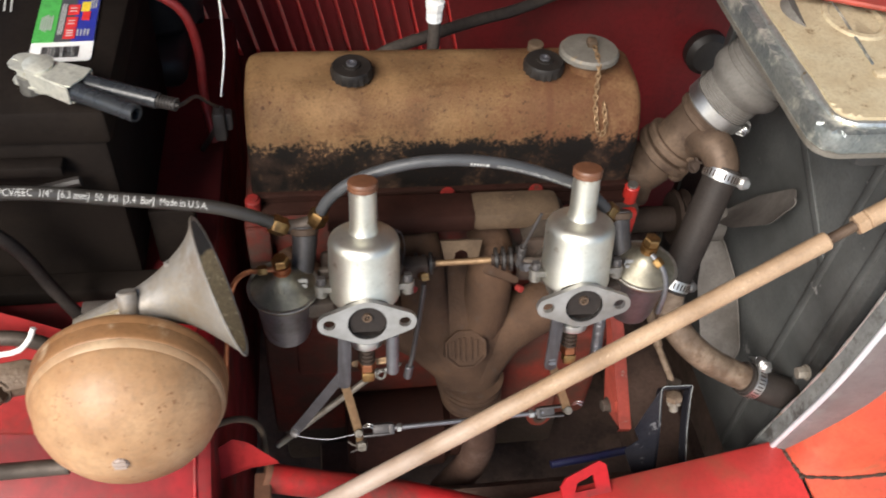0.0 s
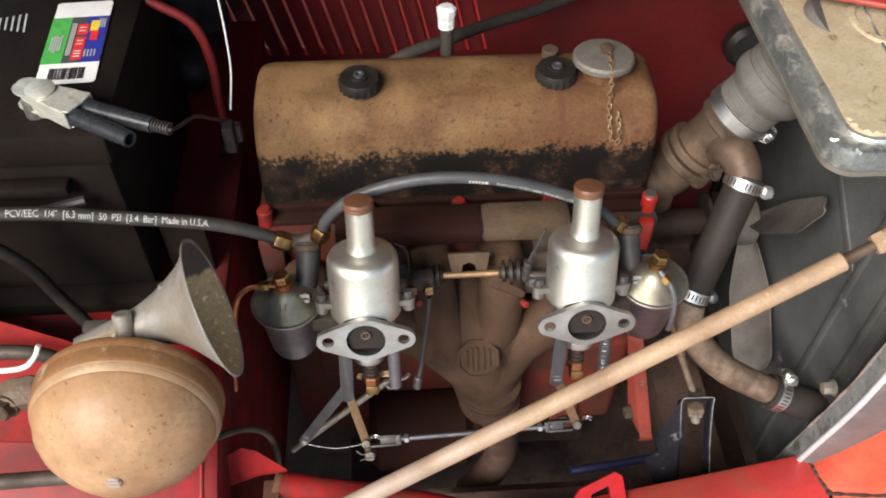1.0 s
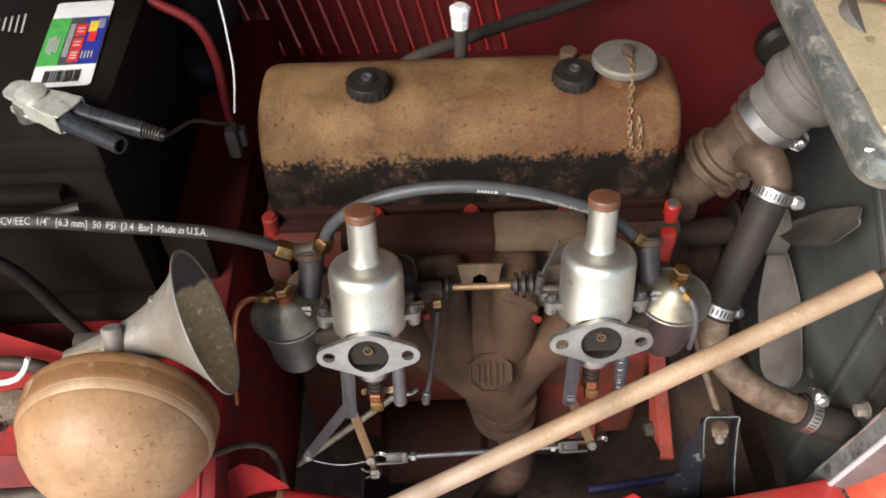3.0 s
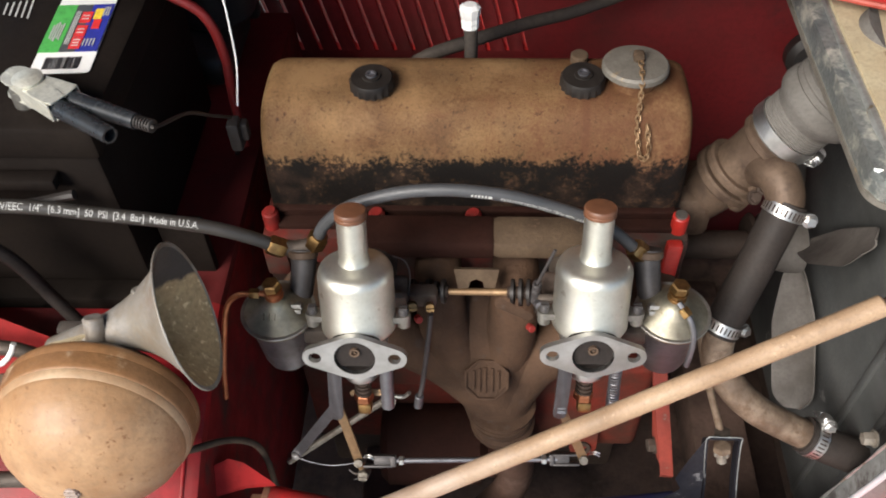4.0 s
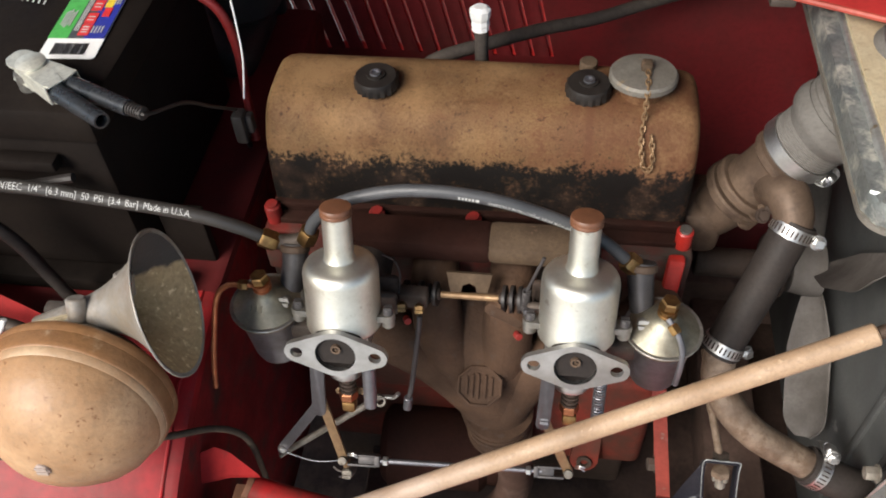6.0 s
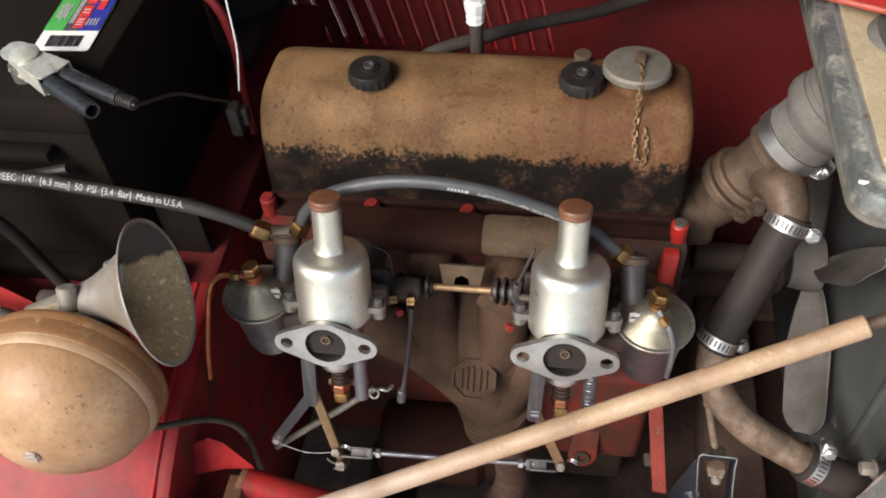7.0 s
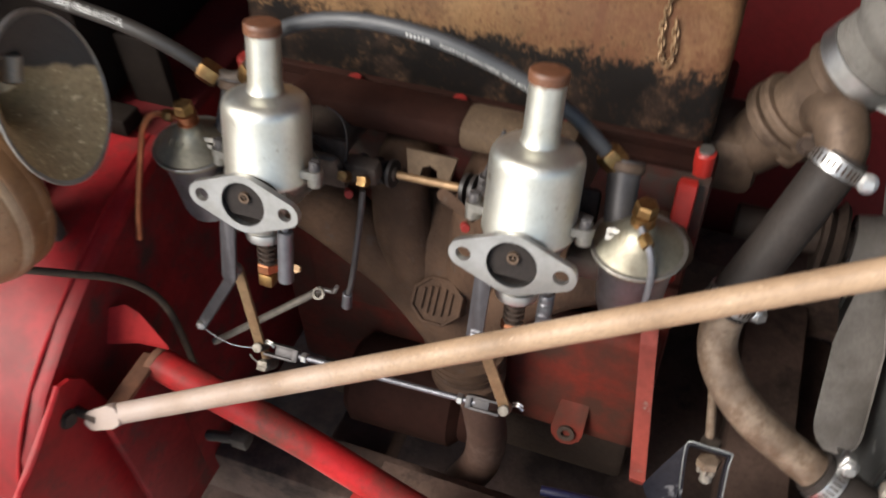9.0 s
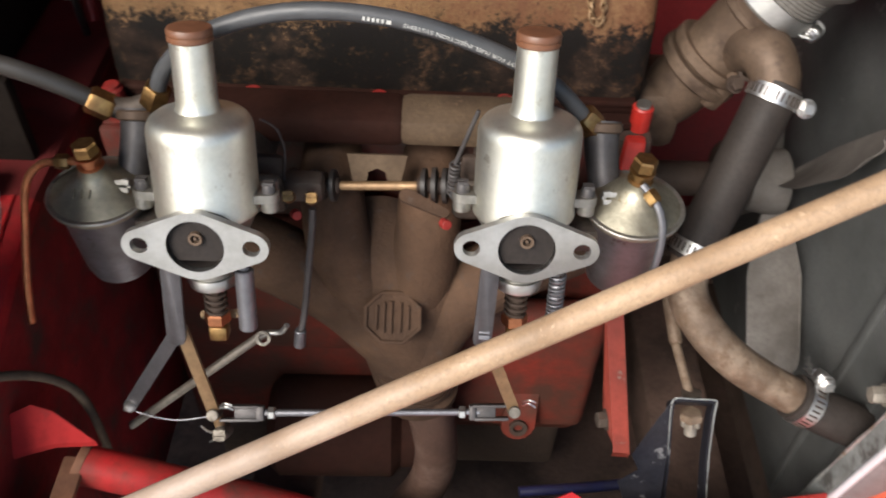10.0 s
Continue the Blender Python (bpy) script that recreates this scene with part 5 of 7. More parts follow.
# ---- throttle and choke gear ----
def spindle():
    t = thing("throttle_spindle", (0.0, -0.1, 0.77), "tan dusty throttle spindle with black couplings between the carburettors", "linkage")
    part("spindle_rod", rod(bmesh.new(), (-0.032, -0.0935, 0.779), (0.040, -0.1008, 0.7885), 0.0034), M_ARM, t)
    for x0, rs in ((-0.060, (0.012, 0.009, 0.012, 0.010, 0.012)), (0.037, (0.013, 0.0135, 0.013, 0.0135))):
        for k, r in enumerate(rs):
            x = x0 + 0.0075 * k
            c = Vector((x, -0.0968 - 0.1 * (x), 0.7835 + 0.13 * x))
            part("coupling_disc", lathe(bmesh.new(), [(r * 0.6, 0), (r, 0.0006), (r, 0.0038), (r * 0.6, 0.0045)], frame_to(c, (1, -0.08, 0.1)), 22), M_BLACK, t)
        c0 = Vector((x0 - 0.003, -0.0968 - 0.1 * x0, 0.7835 + 0.13 * x0))
        part("coupling_core", rod(bmesh.new(), c0, c0 + Vector((0.04, -0.004, 0.005)), 0.006), M_OIL, t)
    bm = bmesh.new()
    box(bm, (-0.048, -0.107, 0.790), (0.030, 0.016, 0.020), 0.004)
    part("clamp_block", bm, M_ALUB, t)
    bm = bmesh.new()
    prism(bm, hull2([(0, 0, 0.0050), (0.028, -0.010, 0.0034)]), 0.004, Matrix.Translation((0.027, -0.118, 0.793)) @ pose(0, 0, 0, 30, 0, -6))
    part("stop_lever", bm, M_IRON, t)
    for p in ((0.053, -0.1445, 0.795), (-0.052, -0.128, 0.783)):
        part("red_plug", rod(bmesh.new(), p, Vector(p) + Vector((0.003, -0.006, 0.003)), 0.0036, seg=12), M_NUTRED, t, "small red plastic plug")
    for p in ((-0.056, -0.122, 0.793), (-0.040, -0.122, 0.792), (0.062, -0.128, 0.806)):
        part("set_screw", slotted(bmesh.new(), p, (0.1, -0.7, 0.7), 0.0048, 0.01), M_BRASS if p[0] < 0 else M_ZINC, t)
    drop = part("drop_rod", tube(bmesh.new(), [(-0.039, -0.128, 0.788), (-0.041, -0.134, 0.765), (-0.049, -0.150, 0.700), (-0.053, -0.156, 0.682)], 0.0026, 12, 10), M_CLEVIS, t)
    part("drop_end", rod(bmesh.new(), (-0.0525, -0.1555, 0.685), (-0.0545, -0.158, 0.668), 0.0045), M_ZINC, drop)
    part("control_rod", rod(bmesh.new(), (0.0735, -0.114, 0.868), (0.0600, -0.1185, 0.826), 0.0016, seg=10), M_CLEVIS, t)
    c0, c1, n = Vector((0.0600, -0.1185, 0.826)), Vector((0.0585, -0.121, 0.800)), 70
    part("small_spring", tube(bmesh.new(), [c0 + (c1 - c0) * (i / n) + 0.0034 * Vector((math.cos(i * 0.75), math.sin(i * 0.75), 0)) for i in range(n)], 0.0009, 220, 5), M_CLEVIS, t)
    bm = bmesh.new()
    tube(bm, [(-0.060, -0.112, 0.800), (-0.058, -0.108, 0.822), (-0.062, -0.106, 0.840), (-0.072, -0.108, 0.850)], 0.0007, 24, 6)
    part("wire", bm, M_CLEVIS, t)
    return t


spindle()


def flat_bar(bm, a, b, width, thick, face):
    """A flat strip from a to b with rounded ends, its broad side towards face."""
    a, b = Vector(a), Vector(b)
    d = (b - a).normalized()
    n = (Vector(face) - d * Vector(face).dot(d)).normalized()
    m = Matrix((d, n.cross(d), n)).transposed().to_4x4()
    return prism(bm, hull2([(0, 0, width / 2), ((b - a).length, 0, width / 2)]), thick, Matrix.Translation(a) @ m, min(thick, width) * 0.15)


def linkage():
    t = thing("jet_linkage", (0.0, -0.21, 0.63), "steel jet linkage of levers, clevises and a thin cross rod", "linkage")
    toward = (0, -0.7, 0.7)
    pl, pr = (-0.125, -0.197, 0.737), (0.083, -0.2, 0.745)
    e1, e2, e3 = (-0.1105, -0.215, 0.659), (-0.176, -0.206, 0.652), (0.110, -0.213, 0.672)
    part("plated_arm", flat_bar(bmesh.new(), pl, e2, 0.010, 0.003, toward), M_LINK, t)
    part("brown_arm", flat_bar(bmesh.new(), pl, e1, 0.0085, 0.0035, toward), M_ARM, t, "rusty brown arm")
    part("brown_arm", flat_bar(bmesh.new(), pr, e3, 0.0085, 0.0035, toward), M_ARM, t, "rusty brown arm")
    for p in (pl, pr):
        part("pivot", slotted(bmesh.new(), Vector(p) + Vector((0, -0.003, 0.003)), toward, 0.0048, 0.006), M_ZINC, t)
    part("ball_end", lathe(bmesh.new(), [(0.0, -0.0048), (0.0034, -0.0034), (0.0048, 0), (0.0034, 0.0034), (0.0, 0.0048)], pose(e2[0], e2[1] - 0.003, e2[2] + 0.002), 14), M_STEEL, t)
    a, b = Vector((-0.107, -0.216, 0.6595)), Vector((0.107, -0.214, 0.670))
    part("cross_rod", rod(bmesh.new(), a + (b - a) * 0.14, b - (b - a) * 0.1, 0.0026), M_ZINC, t)
    for p, q in ((a, a + (b - a) * 0.17), (b, b - (b - a) * 0.15)):
        d = (q - p).normalized()
        m = Matrix((d, d.cross(Vector((0, -0.7, 0.7))).normalized(), Vector((0, -0.7, 0.7)))).transposed().to_4x4()
        bm = bmesh.new()
        for k in (-1, 1):
            box(bm, p + (q - p) * 0.42, ((q - p).length * 0.8, 0.0022, 0.0085), 0.0006, m @ pose(0, k * 0.0048, 0))
        box(bm, p + (q - p) * 0.84, ((q - p).length * 0.16, 0.011, 0.0085), 0.001, m)
        box(bm, p + (q - p) * 0.56, ((q - p).length * 0.5, 0.0085, 0.0045), 0.001, m)
        part("clevis", bm, M_CLEVIS, t, "dark steel clevis fork")
        part("lock_nut", hexnut(bmesh.new(), q, d, 0.0048, 0.005, False), M_STEEL, t)
    for p in (e1, e3):
        c = Vector(p) + Vector((0.0, -0.003, 0.002))
        part("clevis_pin", rod(bmesh.new(), c + Vector((0, 0.008, -0.008)), c + Vector((0, -0.004, 0.004)), 0.0046, seg=14), M_PIN, t)
        bm = bmesh.new()
        for side in (-1, 1):
            tube(bm, [c + Vector((0.006, 0.003, 0.006 + 0.002 * side)), c + Vector((0.010, 0.001, 0.011 + 0.002 * side)), c + Vector((0.015, 0.0, 0.009 + 0.003 * side))], 0.0007, 8, 5)
        part("split_pin", bm, M_STEEL, t)
    # swivel bolt hanging under the rear pin, with the bent ends of its cotter
    c = Vector((-0.1075, -0.2205, 0.6395))
    sw = part("swivel_bolt", rod(bmesh.new(), c + Vector((0, 0.010, -0.010)), c + Vector((0, -0.003, 0.003)), 0.0060, seg=18), M_PIN, t)
    part("swivel_head", slotted(bmesh.new(), c + Vector((0, -0.003, 0.003)), toward, 0.0056, 0.004), M_PIN, sw)
    part("swivel_neck", rod(bmesh.new(), c + Vector((-0.001, 0.004, -0.002)), Vector(e1) + Vector((0, 0.002, -0.002)), 0.0040), M_ARM, sw)
    bm = bmesh.new()
    tube(bm, [c, c + Vector((-0.009, -0.001, 0.003)), c + Vector((-0.014, 0.0, 0.009))], 0.0007, 8, 5)
    tube(bm, [c, c + Vector((-0.005, -0.001, -0.007)), c + Vector((-0.011, 0.0, -0.013))], 0.0007, 8, 5)
    part("cotter", bm, M_STEEL, sw)
    ch = part("choke_rod", rod(bmesh.new(), (-0.200, -0.1785, 0.578), (-0.084, -0.147, 0.668), 0.0036), M_CASTLE, t, "pale dusty choke rod with a hooked end")
    bm = bmesh.new()
    tube(bm, [(-0.088, -0.149, 0.667), (-0.079, -0.150, 0.673), (-0.069, -0.152, 0.677), (-0.063, -0.154, 0.688)], 0.0022, 14, 8)
    part("hook", bm, M_STEEL, ch)
    part("eye", lathe(bmesh.new(), [(0.0036, 0), (0.0058, 0), (0.0058, 0.004), (0.0036, 0.004), (0.0036, 0)], frame_to((-0.083, -0.153, 0.670), toward), 18), M_PIN, ch)
    bm = bmesh.new()
    tube(bm, [(-0.182, -0.205, 0.648), (-0.166, -0.211, 0.647), (-0.140, -0.217, 0.650), (-0.112, -0.217, 0.657)], 0.0005, 20, 6)
    part("wire", bm, M_ZINC, t)
    bm = bmesh.new()
    flat_bar(bm, (-0.112, -0.182, 0.733), (-0.078, -0.182, 0.737), 0.006, 0.003, toward)
    part("jet_lever", bm, M_ARM, t)
    return t


linkage()


# ---- cooling ----
def upper_hose():
    A, C, D = Vector((0.264, 0.050, 0.796)), Vector((0.308, 0.043, 0.872)), Vector((0.374, 0.032, 0.985))
    ax = (D - A).normalized()
    t = thing("thermostat_housing", (0.26, 0.05, 0.74), "brown stained alloy thermostat elbow at the front of the engine", "thermostat housing")
    bm = bmesh.new()
    lathe(bm, [(0.024, -0.060), (0.027, -0.045), (0.0285, -0.030), (0.0285, 0.030), (0.0295, 0.050), (0.0335, 0.066)], frame_to(A + ax * 0.01, ax), 36)
    part("body", bm, M_THERM, t)
    for z, r, w in ((-0.006, 0.0375, 0.011), (0.0075, 0.0360, 0.010), (0.057, 0.0340, 0.008)):
        part("collar", lathe(bmesh.new(), [(0.027, -w / 2), (r - 0.002, -w / 2), (r, -w / 2 + 0.002), (r, w / 2 - 0.002), (r - 0.002, w / 2), (0.027, w / 2)], frame_to(A + ax * (0.01 + z), ax), 40), M_THERM, t)
    part("drain_hole", lathe(bmesh.new(), [(0.003, 0.0), (0.0062, 0.0), (0.0062, 0.004), (0.003, 0.004), (0.003, 0.0)], frame_to((0.291, 0.0125, 0.818), (-0.1, -0.75, 0.6)), 16), M_OIL, t)
    bm = bmesh.new()
    tube(bm, [A + ax * 0.028 + Vector((0.008, 0, 0)), (0.297, 0.012, 0.842), (0.305, -0.010, 0.832), (0.303, -0.022, 0.818)], lambda q: 0.0235 - 0.0055 * q, 16, 22)
    part("bypass_outlet", bm, M_THERM, t)
    bm = bmesh.new()
    box(bm, (0.283, 0.022, 0.800), (0.016, 0.012, 0.05), 0.005, pose(0, 0, 0, 0, 28, 0))
    part("rib", bm, M_THERM, t)
    bm = bmesh.new()
    box(bm, (0.232, 0.06, 0.755), (0.05, 0.07, 0.06), 0.012)
    part("neck", bm, M_THERM, t)
    part("bolt", hexnut(bmesh.new(), (0.283, 0.006, 0.812), (0.2, -0.6, 0.7), 0.006, 0.006), M_OIL, t)

    h = thing("radiator_hose", C, "grey ribbed rubber top radiator hose", "hose", "water hoses")
    prof = [(0.0335, -0.012), (0.0348, -0.011)]
    for k in range(11):
        prof += [(0.0345, -0.010 + 0.003 * k), (0.0353, -0.0092 + 0.003 * k), (0.0353, -0.0082 + 0.003 * k), (0.0345, -0.0074 + 0.003 * k)]
    part("cuff", lathe(bmesh.new(), prof + [(0.0352, 0.024), (0.033, 0.025)], frame_to(C, ax), 44), M_RUBBERG, h)
    prof = [(0.0345, 0.022), (0.0365, 0.027), (0.0425, 0.034), (0.0442, 0.040), (0.0435, 0.047), (0.0415, 0.052)]
    part("bulge", lathe(bmesh.new(), prof, frame_to(C, ax), 44), M_RUBBERG, h)
    prof = [(0.039, 0.0515)]
    z = 0.052
    for k in range(16):
        prof += [(0.0402 + 0.0014 * (k % 2), z), (0.0402 + 0.0014 * (k % 2), z + 0.0028)]
        z += 0.0036
    prof += [(0.040, z + 0.02)]
    part("ribbed_sleeve", lathe(bmesh.new(), prof, frame_to(C, ax), 44), M_RUBBERG, h, smooth=20)
    clamp_band(C - ax * 0.002, ax, 0.0352, (0.10, -0.06, -0.04), 0.014, "bright smooth steel hose clamp on the top hose", False)

    P0, P1 = Vector((0.307, -0.016, 0.826)), Vector((0.2545, -0.086, 0.706))
    h = single("bypass_hose", tube(bmesh.new(), [P0, P0.lerp(P1, 0.5) + Vector((0.001, 0, 0.001)), P1], 0.0190, 24, 26), M_RUBBER, "black rubber bypass hose between thermostat and lower pipe", "hose", "water hoses")
    dd = (P1 - P0).normalized()
    for q in (P0 - dd * 0.001, P1 - dd * 0.004):
        part("end_cuff", lathe(bmesh.new(), [(0.0185, -0.003), (0.0196, -0.0025), (0.0198, 0.0), (0.0196, 0.0025), (0.0185, 0.003)], frame_to(q, dd), 28), M_RUBBER, h)
    clamp_band(P0 + dd * 0.006, dd, 0.0193, (1.0, -0.2, -0.35))
    clamp_band(P1 - dd * 0.010, dd, 0.0193, (1.0, 0.35, -0.75))
    E = [P1 - dd * 0.008, (0.2570, -0.100, 0.681), (0.2700, -0.122, 0.664), (0.298, -0.136, 0.640), (0.334, -0.140, 0.614), (0.378, -0.148, 0.592)]
    single("lower_water_pipe", tube(bmesh.new(), E, 0.0164, 40, 24), M_PIPE, "pale corroded bent metal water pipe", "pipe")
    F = [(0.358, -0.1445, 0.602), (0.385, -0.150, 0.589), (0.415, -0.155, 0.577), (0.445, -0.158, 0.566)]
    single("lower_radiator_hose", tube(bmesh.new(), F, 0.0200, 16, 24), M_RUBBER, "short dark rubber hose into the radiator", "hose", "water hoses")
    clamp_band((0.3685, -0.1465, 0.597), (1, -0.18, -0.46), 0.0203, (0.45, 0.35, 0.80), 0.013)


upper_hose()


def radiator():
    t = thing("radiator", (0.44, 0.06, 0.35), "dusty black radiator with a pale oxidised header tank", "radiator")
    bm = bmesh.new()
    out = hull2([(0.325, -0.128, 0.024), (0.325, 0.29, 0.024), (0.50, -0.14, 0.012), (0.50, 0.30, 0.012)])
    prism(bm, out, 0.024, pose(0, 0, 0.965), 0.006)
    tank = part("header_tank", bm, M_TANKED, t, "blue-grey worn header tank edge, its glints put in as pale spots")
    lip = hull2([(0.325, -0.128, 0.0255), (0.325, 0.29, 0.0255), (0.50, -0.14, 0.0135), (0.50, 0.30, 0.0135)])
    part("folded_lip", plate_with_holes(bmesh.new(), lip, [hull2([(0.325, -0.128, 0.0225), (0.325, 0.29, 0.0225), (0.50, -0.14, 0.0105), (0.50, 0.30, 0.0105)])], 0.005, pose(0, 0, 0.9625)), M_CAPG, tank, "pale bare metal lip")
    bm = bmesh.new()
    box(bm, (0.44, 0.08, 0.94), (0.14, 0.40, 0.05), 0.012)
    part("tank_body", bm, M_CORE, tank)
    bm = bmesh.new()
    out2 = hull2([(0.341, -0.115, 0.022), (0.341, 0.275, 0.022), (0.50, -0.127, 0.01), (0.50, 0.29, 0.01)])
    prism(bm, out2, 0.010, pose(0, 0, 0.986), 0.004)
    part("tank_plate", bm, M_TANKTOP, tank, "tan oxidised top plate")
    random.seed(11)
    for pts in ([(0.3185, 0.27, 0.990), (0.3165, 0.20, 0.990), (0.3175, 0.10, 0.990), (0.316, 0.0, 0.990), (0.317, -0.06, 0.990), (0.3175, -0.115, 0.990), (0.325, -0.1335, 0.990), (0.343, -0.1395, 0.990), (0.42, -0.1405, 0.990), (0.50, -0.1405, 0.990)],):
        raw = [random.uniform(0.0026, 0.0050) for _ in range(64)]
        wob = [(raw[i] + raw[i + 1] + raw[i + 2]) / 3 for i in range(61)]
        part("solder_bead", tube(bmesh.new(), pts, lambda q: wob[int(q * 60)], 60, 8), M_SOLDER, tank, "uneven bright solder bead")
    part("panel_seam", box(bmesh.new(), (0.395, 0.06, 0.9965), (0.0025, 0.24, 0.0025), 0.0008, pose(0, 0, 0, 0, 0, -4)), M_TANKED, tank)
    part("pressed_oval", lathe(bmesh.new(), [(0.033, 0.9955), (0.031, 0.9985), (0.027, 0.999), (0.024, 0.9965), (0.0, 0.9965)], pose(0.405, 0.02, 0), 36, 1.0, 1.25), M_TANKTOP, tank)
    bm = bmesh.new()
    box(bm, (0.405, -0.075, 0.997), (0.05, 0.012, 0.006), 0.0028)
    part("pressed_bar", bm, M_TANKTOP, tank)
    bm = bmesh.new()
    box(bm, (0.458, 0.06, 0.63), (0.06, 0.46, 0.57), 0.004)
    part("core", bm, M_CORE, t)
    for y in (-0.150, -0.095, 0.27):
        bm = bmesh.new()
        box(bm, (0.4270, y, 0.63), (0.006, 0.010, 0.55), 0.002)
        part("core_strip", bm, M_CORE, t)
    bm = bmesh.new()
    box(bm, (0.4265, -0.03, 0.78), (0.003, 0.16, 0.012), 0.001, pose(0, 0, 0, 32, 0, 0))
    part("strap", bm, M_CORE, t)
    # surround: side shell, its rolled edge and the red cap over it
    sh = thing("radiator_shell", (0.48, 0.06, 0.42), "chromed radiator shell with a rolled rear edge", "radiator shell")
    edge = [(0.401, -0.158, 0.42), (0.401, -0.1688, 0.485), (0.401, -0.187, 0.606), (0.401, -0.200, 0.695), (0.401, -0.208, 0.80), (0.402, -0.212, 0.93), (0.41, -0.203, 1.0)]
    path, _ = curve_points(edge, 40)

    def swept(offsets):
        bm = bmesh.new()
        rows = [[bm.verts.new(p + Vector((dx, dy, 0))) for p in path] for dx, dy in offsets]
        for a, b in zip(rows, rows[1:]):
            for i in range(len(path) - 1):
                bm.faces.new((a[i], a[i + 1], b[i + 1], b[i]))
        return bm

    part("side", swept(((0.002, -0.024), (0.006, -0.0275), (0.014, -0.030), (0.03, -0.032), (0.07, -0.035), (0.15, -0.036))), M_SHELL, sh, "dull plated side", smooth=60)
    flange = part("flange", swept(((0.010, 0.001), (0.001, -0.0005), (0.0, -0.004), (0.001, -0.012), (-0.0005, -0.018), (0.001, -0.023))), M_GALV, sh, "stained grey metal flange", smooth=40)
    part("bolt", hexnut(bmesh.new(), (0.408, -0.1745, 0.650), (-1, 0, 0), 0.0075, 0.012), M_CASTLE, flange)
    part("rolled_edge", tube(bmesh.new(), [p + Vector((-0.0005, -0.0005, 0)) for p in path[::4]], lambda q: 0.0013 + 0.0005 * math.sin(47 * q), 60, 8), M_SOLDER, sh, "thin bright rolled lip")
    part("bright_rim", tube(bmesh.new(), [p + Vector((0.001, -0.0235, 0)) for p in path[::4]], 0.0034, 60, 12), M_RIM, sh, "plated bead along the edge, coloured pale for its sky highlight")
    return t


radiator()


def fan():
    hub = Vector((0.395, 0.10, 0.63))
    t = thing("cooling_fan", (0.395, 0.10, 0.42), "grey painted four-blade metal cooling fan", "fan")
    part("hub", lathe(bmesh.new(), [(0.03, -0.03), (0.034, -0.01), (0.034, 0.006), (0.012, 0.012), (0.0, 0.012)], frame_to(hub, (1, 0, 0)), 28), M_FAN, t)
    part("pulley", lathe(bmesh.new(), [(0.036, -0.06), (0.040, -0.056), (0.030, -0.049), (0.040, -0.042), (0.036, -0.038)], frame_to(hub, (1, 0, 0)), 32), M_OIL, t)
    part("shaft", rod(bmesh.new(), hub - Vector((0.14, 0, 0)), hub, 0.018), M_OIL, t)
    for ang in (131, 221, 311, 41):
        bm = bmesh.new()
        n, w = 26, 8
        rad = Vector((0, math.cos(radians(ang)), math.sin(radians(ang))))
        tan = Vector((1, 0, 0)).cross(rad)
        grid = []
        for i in range(n + 1):
            f = i / n
            r = 0.03 + 0.172 * f
            half = (0.011 + 0.0165 * min(1, f * 2.6) ** 0.8) * (1 if f < 0.82 else max(0.12, 1 - ((f - 0.82) / 0.18) ** 2.6) ** 0.5)
            tw = radians(-46 + 6 * f)
            row = []
            for j in range(w + 1):
                q = (j / w - 0.5) * 2 * half
                row.append(bm.verts.new(hub + rad * r + (tan * math.cos(tw) + Vector((1, 0, 0)) * math.sin(tw)) * q + Vector((0.006 * (1 - (2 * j / w - 1) ** 2), 0, 0))))
            grid.append(row)
        for i in range(n):
            for j in range(w):
                bm.faces.new((grid[i][j], grid[i + 1][j], grid[i + 1][j + 1], grid[i][j + 1]))
        ex = bmesh.ops.extrude_face_region(bm, geom=bm.faces[:])
        bmesh.ops.translate(bm, vec=(0.002, 0, 0), verts=[g for g in ex["geom"] if isinstance(g, bmesh.types.BMVert)])
        part("blade", bm, M_FAN, t)
    return t


fan()


# ---- near side ----
def stay():
    F, N = Vector((-0.214, -0.318, 0.645)), Vector((0.327, -0.188, 0.893))
    d = (N - F).normalized()
    t = thing("stay_rod", F, "tan rust-dusted radiator stay rod across the engine bay", "stay rod")
    part("tube", rod(bmesh.new(), F + d * 0.012, N, 0.0091, seg=24), M_ROD, t)
    bm = bmesh.new()
    prism(bm, hull2([(0.010, 0, 0.0085), (0.03, 0, 0.0100)]), 0.009, Matrix.Translation(F - d * 0.008) @ Matrix((d, d.cross(Vector((0, -0.8, 0.6))).normalized(), Vector((0, -0.8, 0.6)))).transposed().to_4x4(), 0.002)
    part("flattened_end", bm, M_ROD, t)
    part("thread", rod(bmesh.new(), N, N + d * 0.032, 0.0052), M_THERM, t)
    part("collar", hexnut(bmesh.new(), N + d * 0.028, d, 0.0105, 0.012, False), M_ROD, t)
    part("end_piece", rod(bmesh.new(), N + d * 0.040, N + d * 0.115, 0.0096, seg=22), M_ROD, t)
    part("bolt", rod(bmesh.new(), F + Vector((-0.022, -0.001, 0.004)), F + Vector((0.006, -0.004, 0.006)), 0.0042), M_OIL, t)
    return t


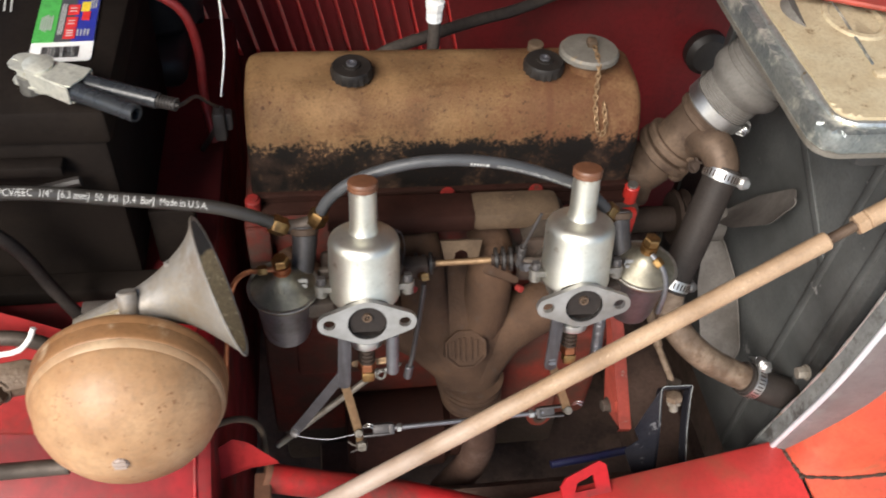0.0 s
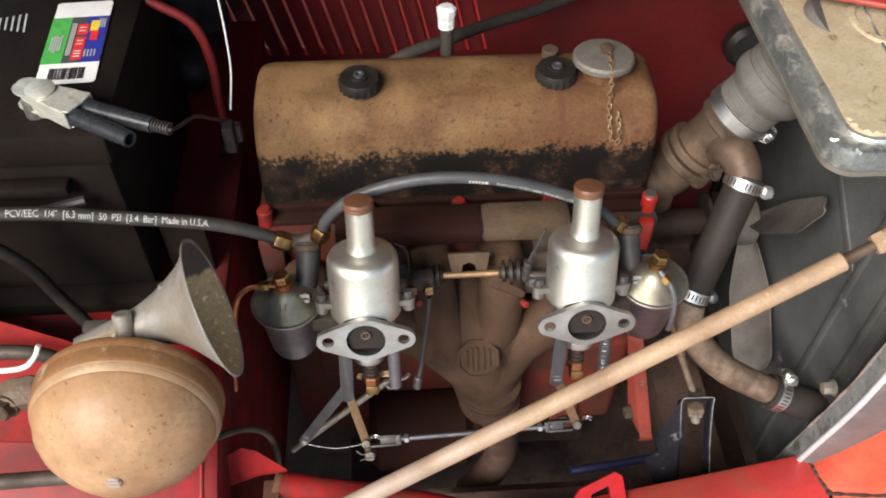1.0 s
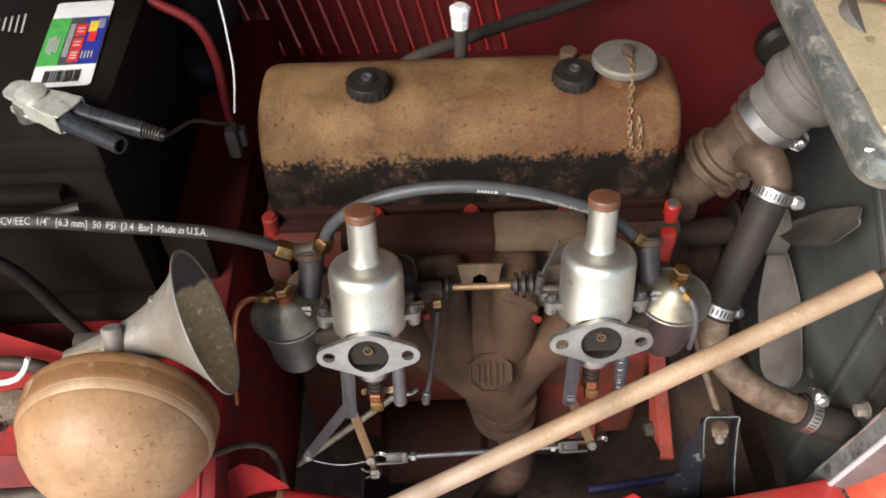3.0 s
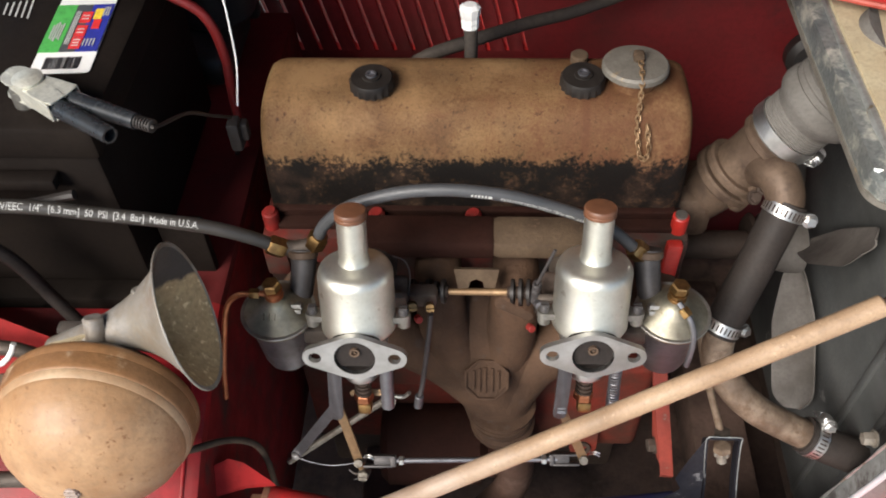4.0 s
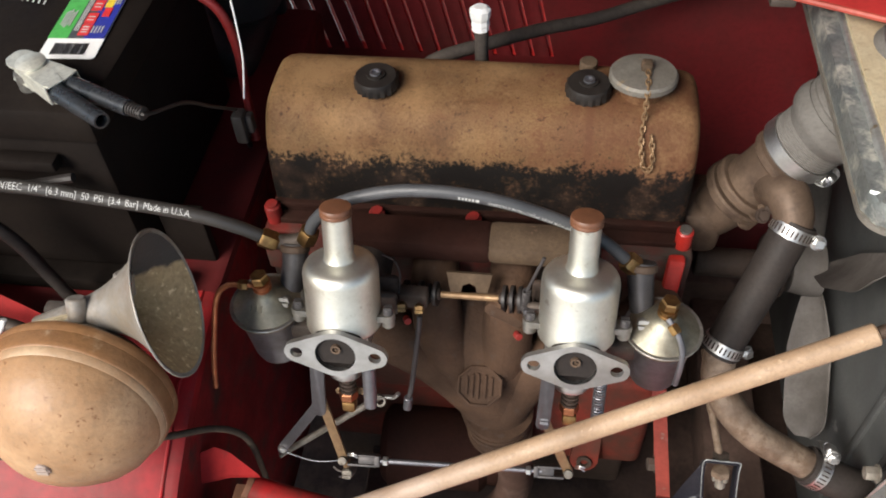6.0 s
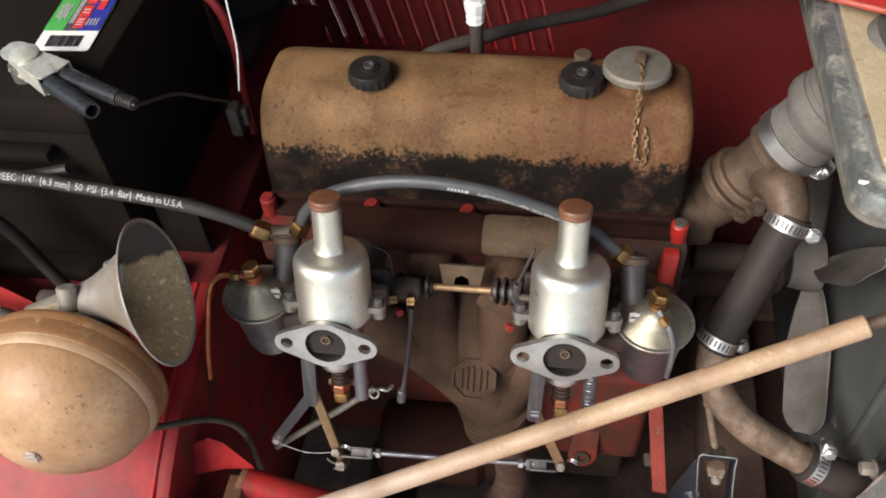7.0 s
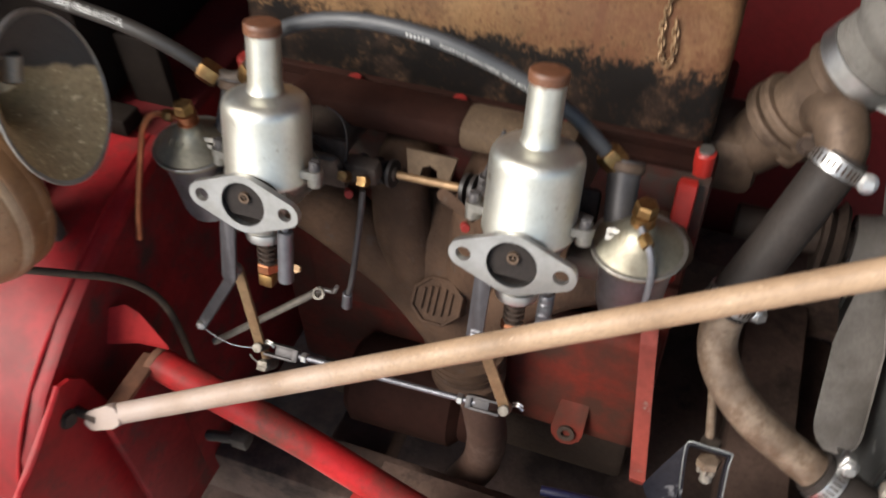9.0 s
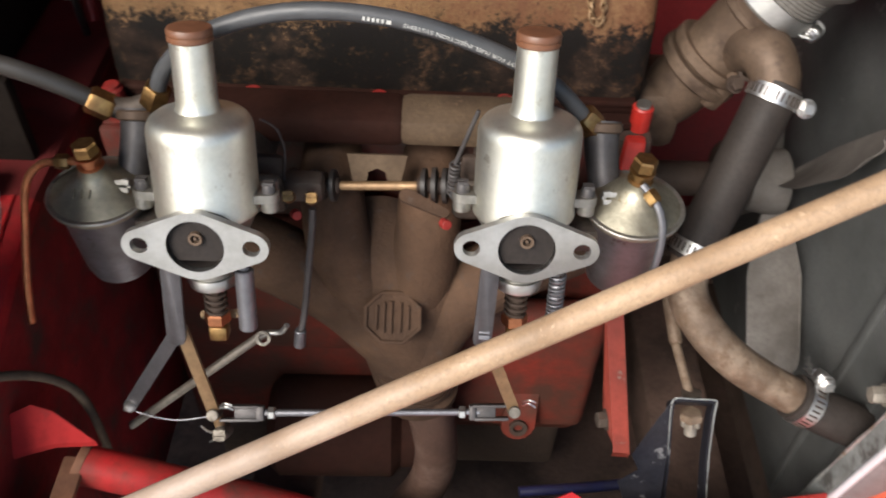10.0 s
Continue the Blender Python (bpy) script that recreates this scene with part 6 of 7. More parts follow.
stay()
bm = bmesh.new()
yz = Matrix(((0, 0, 1, -0.236), (1, 0, 0, 0), (0, 1, 0, 0), (0, 0, 0, 1)))
plate_with_holes(bm, [(-0.322, 0.686), (-0.402, 0.640), (-0.410, 0.42), (-0.318, 0.40), (-0.300, 0.50), (-0.286, 0.600), (-0.300, 0.668), (-0.310, 0.682)], [circle(-0.330, 0.652, 0.006, 14)], 0.004, yz)
tab = single("stay_bracket", bm, M_RED, "folded red painted bracket holding the stay rod", "bracket", smooth=0)
part("folded_edge", tube(bmesh.new(), [(-0.233, -0.321, 0.687), (-0.232, -0.345, 0.672), (-0.232, -0.375, 0.652), (-0.232, -0.403, 0.635), (-0.232, -0.411, 0.56), (-0.232, -0.411, 0.45)], 0.0032, 20, 8), M_RED, tab)
part("bolt", hexnut(bmesh.new(), (-0.231, -0.330, 0.652), (1, -0.1, 0.1), 0.0070, 0.004), M_OIL, tab)
bm = bmesh.new()
plate_with_holes(bm, [(-0.03, -0.02), (0.03, -0.02), (0.034, 0.004), (0.02, 0.02), (-0.02, 0.02), (-0.034, 0.004)], [[(-0.02, -0.010), (0.02, -0.010), (0.014, 0.008), (-0.014, 0.008)]], 0.004, Matrix.Translation((-0.385, -0.418, 0.545)) @ pose(0, 0, 0, 80, 0, 0))
catch = single("bonnet_catch", bm, M_RED, "red painted bonnet catch loop on the bulkhead side", "catch", smooth=0)
part("pin", rod(bmesh.new(), (-0.385, -0.407, 0.528), (-0.385, -0.424, 0.530), 0.006), M_RED, catch)
bm = bmesh.new()
rod(bm, (-0.312, -0.400, 0.575), (-0.309, -0.428, 0.590), 0.0075, seg=18, bevel=0.003)
single("bonnet_stop", bm, M_WHITE, "pale grey rubber bonnet stop on the bulkhead side", "rubber stop")
part_seam = tube(bmesh.new(), [(FWX - 0.016, y - 0.0005, z + 0.0005) for y, z in LEDGE[1:9]], 0.0018, 40, 8)
single("seam", part_seam, M_RED, "raised seam along the red bulkhead ledge", "trim", kind="structure")
bm = bmesh.new()
tube(bm, [(-0.206, -0.247, 0.634), (-0.15, -0.250, 0.616), (-0.074, -0.252, 0.588), (-0.018, -0.254, 0.560), (0.06, -0.256, 0.518), (0.16, -0.256, 0.462)], 0.0150, 40, 22)
bt = single("body_tube", bm, M_TUBE, "dirty red painted body tube sloping down to the front", "tube")
part("end_rim", rod(bmesh.new(), (-0.209, -0.246, 0.635), (-0.203, -0.247, 0.633), 0.0156, seg=22), M_PRIMER, bt, "bare rusty cut end")
bm = bmesh.new()
box(bm, (-0.209, -0.282, 0.540), (0.010, 0.074, 0.195), 0.003)
web = single("web_plate", bm, M_REDOLD, "dark red upright web plate with a bare brown top edge", "plate")
part("bare_edge", box(bmesh.new(), (-0.209, -0.281, 0.6395), (0.017, 0.072, 0.006), 0.002), M_PRIMER, web, "bare dusty brown top edge")
bm = bmesh.new()
lo = [bm.verts.new(v) for v in ((-0.2505, -0.233, 0.676), (-0.236, -0.227, 0.680), (-0.222, -0.228, 0.674), (-0.194, -0.238, 0.651), (-0.222, -0.243, 0.655), (-0.2505, -0.250, 0.650))]
hi = [bm.verts.new(v.co + Vector((0.001, -0.001, -0.004))) for v in lo]
bm.faces.new(lo)
bm.faces.new(hi[::-1])
for k in range(6):
    bm.faces.new((lo[k], hi[k], hi[(k + 1) % 6], lo[(k + 1) % 6]))
single("folded_tab", bm, M_REDMATT, "bent red painted tab folded off the bulkhead edge", "bracket", smooth=0)
bm = bmesh.new()
tube(bm, [(-0.290, -0.262, 0.745), (-0.255, -0.247, 0.736), (-0.231, -0.224, 0.712), (-0.214, -0.211, 0.682), (-0.209, -0.206, 0.64), (-0.213, -0.202, 0.55)], 0.0034, 30, 12)
single("bulkhead_cable", bm, M_CABLEDUST, "dusty brown cable looping over the bulkhead edge", "cable")
bm = bmesh.new()
rod(bm, (-0.21, -0.225, 0.468), (-0.18, -0.222, 0.474), 0.006)
box(bm, (-0.17, -0.221, 0.476), (0.02, 0.018, 0.018), 0.004)
single("pipe_union", bm, M_ALUB, "grey metal pipe union low beside the chassis", "union")

# linkage on the chassis: pale red plate, dark fork bracket with its rod
bm = bmesh.new()
across = Matrix(((-0.08, -0.12, 1, 0.2726), (1, 0, 0.08, 0), (0, 1, 0, 0), (0, 0, 0, 1)))
plate_with_holes(bm, [(-0.158, 0.524), (-0.152, 0.508), (-0.100, 0.478), (-0.090, 0.486), (-0.070, 0.600), (-0.028, 0.700), (-0.052, 0.705), (-0.095, 0.645)], [[(-0.132, 0.515), (-0.126, 0.512), (-0.122, 0.532), (-0.128, 0.536)]], 0.004, across)
strut = single("engine_plate", bm, M_PINK, "faded orange-red steel strap leaning beside the block", "plate", smooth=0)
bm = bmesh.new()
lip = [Vector((0.2726 - 0.08 * u - 0.12 * v, u, v)) for u, v in ((-0.052, 0.705), (-0.095, 0.645), (-0.158, 0.524), (-0.153, 0.509))]
rows = [[bm.verts.new(p + Vector((dx, dy, 0))) for p in lip] for dx, dy in ((-0.006, 0.0), (0.009, -0.001))]
for k in range(3):
    bm.faces.new((rows[0][k], rows[0][k + 1], rows[1][k + 1], rows[1][k]))
bmesh.ops.solidify(bm, geom=bm.faces[:], thickness=0.003)
part("folded_edge", bm, M_PINK, strut, smooth=0)
part("bolt", hexnut(bmesh.new(), (0.2205, -0.106, 0.497), (-1, -0.1, 0), 0.0085, 0.009), M_ALUB, strut)


WEB = [(0.247, -0.161, 0.614), (0.253, -0.183, 0.551), (0.257, -0.206, 0.476), (0.227, -0.203, 0.492), (0.212, -0.191, 0.531), (0.229, -0.186, 0.544), (0.221, -0.181, 0.56), (0.232, -0.172, 0.584)]


def fork():
    t = thing("steering_fork", (0.27, -0.15, 0.35), "dark blue-black fork bracket with a bolted rod", "bracket")
    # bent strap: two legs and a narrow top in one ribbon
    ribbon, _ = curve_points([(0.264, -0.203, 0.45), (0.2555, -0.182, 0.54), (0.2485, -0.166, 0.600), (0.248, -0.1605, 0.6155), (0.2505, -0.160, 0.6185), (0.267, -0.160, 0.618), (0.283, -0.160, 0.6175), (0.2862, -0.1605, 0.6145), (0.2862, -0.166, 0.600), (0.292, -0.182, 0.545), (0.303, -0.203, 0.475)], 180)
    bm = bmesh.new()
    rows = [[bm.verts.new(p + Vector((0, 0.008, -0.016)) * k) for p in ribbon] for k in (0, 1)]
    for i in range(180):
        bm.faces.new((rows[0][i], rows[0][i + 1], rows[1][i + 1], rows[1][i]))
    bmesh.ops.recalc_face_normals(bm, faces=bm.faces)
    bmesh.ops.solidify(bm, geom=bm.faces[:], thickness=0.0028)
    part("strap", bm, M_BLUE, t, "bent blue-black strap with worn pale edges")
    part("worn_edge", tube(bmesh.new(), [p + Vector((0, -0.0005, 0.0008)) for p in ribbon[58::3]], 0.0007, 130, 6), M_GALV, t)
    bm = bmesh.new()
    lo, hi = [], []
    for x, y, z in WEB:
        lo.append(bm.verts.new((x, y, z)))
        hi.append(bm.verts.new((x + 0.001, y + 0.002, z - 0.004)))
    n = len(lo)
    bm.faces.new(lo)
    bm.faces.new(hi[::-1])
    for i in range(n):
        bm.faces.new((lo[i], hi[i], hi[(i + 1) % n], lo[(i + 1) % n]))
    part("web", bm, M_BLUE, t, smooth=0)
    part("rod", rod(bmesh.new(), (0.2600, -0.094, 0.6185), (0.2668, -0.148, 0.608), 0.0042), M_PIPE, t)
    part("collar", rod(bmesh.new(), (0.2555, -0.040, 0.650), (0.2612, -0.100, 0.6165), 0.0085, 0.0058), M_PIPE, t)
    part("upper_nut", hexnut(bmesh.new(), (0.2672, -0.149, 0.6125), (0.14, -0.4, -0.9), 0.0095, 0.007, False), M_ALUB, t)
    n = part("lower_nut", hexnut(bmesh.new(), (0.270, -0.157, 0.594), (0.1, -0.35, -0.93), 0.0105, 0.008, False), M_PIPE, t)
    bm = bmesh.new()
    mm = frame_to((0.2708, -0.1600, 0.586), (0.1, -0.35, -0.93))
    for k in range(6):
        box(bm, (0, 0, 0), (0.0045, 0.0042, 0.0058), 0.0008, mm @ pose(0, 0, 0, 0, 0, 60 * k) @ pose(0.0066, 0, 0.0025), 1)
    part("castellation", bm, M_CASTLE, n, "pale worn castle nut")
    part("rod_end", rod(bmesh.new(), (0.2712, -0.161, 0.583), (0.2725, -0.166, 0.572), 0.0055), M_CASTLE, n)
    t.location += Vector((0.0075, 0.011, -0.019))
    return t


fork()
bm = bmesh.new()
plate_with_holes(bm, [(-0.030, -0.02), (0.030, -0.02), (0.030, 0.012), (0.022, 0.018), (-0.022, 0.006), (-0.030, -0.002)], [[(-0.014, -0.012), (0.012, -0.012), (0.012, 0.004), (-0.010, -0.002)]], 0.004, Matrix.Translation((0.150, -0.230, 0.540)) @ pose(0, 0, 0, 35, 0, 8))
single("catch_loop", bm, M_RED, "small red painted steel catch loop on the valance", "catch", smooth=0)
bm = bmesh.new()
rod(bm, (-0.12, -0.055, 0.39), (0.02, -0.052, 0.39), 0.055, seg=28, bevel=0.01)
st = single("starter_motor", bm, M_STARTER, "oily dark starter motor beside the sump", "starter motor")
part("end_cap", rod(bmesh.new(), (0.02, -0.052, 0.39), (0.045, -0.052, 0.39), 0.045, seg=28), M_STARTER, st)
bm = bmesh.new()
tube(bm, [(0.137, -0.166, 0.461), (0.165, -0.163, 0.461), (0.20, -0.157, 0.456), (0.245, -0.148, 0.45)], 0.0052, 20, 12)
single("blue_cable", bm, M_BLUECAB, "dark blue sleeved cable low in the bay", "cable")


# ---- horn ----
def horn():
    t = thing("horn", (-0.30, -0.24, 0.73), "tan rusted dome horn with a silver trumpet on the bulkhead ledge", "horn")
    ax = Vector((0.039, -0.992, 0.122)).normalized()
    c = Vector((-0.2982, -0.2652, 0.8386))
    apex = c + ax * 0.0760
    prof = [(0.060, -0.012), (0.070, -0.009), (0.0755, -0.004), (0.0771, 0.003), (0.0771, 0.014), (0.0765, 0.0175), (0.0752, 0.0192), (0.0740, 0.0206), (0.0737, 0.0225), (0.0731, 0.0250), (0.0715, 0.029), (0.0678, 0.040), (0.0601, 0.0507), (0.0493, 0.060), (0.0362, 0.0687), (0.0208, 0.0742), (0.0090, 0.0759), (0.0, 0.0760)]
    dome = part("dome", lathe(bmesh.new(), [(0.060, 0.0190), (0.0730, 0.0245)] + prof[9:], frame_to(c, ax), 64), M_HORN, t, "tan rusted domed cover", smooth=60)
    part("worn_ridge", lathe(bmesh.new(), [(0.060, 0.0188), (0.0757, 0.0187), (0.0755, 0.0202), (0.0748, 0.0222), (0.0738, 0.0243), (0.0728, 0.0256), (0.060, 0.0230)], frame_to(c, ax), 64), M_RIDGE, dome, "cream ridge round the dome", smooth=60)
    part("band", lathe(bmesh.new(), prof[:6] + [(0.0758, 0.0186), (0.060, 0.0188)], frame_to(c, ax), 64), M_HORNR, t, "orange rusted band behind the dome", smooth=60)
    part("dome_screw", slotted(bmesh.new(), apex + ax * 0.0002, ax, 0.0060, 0.0025), M_ROD, dome)
    m = frame_to(c, ax)
    part("rim", lathe(bmesh.new(), [(0.0772, 0.003), (0.0779, 0.000), (0.0779, -0.004), (0.0760, -0.007), (0.070, -0.008)], m, 64), M_HORNR, t)
    part("back_plate", lathe(bmesh.new(), [(0.0, -0.040), (0.040, -0.036), (0.064, -0.018), (0.069, -0.010)], m, 48), M_HORNB, t)
    # trumpet
    mouth, mn = Vector((-0.2225, -0.2145, 0.9005)), Vector((0.95, 0.24, 0.21)).normalized()
    start = Vector((-0.335, -0.232, 0.872))
    path, _ = curve_points([start, (-0.293, -0.224, 0.886), (-0.250, -0.217, 0.899), mouth], 18)
    bm = bmesh.new()
    rows = []
    for side in (0, 1):
        for i in (range(19) if side == 0 else range(18, 3, -1)):
            f = i / 18
            r = 0.0125 + 0.006 * f + 0.042 * f**4.2 - (0.0020 if side else 0)
            d = (path[min(i + 1, 18)] - path[max(i - 1, 0)]).normalized().lerp(mn, f**2).normalized()
            u = d.cross((0, 0, 1)).normalized()
            v = d.cross(u)
            rows.append([bm.verts.new(path[i] + r * (math.cos(a) * u + math.sin(a) * v)) for a in (2 * math.pi * k / 40 for k in range(40))])
    for a, b in zip(rows, rows[1:]):
        for i in range(40):
            j = (i + 1) % 40
            bm.faces.new((a[i], a[j], b[j], b[i]))
    bm.faces.new(rows[0][::-1])
    bm.faces.new(rows[-1])
    tr = part("trumpet", bm, M_HORNB, t, "silver grey flared trumpet", smooth=60)
    bm = bmesh.new()
    inner = []
    for i in range(18, 5, -1):
        f = i / 18
        r = 0.0125 + 0.006 * f + 0.042 * f**4.2 - 0.0028
        d = (path[min(i + 1, 18)] - path[max(i - 1, 0)]).normalized().lerp(mn, f**2).normalized()
        u = d.cross((0, 0, 1)).normalized()
        v = d.cross(u)
        inner.append([bm.verts.new(path[i] + r * (math.cos(a) * u + math.sin(a) * v)) for a in (2 * math.pi * k / 40 for k in range(40))])
    for a, b in zip(inner, inner[1:]):
        for i in range(40):
            j = (i + 1) % 40
            bm.faces.new((a[i], a[j], b[j], b[i]))
    bm.faces.new(inner[-1])
    part("trumpet_lining", bm, M_HORNIN, tr, "dusty tan inside of the trumpet", smooth=60)
    part("rolled_lip", tube(bmesh.new(), [mouth + 0.0605 * (math.cos(a) * mn.cross((0, 0, 1)).normalized() + math.sin(a) * mn.cross(mn.cross((0, 0, 1)).normalized())) for a in (2 * math.pi * k / 32 for k in range(33))], 0.0010, 64, 6), M_HORNB, tr)
    for p, d in (((-0.256, -0.212, 0.914), (0.0, 0.45, 0.85)), ((-0.292, -0.232, 0.903), (-0.05, 0.5, 0.85))):
        part("stud", rod(bmesh.new(), Vector(p) - Vector(d).normalized() * 0.008, Vector(p) + Vector(d).normalized() * 0.012, 0.0078), M_HORNB, t)
    bm = bmesh.new()
    flat_bar(bm, (-0.325, -0.236, 0.880), (-0.264, -0.217, 0.899), 0.014, 0.009, (0, 0.3, 1))
    part("web", bm, M_TANKTOP, t)
    bm = bmesh.new()
    box(bm, (-0.392, -0.250, 0.838), (0.035, 0.028, 0.024), 0.008, pose(0, 0, 0, 20, 0, 10))
    part("mounting_lug", bm, M_PIPE, t)
    part("lug_bolt", hexnut(bmesh.new(), (-0.402, -0.262, 0.838), (-0.3, -0.9, 0.3), 0.009, 0.01), M_THERM, t)
    bm = bmesh.new()
    box(bm, (-0.31, -0.215, 0.81), (0.05, 0.012, 0.15), 0.003)
    part("bracket", bm, M_DUST, t)
    return t



horn()


# ---- battery corner ----
def battery():
    x0, x1, y0, y1, z0, z1 = -0.60, -0.312, -0.092, 0.20, 0.772, 0.986
    cx, cy = (x0 + x1) / 2, (y0 + y1) / 2
    t = thing("battery", (cx, cy, z0), "black car battery with a colourful top label", "battery")
    bm = bmesh.new()
    box(bm, (cx, cy, (z0 + z1 - 0.035) / 2), (x1 - x0 - 0.012, y1 - y0 - 0.012, z1 - z0 - 0.035), 0.006)
    part("case", bm, M_BATT, t)
    bm = bmesh.new()
    box(bm, (cx, cy, z1 - 0.018), (x1 - x0, y1 - y0, 0.036), 0.006)
    part("cover", bm, M_BATT, t)
    bm = bmesh.new()
    box(bm, (cx - 0.05, y0 - 0.004, z1 - 0.055), (0.30, 0.016, 0.012), 0.003)
    part("front_rib", bm, M_BATT, t)
    bm = bmesh.new()
    tube(bm, [(-0.52, y0 - 0.006, z1 - 0.065), (-0.46, y0 - 0.012, z1 - 0.078), (-0.40, y0 - 0.012, z1 - 0.078), (-0.345, y0 - 0.008, z1 - 0.068)], 0.0045, 20, 8)
    part("carry_strap", bm, M_BLACK, t)
    part("terminal", lathe(bmesh.new(), [(0.0095, z1 - 0.002), (0.0088, z1 + 0.016), (0.0, z1 + 0.017)], pose(-0.374, -0.060, 0), 20), M_ALUD, t)
    # label: white sheet with printed fields
    m = Matrix.Translation((-0.3590, -0.023, z1 + 0.0012)) @ pose(0, 0, 0, 0, 0, 3)
    lab = part("label", prism(bmesh.new(), hull2([(-0.0225, 0.005, 0.004), (0.0225, 0.005, 0.004), (-0.0225, 0.125, 0.004), (0.0225, 0.125, 0.004)]), 0.0006, m), M_WHITE, t, "white printed label with green, red and blue fields", smooth=0)

    def field(name, x, y, w, h, material, z=0.0012, rot=0):
        part(name, box(bmesh.new(), (0, 0, 0), (w, h, 0.0005), 0.0, m @ pose(x, y, z, 0, 0, rot)), material, lab, smooth=0)

    field("green_field", -0.0172, 0.066, 0.0185, 0.072, M_GREEN)
    field("grey_field", -0.0005, 0.066, 0.0145, 0.072, M_GREYPRINT)
    field("blue_field", 0.0165, 0.066, 0.0195, 0.072, M_BLUEPRINT)
    for y in (0.042, 0.060, 0.081):
        field("red_panel", 0.0048, y, 0.0100, 0.0165, M_REDPRINT, 0.0018)
    field("yellow_mark", 0.0150, 0.086, 0.0075, 0.016, M_YELLOW, 0.0018)
    field("red_mark", 0.0165, 0.070, 0.0070, 0.014, M_REDPRINT, 0.0018)
    random.seed(5)
    bm = bmesh.new()
    x = -0.0165
    while x < 0.0150:
        w = random.choice((0.0005, 0.0008, 0.0012))
        box(bm, (0, 0, 0), (w, 0.0165, 0.0004), 0.0, m @ pose(x + w / 2, 0.0145, 0.0010))
        x += w + random.choice((0.0005, 0.0007, 0.0011))
    part("line_code", bm, M_BLACK, lab, "black printed line code", smooth=0)
    small = [(0.0011, 0.020 + 0.004 * (k % 3), -0.0215 + 0.0022 * k, 0.060, 0.0018) for k in range(5)]
    small += [(0.0009, 0.05, -0.0055 + 0.0016 * k, 0.066, 0.0018) for k in range(3)]
    small += [(0.0011, 0.010, 0.0115 + 0.003 * k, 0.043, 0.0018) for k in range(4)]
    small += [(0.006, 0.0011, 0.0048, y, 0.0024) for y in (0.038, 0.042, 0.046, 0.057, 0.062, 0.078, 0.083)]
    small += [(0.0010, 0.014, 0.0195 + 0.0022 * k, 0.090, 0.0018) for k in range(3)]
    for wide, tall, x, y, z in small:
        part("print_line", box(bmesh.new(), (0, 0, 0), (wide, tall, 0.0004), 0.0, m @ pose(x, y, z)), M_INK, lab, "pale line of small print", smooth=0)
    for k in range(5):
        line = box(bmesh.new(), (0, 0, 0), (0.0016, 0.030 - 0.003 * k, 0.0006), 0.0, Matrix.Translation((-0.418 - 0.006 * k, 0.075, z1 + 0.0005)) @ pose(0, 0, 0, 0, 0, 8))
        part("moulded_line", line, M_INK, t, "pale line of small print", smooth=0)
    return t


battery()


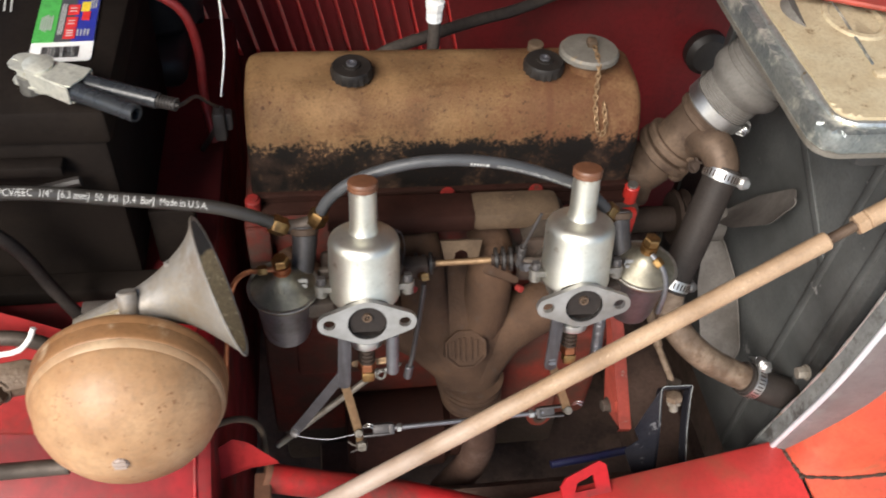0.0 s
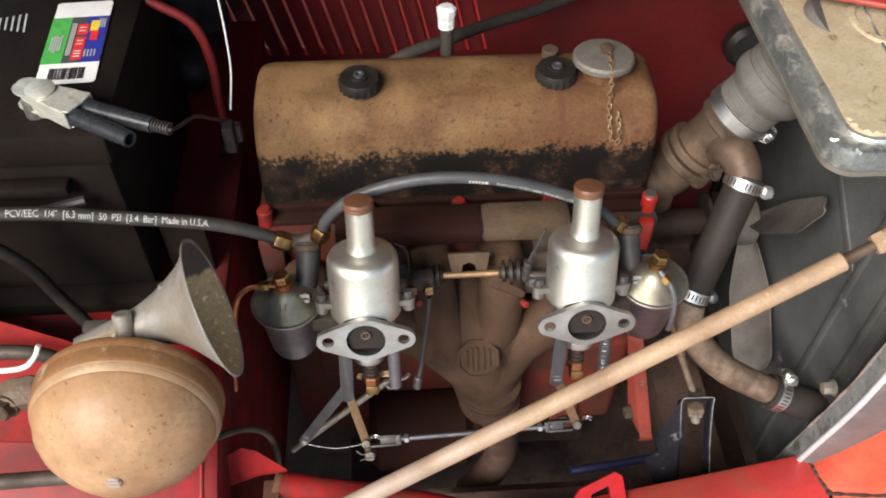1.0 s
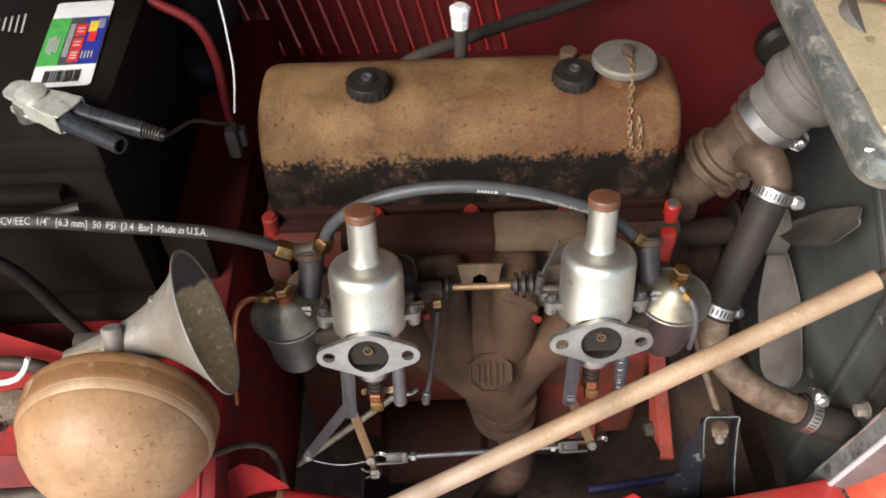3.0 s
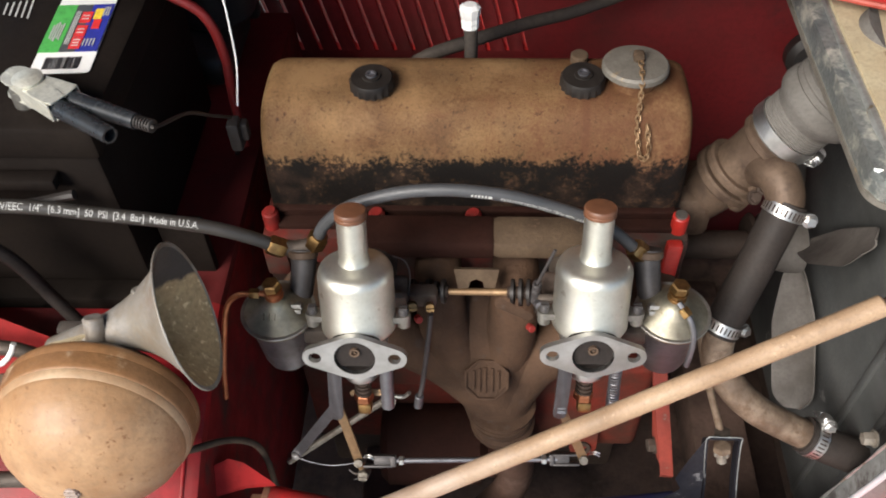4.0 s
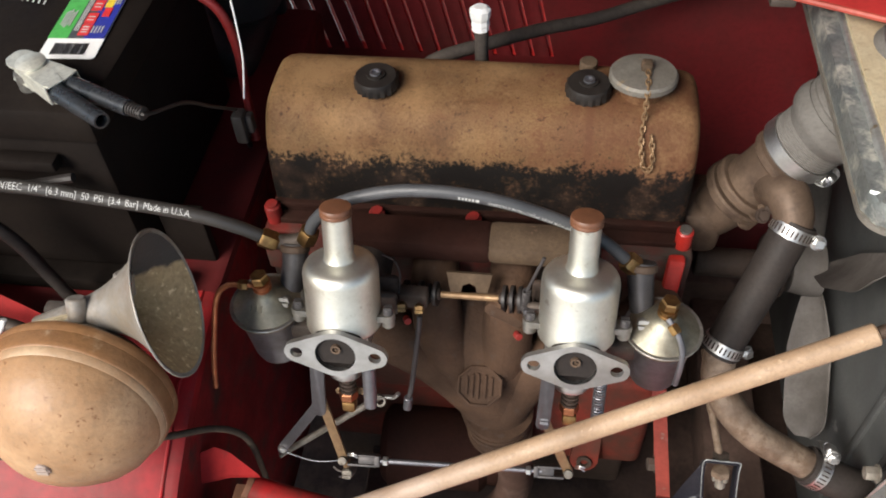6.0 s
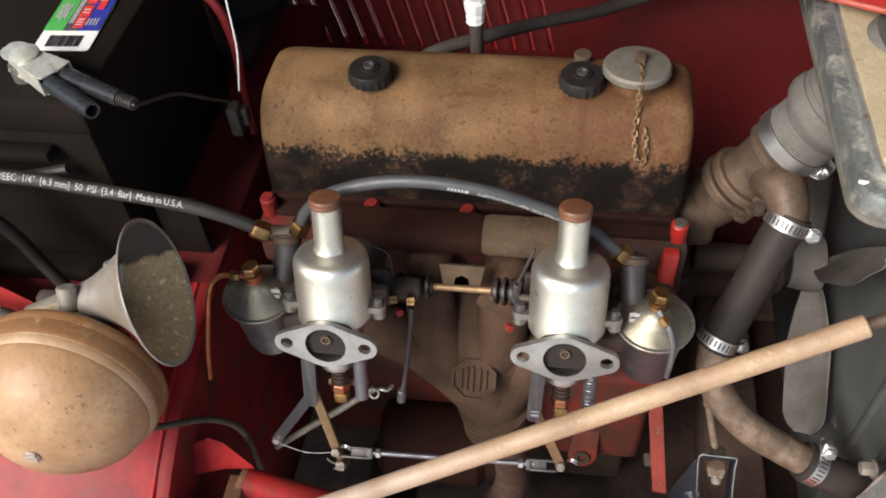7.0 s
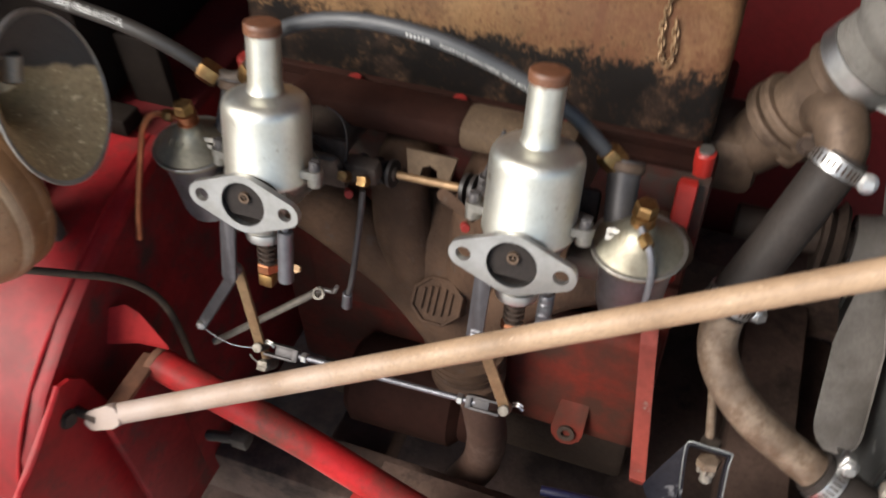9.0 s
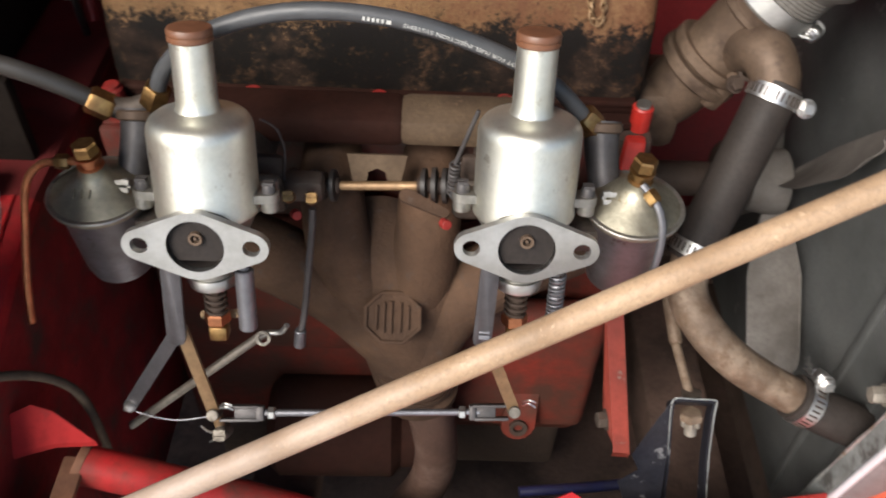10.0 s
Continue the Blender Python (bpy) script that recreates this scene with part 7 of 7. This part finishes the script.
def jumper_clip():
    Z = 0.994
    t = thing("crocodile_clip", (-0.34, -0.08, 0.986), "silver crocodile clip with black-sleeved handles on the battery", "crocodile clip")
    pin = Vector((-0.362, -0.062, 1.002))
    tips = (Vector((-0.279, -0.121, 1.006)), Vector((-0.264, -0.102, 1.004)))
    nose = Vector((-0.392, -0.056, 0.996))
    for k, tip in enumerate(tips):
        d = (tip - pin).normalized()
        side = d.cross((0, 0, 1)).normalized() * (1 if k == 0 else -1)
        # pressed channel: jaw, cheek and tail in one bent sheet
        bm = bmesh.new()
        m = Matrix.Translation(pin) @ Matrix((d, Vector((0, 0, 1)).cross(d).normalized(), Vector((0, 0, 1)))).transposed().to_4x4()
        s = -1 if k == 0 else 1
        for z in (-0.008, 0.008):
            prism(bm, [(-0.027, s * 0.002), (-0.0275, s * 0.006), (-0.025, s * 0.0105), (-0.020, s * 0.0132), (-0.013, s * 0.0138), (-0.004, s * 0.0122), (0.004, s * 0.0108), (0.014, s * 0.0104), (0.026, s * 0.0108), (0.036, s * 0.0100), (0.042, s * 0.0085), (0.042, s * -0.005), (0.030, s * -0.0065), (0.016, s * -0.0070), (0.006, s * -0.0085), (-0.003, s * -0.0080), (-0.009, s * -0.0045), (-0.013, s * -0.0005), (-0.019, s * 0.0018), (-0.0235, s * 0.0010)], 0.0018, m @ pose(0, 0, z), 0.0006)
        box(bm, (0, 0, 0), (0.058, 0.0018, 0.0165), 0.0007, m @ pose(0.012, s * 0.0102, 0.0009, 0, 0, s * 1))
        jaw = part("jaw", bm, M_ALUZ, t, "bright zinc-plated jaw", smooth=0)
        bm = bmesh.new()
        for q in range(4):
            prism(bm, [(0, 0), (0.004, 0), (0.002, -0.003)], 0.014, m @ pose(-0.024 + 0.0035 * q, s * 0.0005, -0.006))
        part("teeth", bm, M_ALUZ, jaw, smooth=0)
        a = pin + d * 0.038 + side * 0.002
        b = tip
        u = (b - a).normalized()
        L = (b - a).length
        part("sleeve", lathe(bmesh.new(), [(0.0052, L), (0.0068, L), (0.0070, L - 0.002), (0.0080, 0.010), (0.0086, 0.0), (0.0064, 0.0), (0.0052, L - 0.02), (0.0052, L)], frame_to(a, u), 24), M_SLEEVE, t, "glossy black plastic sleeve")
    part("pivot_pin", lathe(bmesh.new(), [(0.0, -0.012), (0.010, -0.012), (0.010, 0.010), (0.0125, 0.0105), (0.0125, 0.0125), (0.008, 0.0145), (0.0, 0.015)], Matrix.Translation(pin), 26), M_ALUZ, t)
    part("spring", lathe(bmesh.new(), [(0.0065, -0.007), (0.0085, -0.005), (0.0085, 0.005), (0.0065, 0.007)], Matrix.Translation(pin + Vector((0.022, -0.013, 0.001))), 20), M_BRASS, t)
    bm = bmesh.new()
    u = (tips[1] - pin).normalized()
    for k in range(6):
        lathe(bm, [(0.0046, 0.0028 * k), (0.0056, 0.0028 * k + 0.0005), (0.0056, 0.0028 * k + 0.0018), (0.0046, 0.0028 * k + 0.0023)], frame_to(tips[1], u), 16)
    part("strain_relief", bm, M_BLACK, t)
    tube_bm = tube(bmesh.new(), [tips[1], tips[1] + u * 0.018, (-0.2425, -0.055, 0.972), (-0.240, -0.012, 0.932), (-0.237, 0.026, 0.897)], 0.0017, 30, 8)
    part("lead", tube_bm, M_BLACK, t, "thin black lead")
    return t


M_SLEEVE = mat("glossy_black_sleeve", (0.016, 0.019, 0.023), (0.024, 0.028, 0.032), 0.2, 0, 40, 0.02, 260)
M_ALUZ = mat("zinc_plate", (0.68, 0.67, 0.58), (0.52, 0.52, 0.46), 0.42, 0.6, 60, 0.06, 260, spots=(0.4, 0.36, 0.22), spot_at=0.64)
jumper_clip()

bm = bmesh.new()
box(bm, (-0.238, 0.030, 0.872), (0.013, 0.018, 0.036), 0.004)
box(bm, (-0.230, 0.034, 0.874), (0.010, 0.012, 0.022), 0.003)
blk = single("terminal_block", bm, M_BLACK, "black terminal block on the bulkhead", "terminal block")
part("foot", rod(bmesh.new(), (-0.275, 0.115, 0.765), (-0.240, 0.034, 0.868), 0.003), M_BLACK, blk)
bm = bmesh.new()
tube(bm, [(-0.226, 0.050, 1.09), (-0.224, 0.050, 1.016), (-0.2245, 0.050, 0.98), (-0.227, 0.050, 0.940), (-0.2355, 0.048, 0.893)], 0.0009, 30, 8)
single("white_wire", bm, M_WHITE, "thin white wire rising from the terminal block", "wire")
bm = bmesh.new()
tube(bm, [(-0.42, 0.16, 0.985), (-0.36, 0.13, 0.998), (-0.305, 0.12, 0.974), (-0.272, 0.12, 0.948), (-0.262, 0.12, 0.900), (-0.263, 0.115, 0.845), (-0.258, 0.10, 0.79)], 0.0052, 40, 12)
single("battery_cable", bm, M_REDCABLE, "thick red battery cable dropping behind the terminal block", "cable")
bm = bmesh.new()
box(bm, (-0.285, -0.055, 0.80), (0.045, 0.012, 0.075), 0.003)
single("tray_end", bm, M_BATT, "grimy dark steel battery tray end", "bracket")
bm = bmesh.new()
box(bm, (-0.45, -0.099, 0.774), (0.34, 0.026, 0.018), 0.003)
single("tray_lip", bm, M_BATT, "grimy steel battery tray lip", "bracket")
bm = bmesh.new()
tube(bm, [(-0.52, -0.16, 0.985), (-0.45, -0.15, 0.945), (-0.405, -0.142, 0.885), (-0.385, -0.142, 0.825), (-0.365, -0.15, 0.785), (-0.35, -0.16, 0.765)], 0.0062, 40, 12)
single("black_cable", bm, M_RUBBER, "black rubber cable curving down to the ledge", "cable")
# gusset, conduits and wire at the rear
bm = bmesh.new()
rows = [[bm.verts.new(v) for v in ((-0.62, -0.11, 0.86), (-0.345, -0.185, 0.80), (-0.33, -0.19, 0.756))], [bm.verts.new(v) for v in ((-0.62, -0.24, 0.77), (-0.37, -0.25, 0.75), (-0.34, -0.25, 0.72))]]
for i in range(2):
    bm.faces.new((rows[0][i], rows[0][i + 1], rows[1][i + 1], rows[1][i]))
ex = bmesh.ops.extrude_face_region(bm, geom=bm.faces[:])
bmesh.ops.translate(bm, vec=(0, 0, -0.004), verts=[g for g in ex["geom"] if isinstance(g, bmesh.types.BMVert)])
single("gusset_panel", bm, M_REDMATT, "sloping red painted gusset panel beside the battery", "body panel", kind="structure", smooth=0)
bm = bmesh.new()
tube(bm, [(-0.62, -0.20, 0.835), (-0.48, -0.202, 0.832), (-0.40, -0.200, 0.826), (-0.36, -0.205, 0.80)], 0.0068, 24, 14)
single("conduit", bm, M_ALUB, "dusty brown-grey cable conduit", "conduit", "conduits")
bm = bmesh.new()
tube(bm, [(-0.64, -0.298, 0.775), (-0.48, -0.298, 0.772), (-0.36, -0.292, 0.765)], 0.0072, 20, 14)
single("conduit", bm, M_ALUB, "dusty brown-grey cable conduit", "conduit", "conduits")
bm = bmesh.new()
tube(bm, [(-0.60, -0.235, 0.855), (-0.46, -0.232, 0.850), (-0.40, -0.232, 0.848), (-0.382, -0.228, 0.856), (-0.375, -0.222, 0.868)], 0.0024, 30, 10)
single("white_cable", bm, M_WHITE, "short white cable with a bent end", "cable")
bm = bmesh.new()
box(bm, (-0.455, -0.19, 0.90), (0.05, 0.03, 0.06), 0.010)
rod(bm, (-0.43, -0.19, 0.915), (-0.41, -0.19, 0.918), 0.006)
single("relay", bm, M_DUST, "dusty black relay box beside the battery", "relay")

# behind the engine
# plain black box and lump added for an unidentified dark shape by the louvres
bm = bmesh.new()
box(bm, (-0.365, 0.30, 0.785), (0.13, 0.14, 0.05), 0.02, None, 4)
box(bm, (-0.335, 0.355, 0.80), (0.10, 0.02, 0.03), 0.006)
single("black_box", bm, M_BLACK, "black rounded box added for an unidentified dark area by the bulkhead", "box")
bm = bmesh.new()
lathe(bm, [(0.0, 0.808), (0.040, 0.808), (0.050, 0.82), (0.050, 0.89), (0.042, 0.92), (0.0, 0.925)], pose(-0.330, 0.325, 0), 28)
single("fluid_bottle", bm, M_BLACK, "black rounded lump added for an unidentified dark shape by the louvres", "reservoir")
t_ = thing("taped_pipe", (-0.005, 0.14, 0.80), "dark pipe end wrapped in white tape behind the cover", "pipe")
part("pipe", rod(bmesh.new(), (-0.004, 0.148, 0.70), (-0.005, 0.141, 0.924), 0.0072), M_DUST, t_)
bm = bmesh.new()
lathe(bm, [(0.0072, 0.919), (0.0092, 0.9205), (0.0088, 0.925), (0.0096, 0.927), (0.0090, 0.932), (0.0098, 0.934), (0.0106, 0.938), (0.0112, 0.944), (0.0070, 0.9475), (0.0, 0.948)], pose(-0.006, 0.141, 0), 9, 1.0, 0.85)
part("tape", bm, M_WHITE, t_, "crumpled white tape", smooth=20)
bm = bmesh.new()
tube(bm, [(-0.09, 0.170, 0.83), (-0.058, 0.176, 0.855), (0.0, 0.20, 0.862), (0.06, 0.245, 0.852), (0.12, 0.28, 0.845), (0.20, 0.32, 0.85), (0.32, 0.35, 0.87), (0.42, 0.36, 0.88)], 0.0075, 50, 14)
single("harness_cable", bm, M_DUST, "dark dusty cable running forward behind the cover", "cable")
EDGE = [(x, 0.0725 - 0.4 * (x - 0.272)) for x in (0.262, 0.36, 0.46, 0.56)]
bm = bmesh.new()
prism(bm, EDGE + [(0.56, 0.20), (0.262, 0.20)], 0.005, pose(0, 0, 1.009), 0.0015)
strip = single("bonnet_hinge_strip", bm, M_VAL, "red painted bonnet strip over the radiator top", "body panel", kind="structure")
part("strip_edge", tube(bmesh.new(), [(x, y, 1.0125) for x, y in EDGE], 0.0028, 12, 8), M_PINK, strip)
part("edge_clip", box(bmesh.new(), (0.262, 0.078, 1.008), (0.022, 0.016, 0.008), 0.002), M_ALUB, strip)

# black disc added in place of the dark region behind the top hose
bm = bmesh.new()
lathe(bm, [(0.0, 0.0), (0.030, 0.0), (0.034, 0.006), (0.034, 0.022), (0.026, 0.030), (0.0, 0.032)], frame_to((0.455, 0.389, 0.708), (0, -1, 0.1)), 30)
single("black_grommet", bm, M_BLACK, "black disc put in for a dark region on the far bonnet side", "cap")
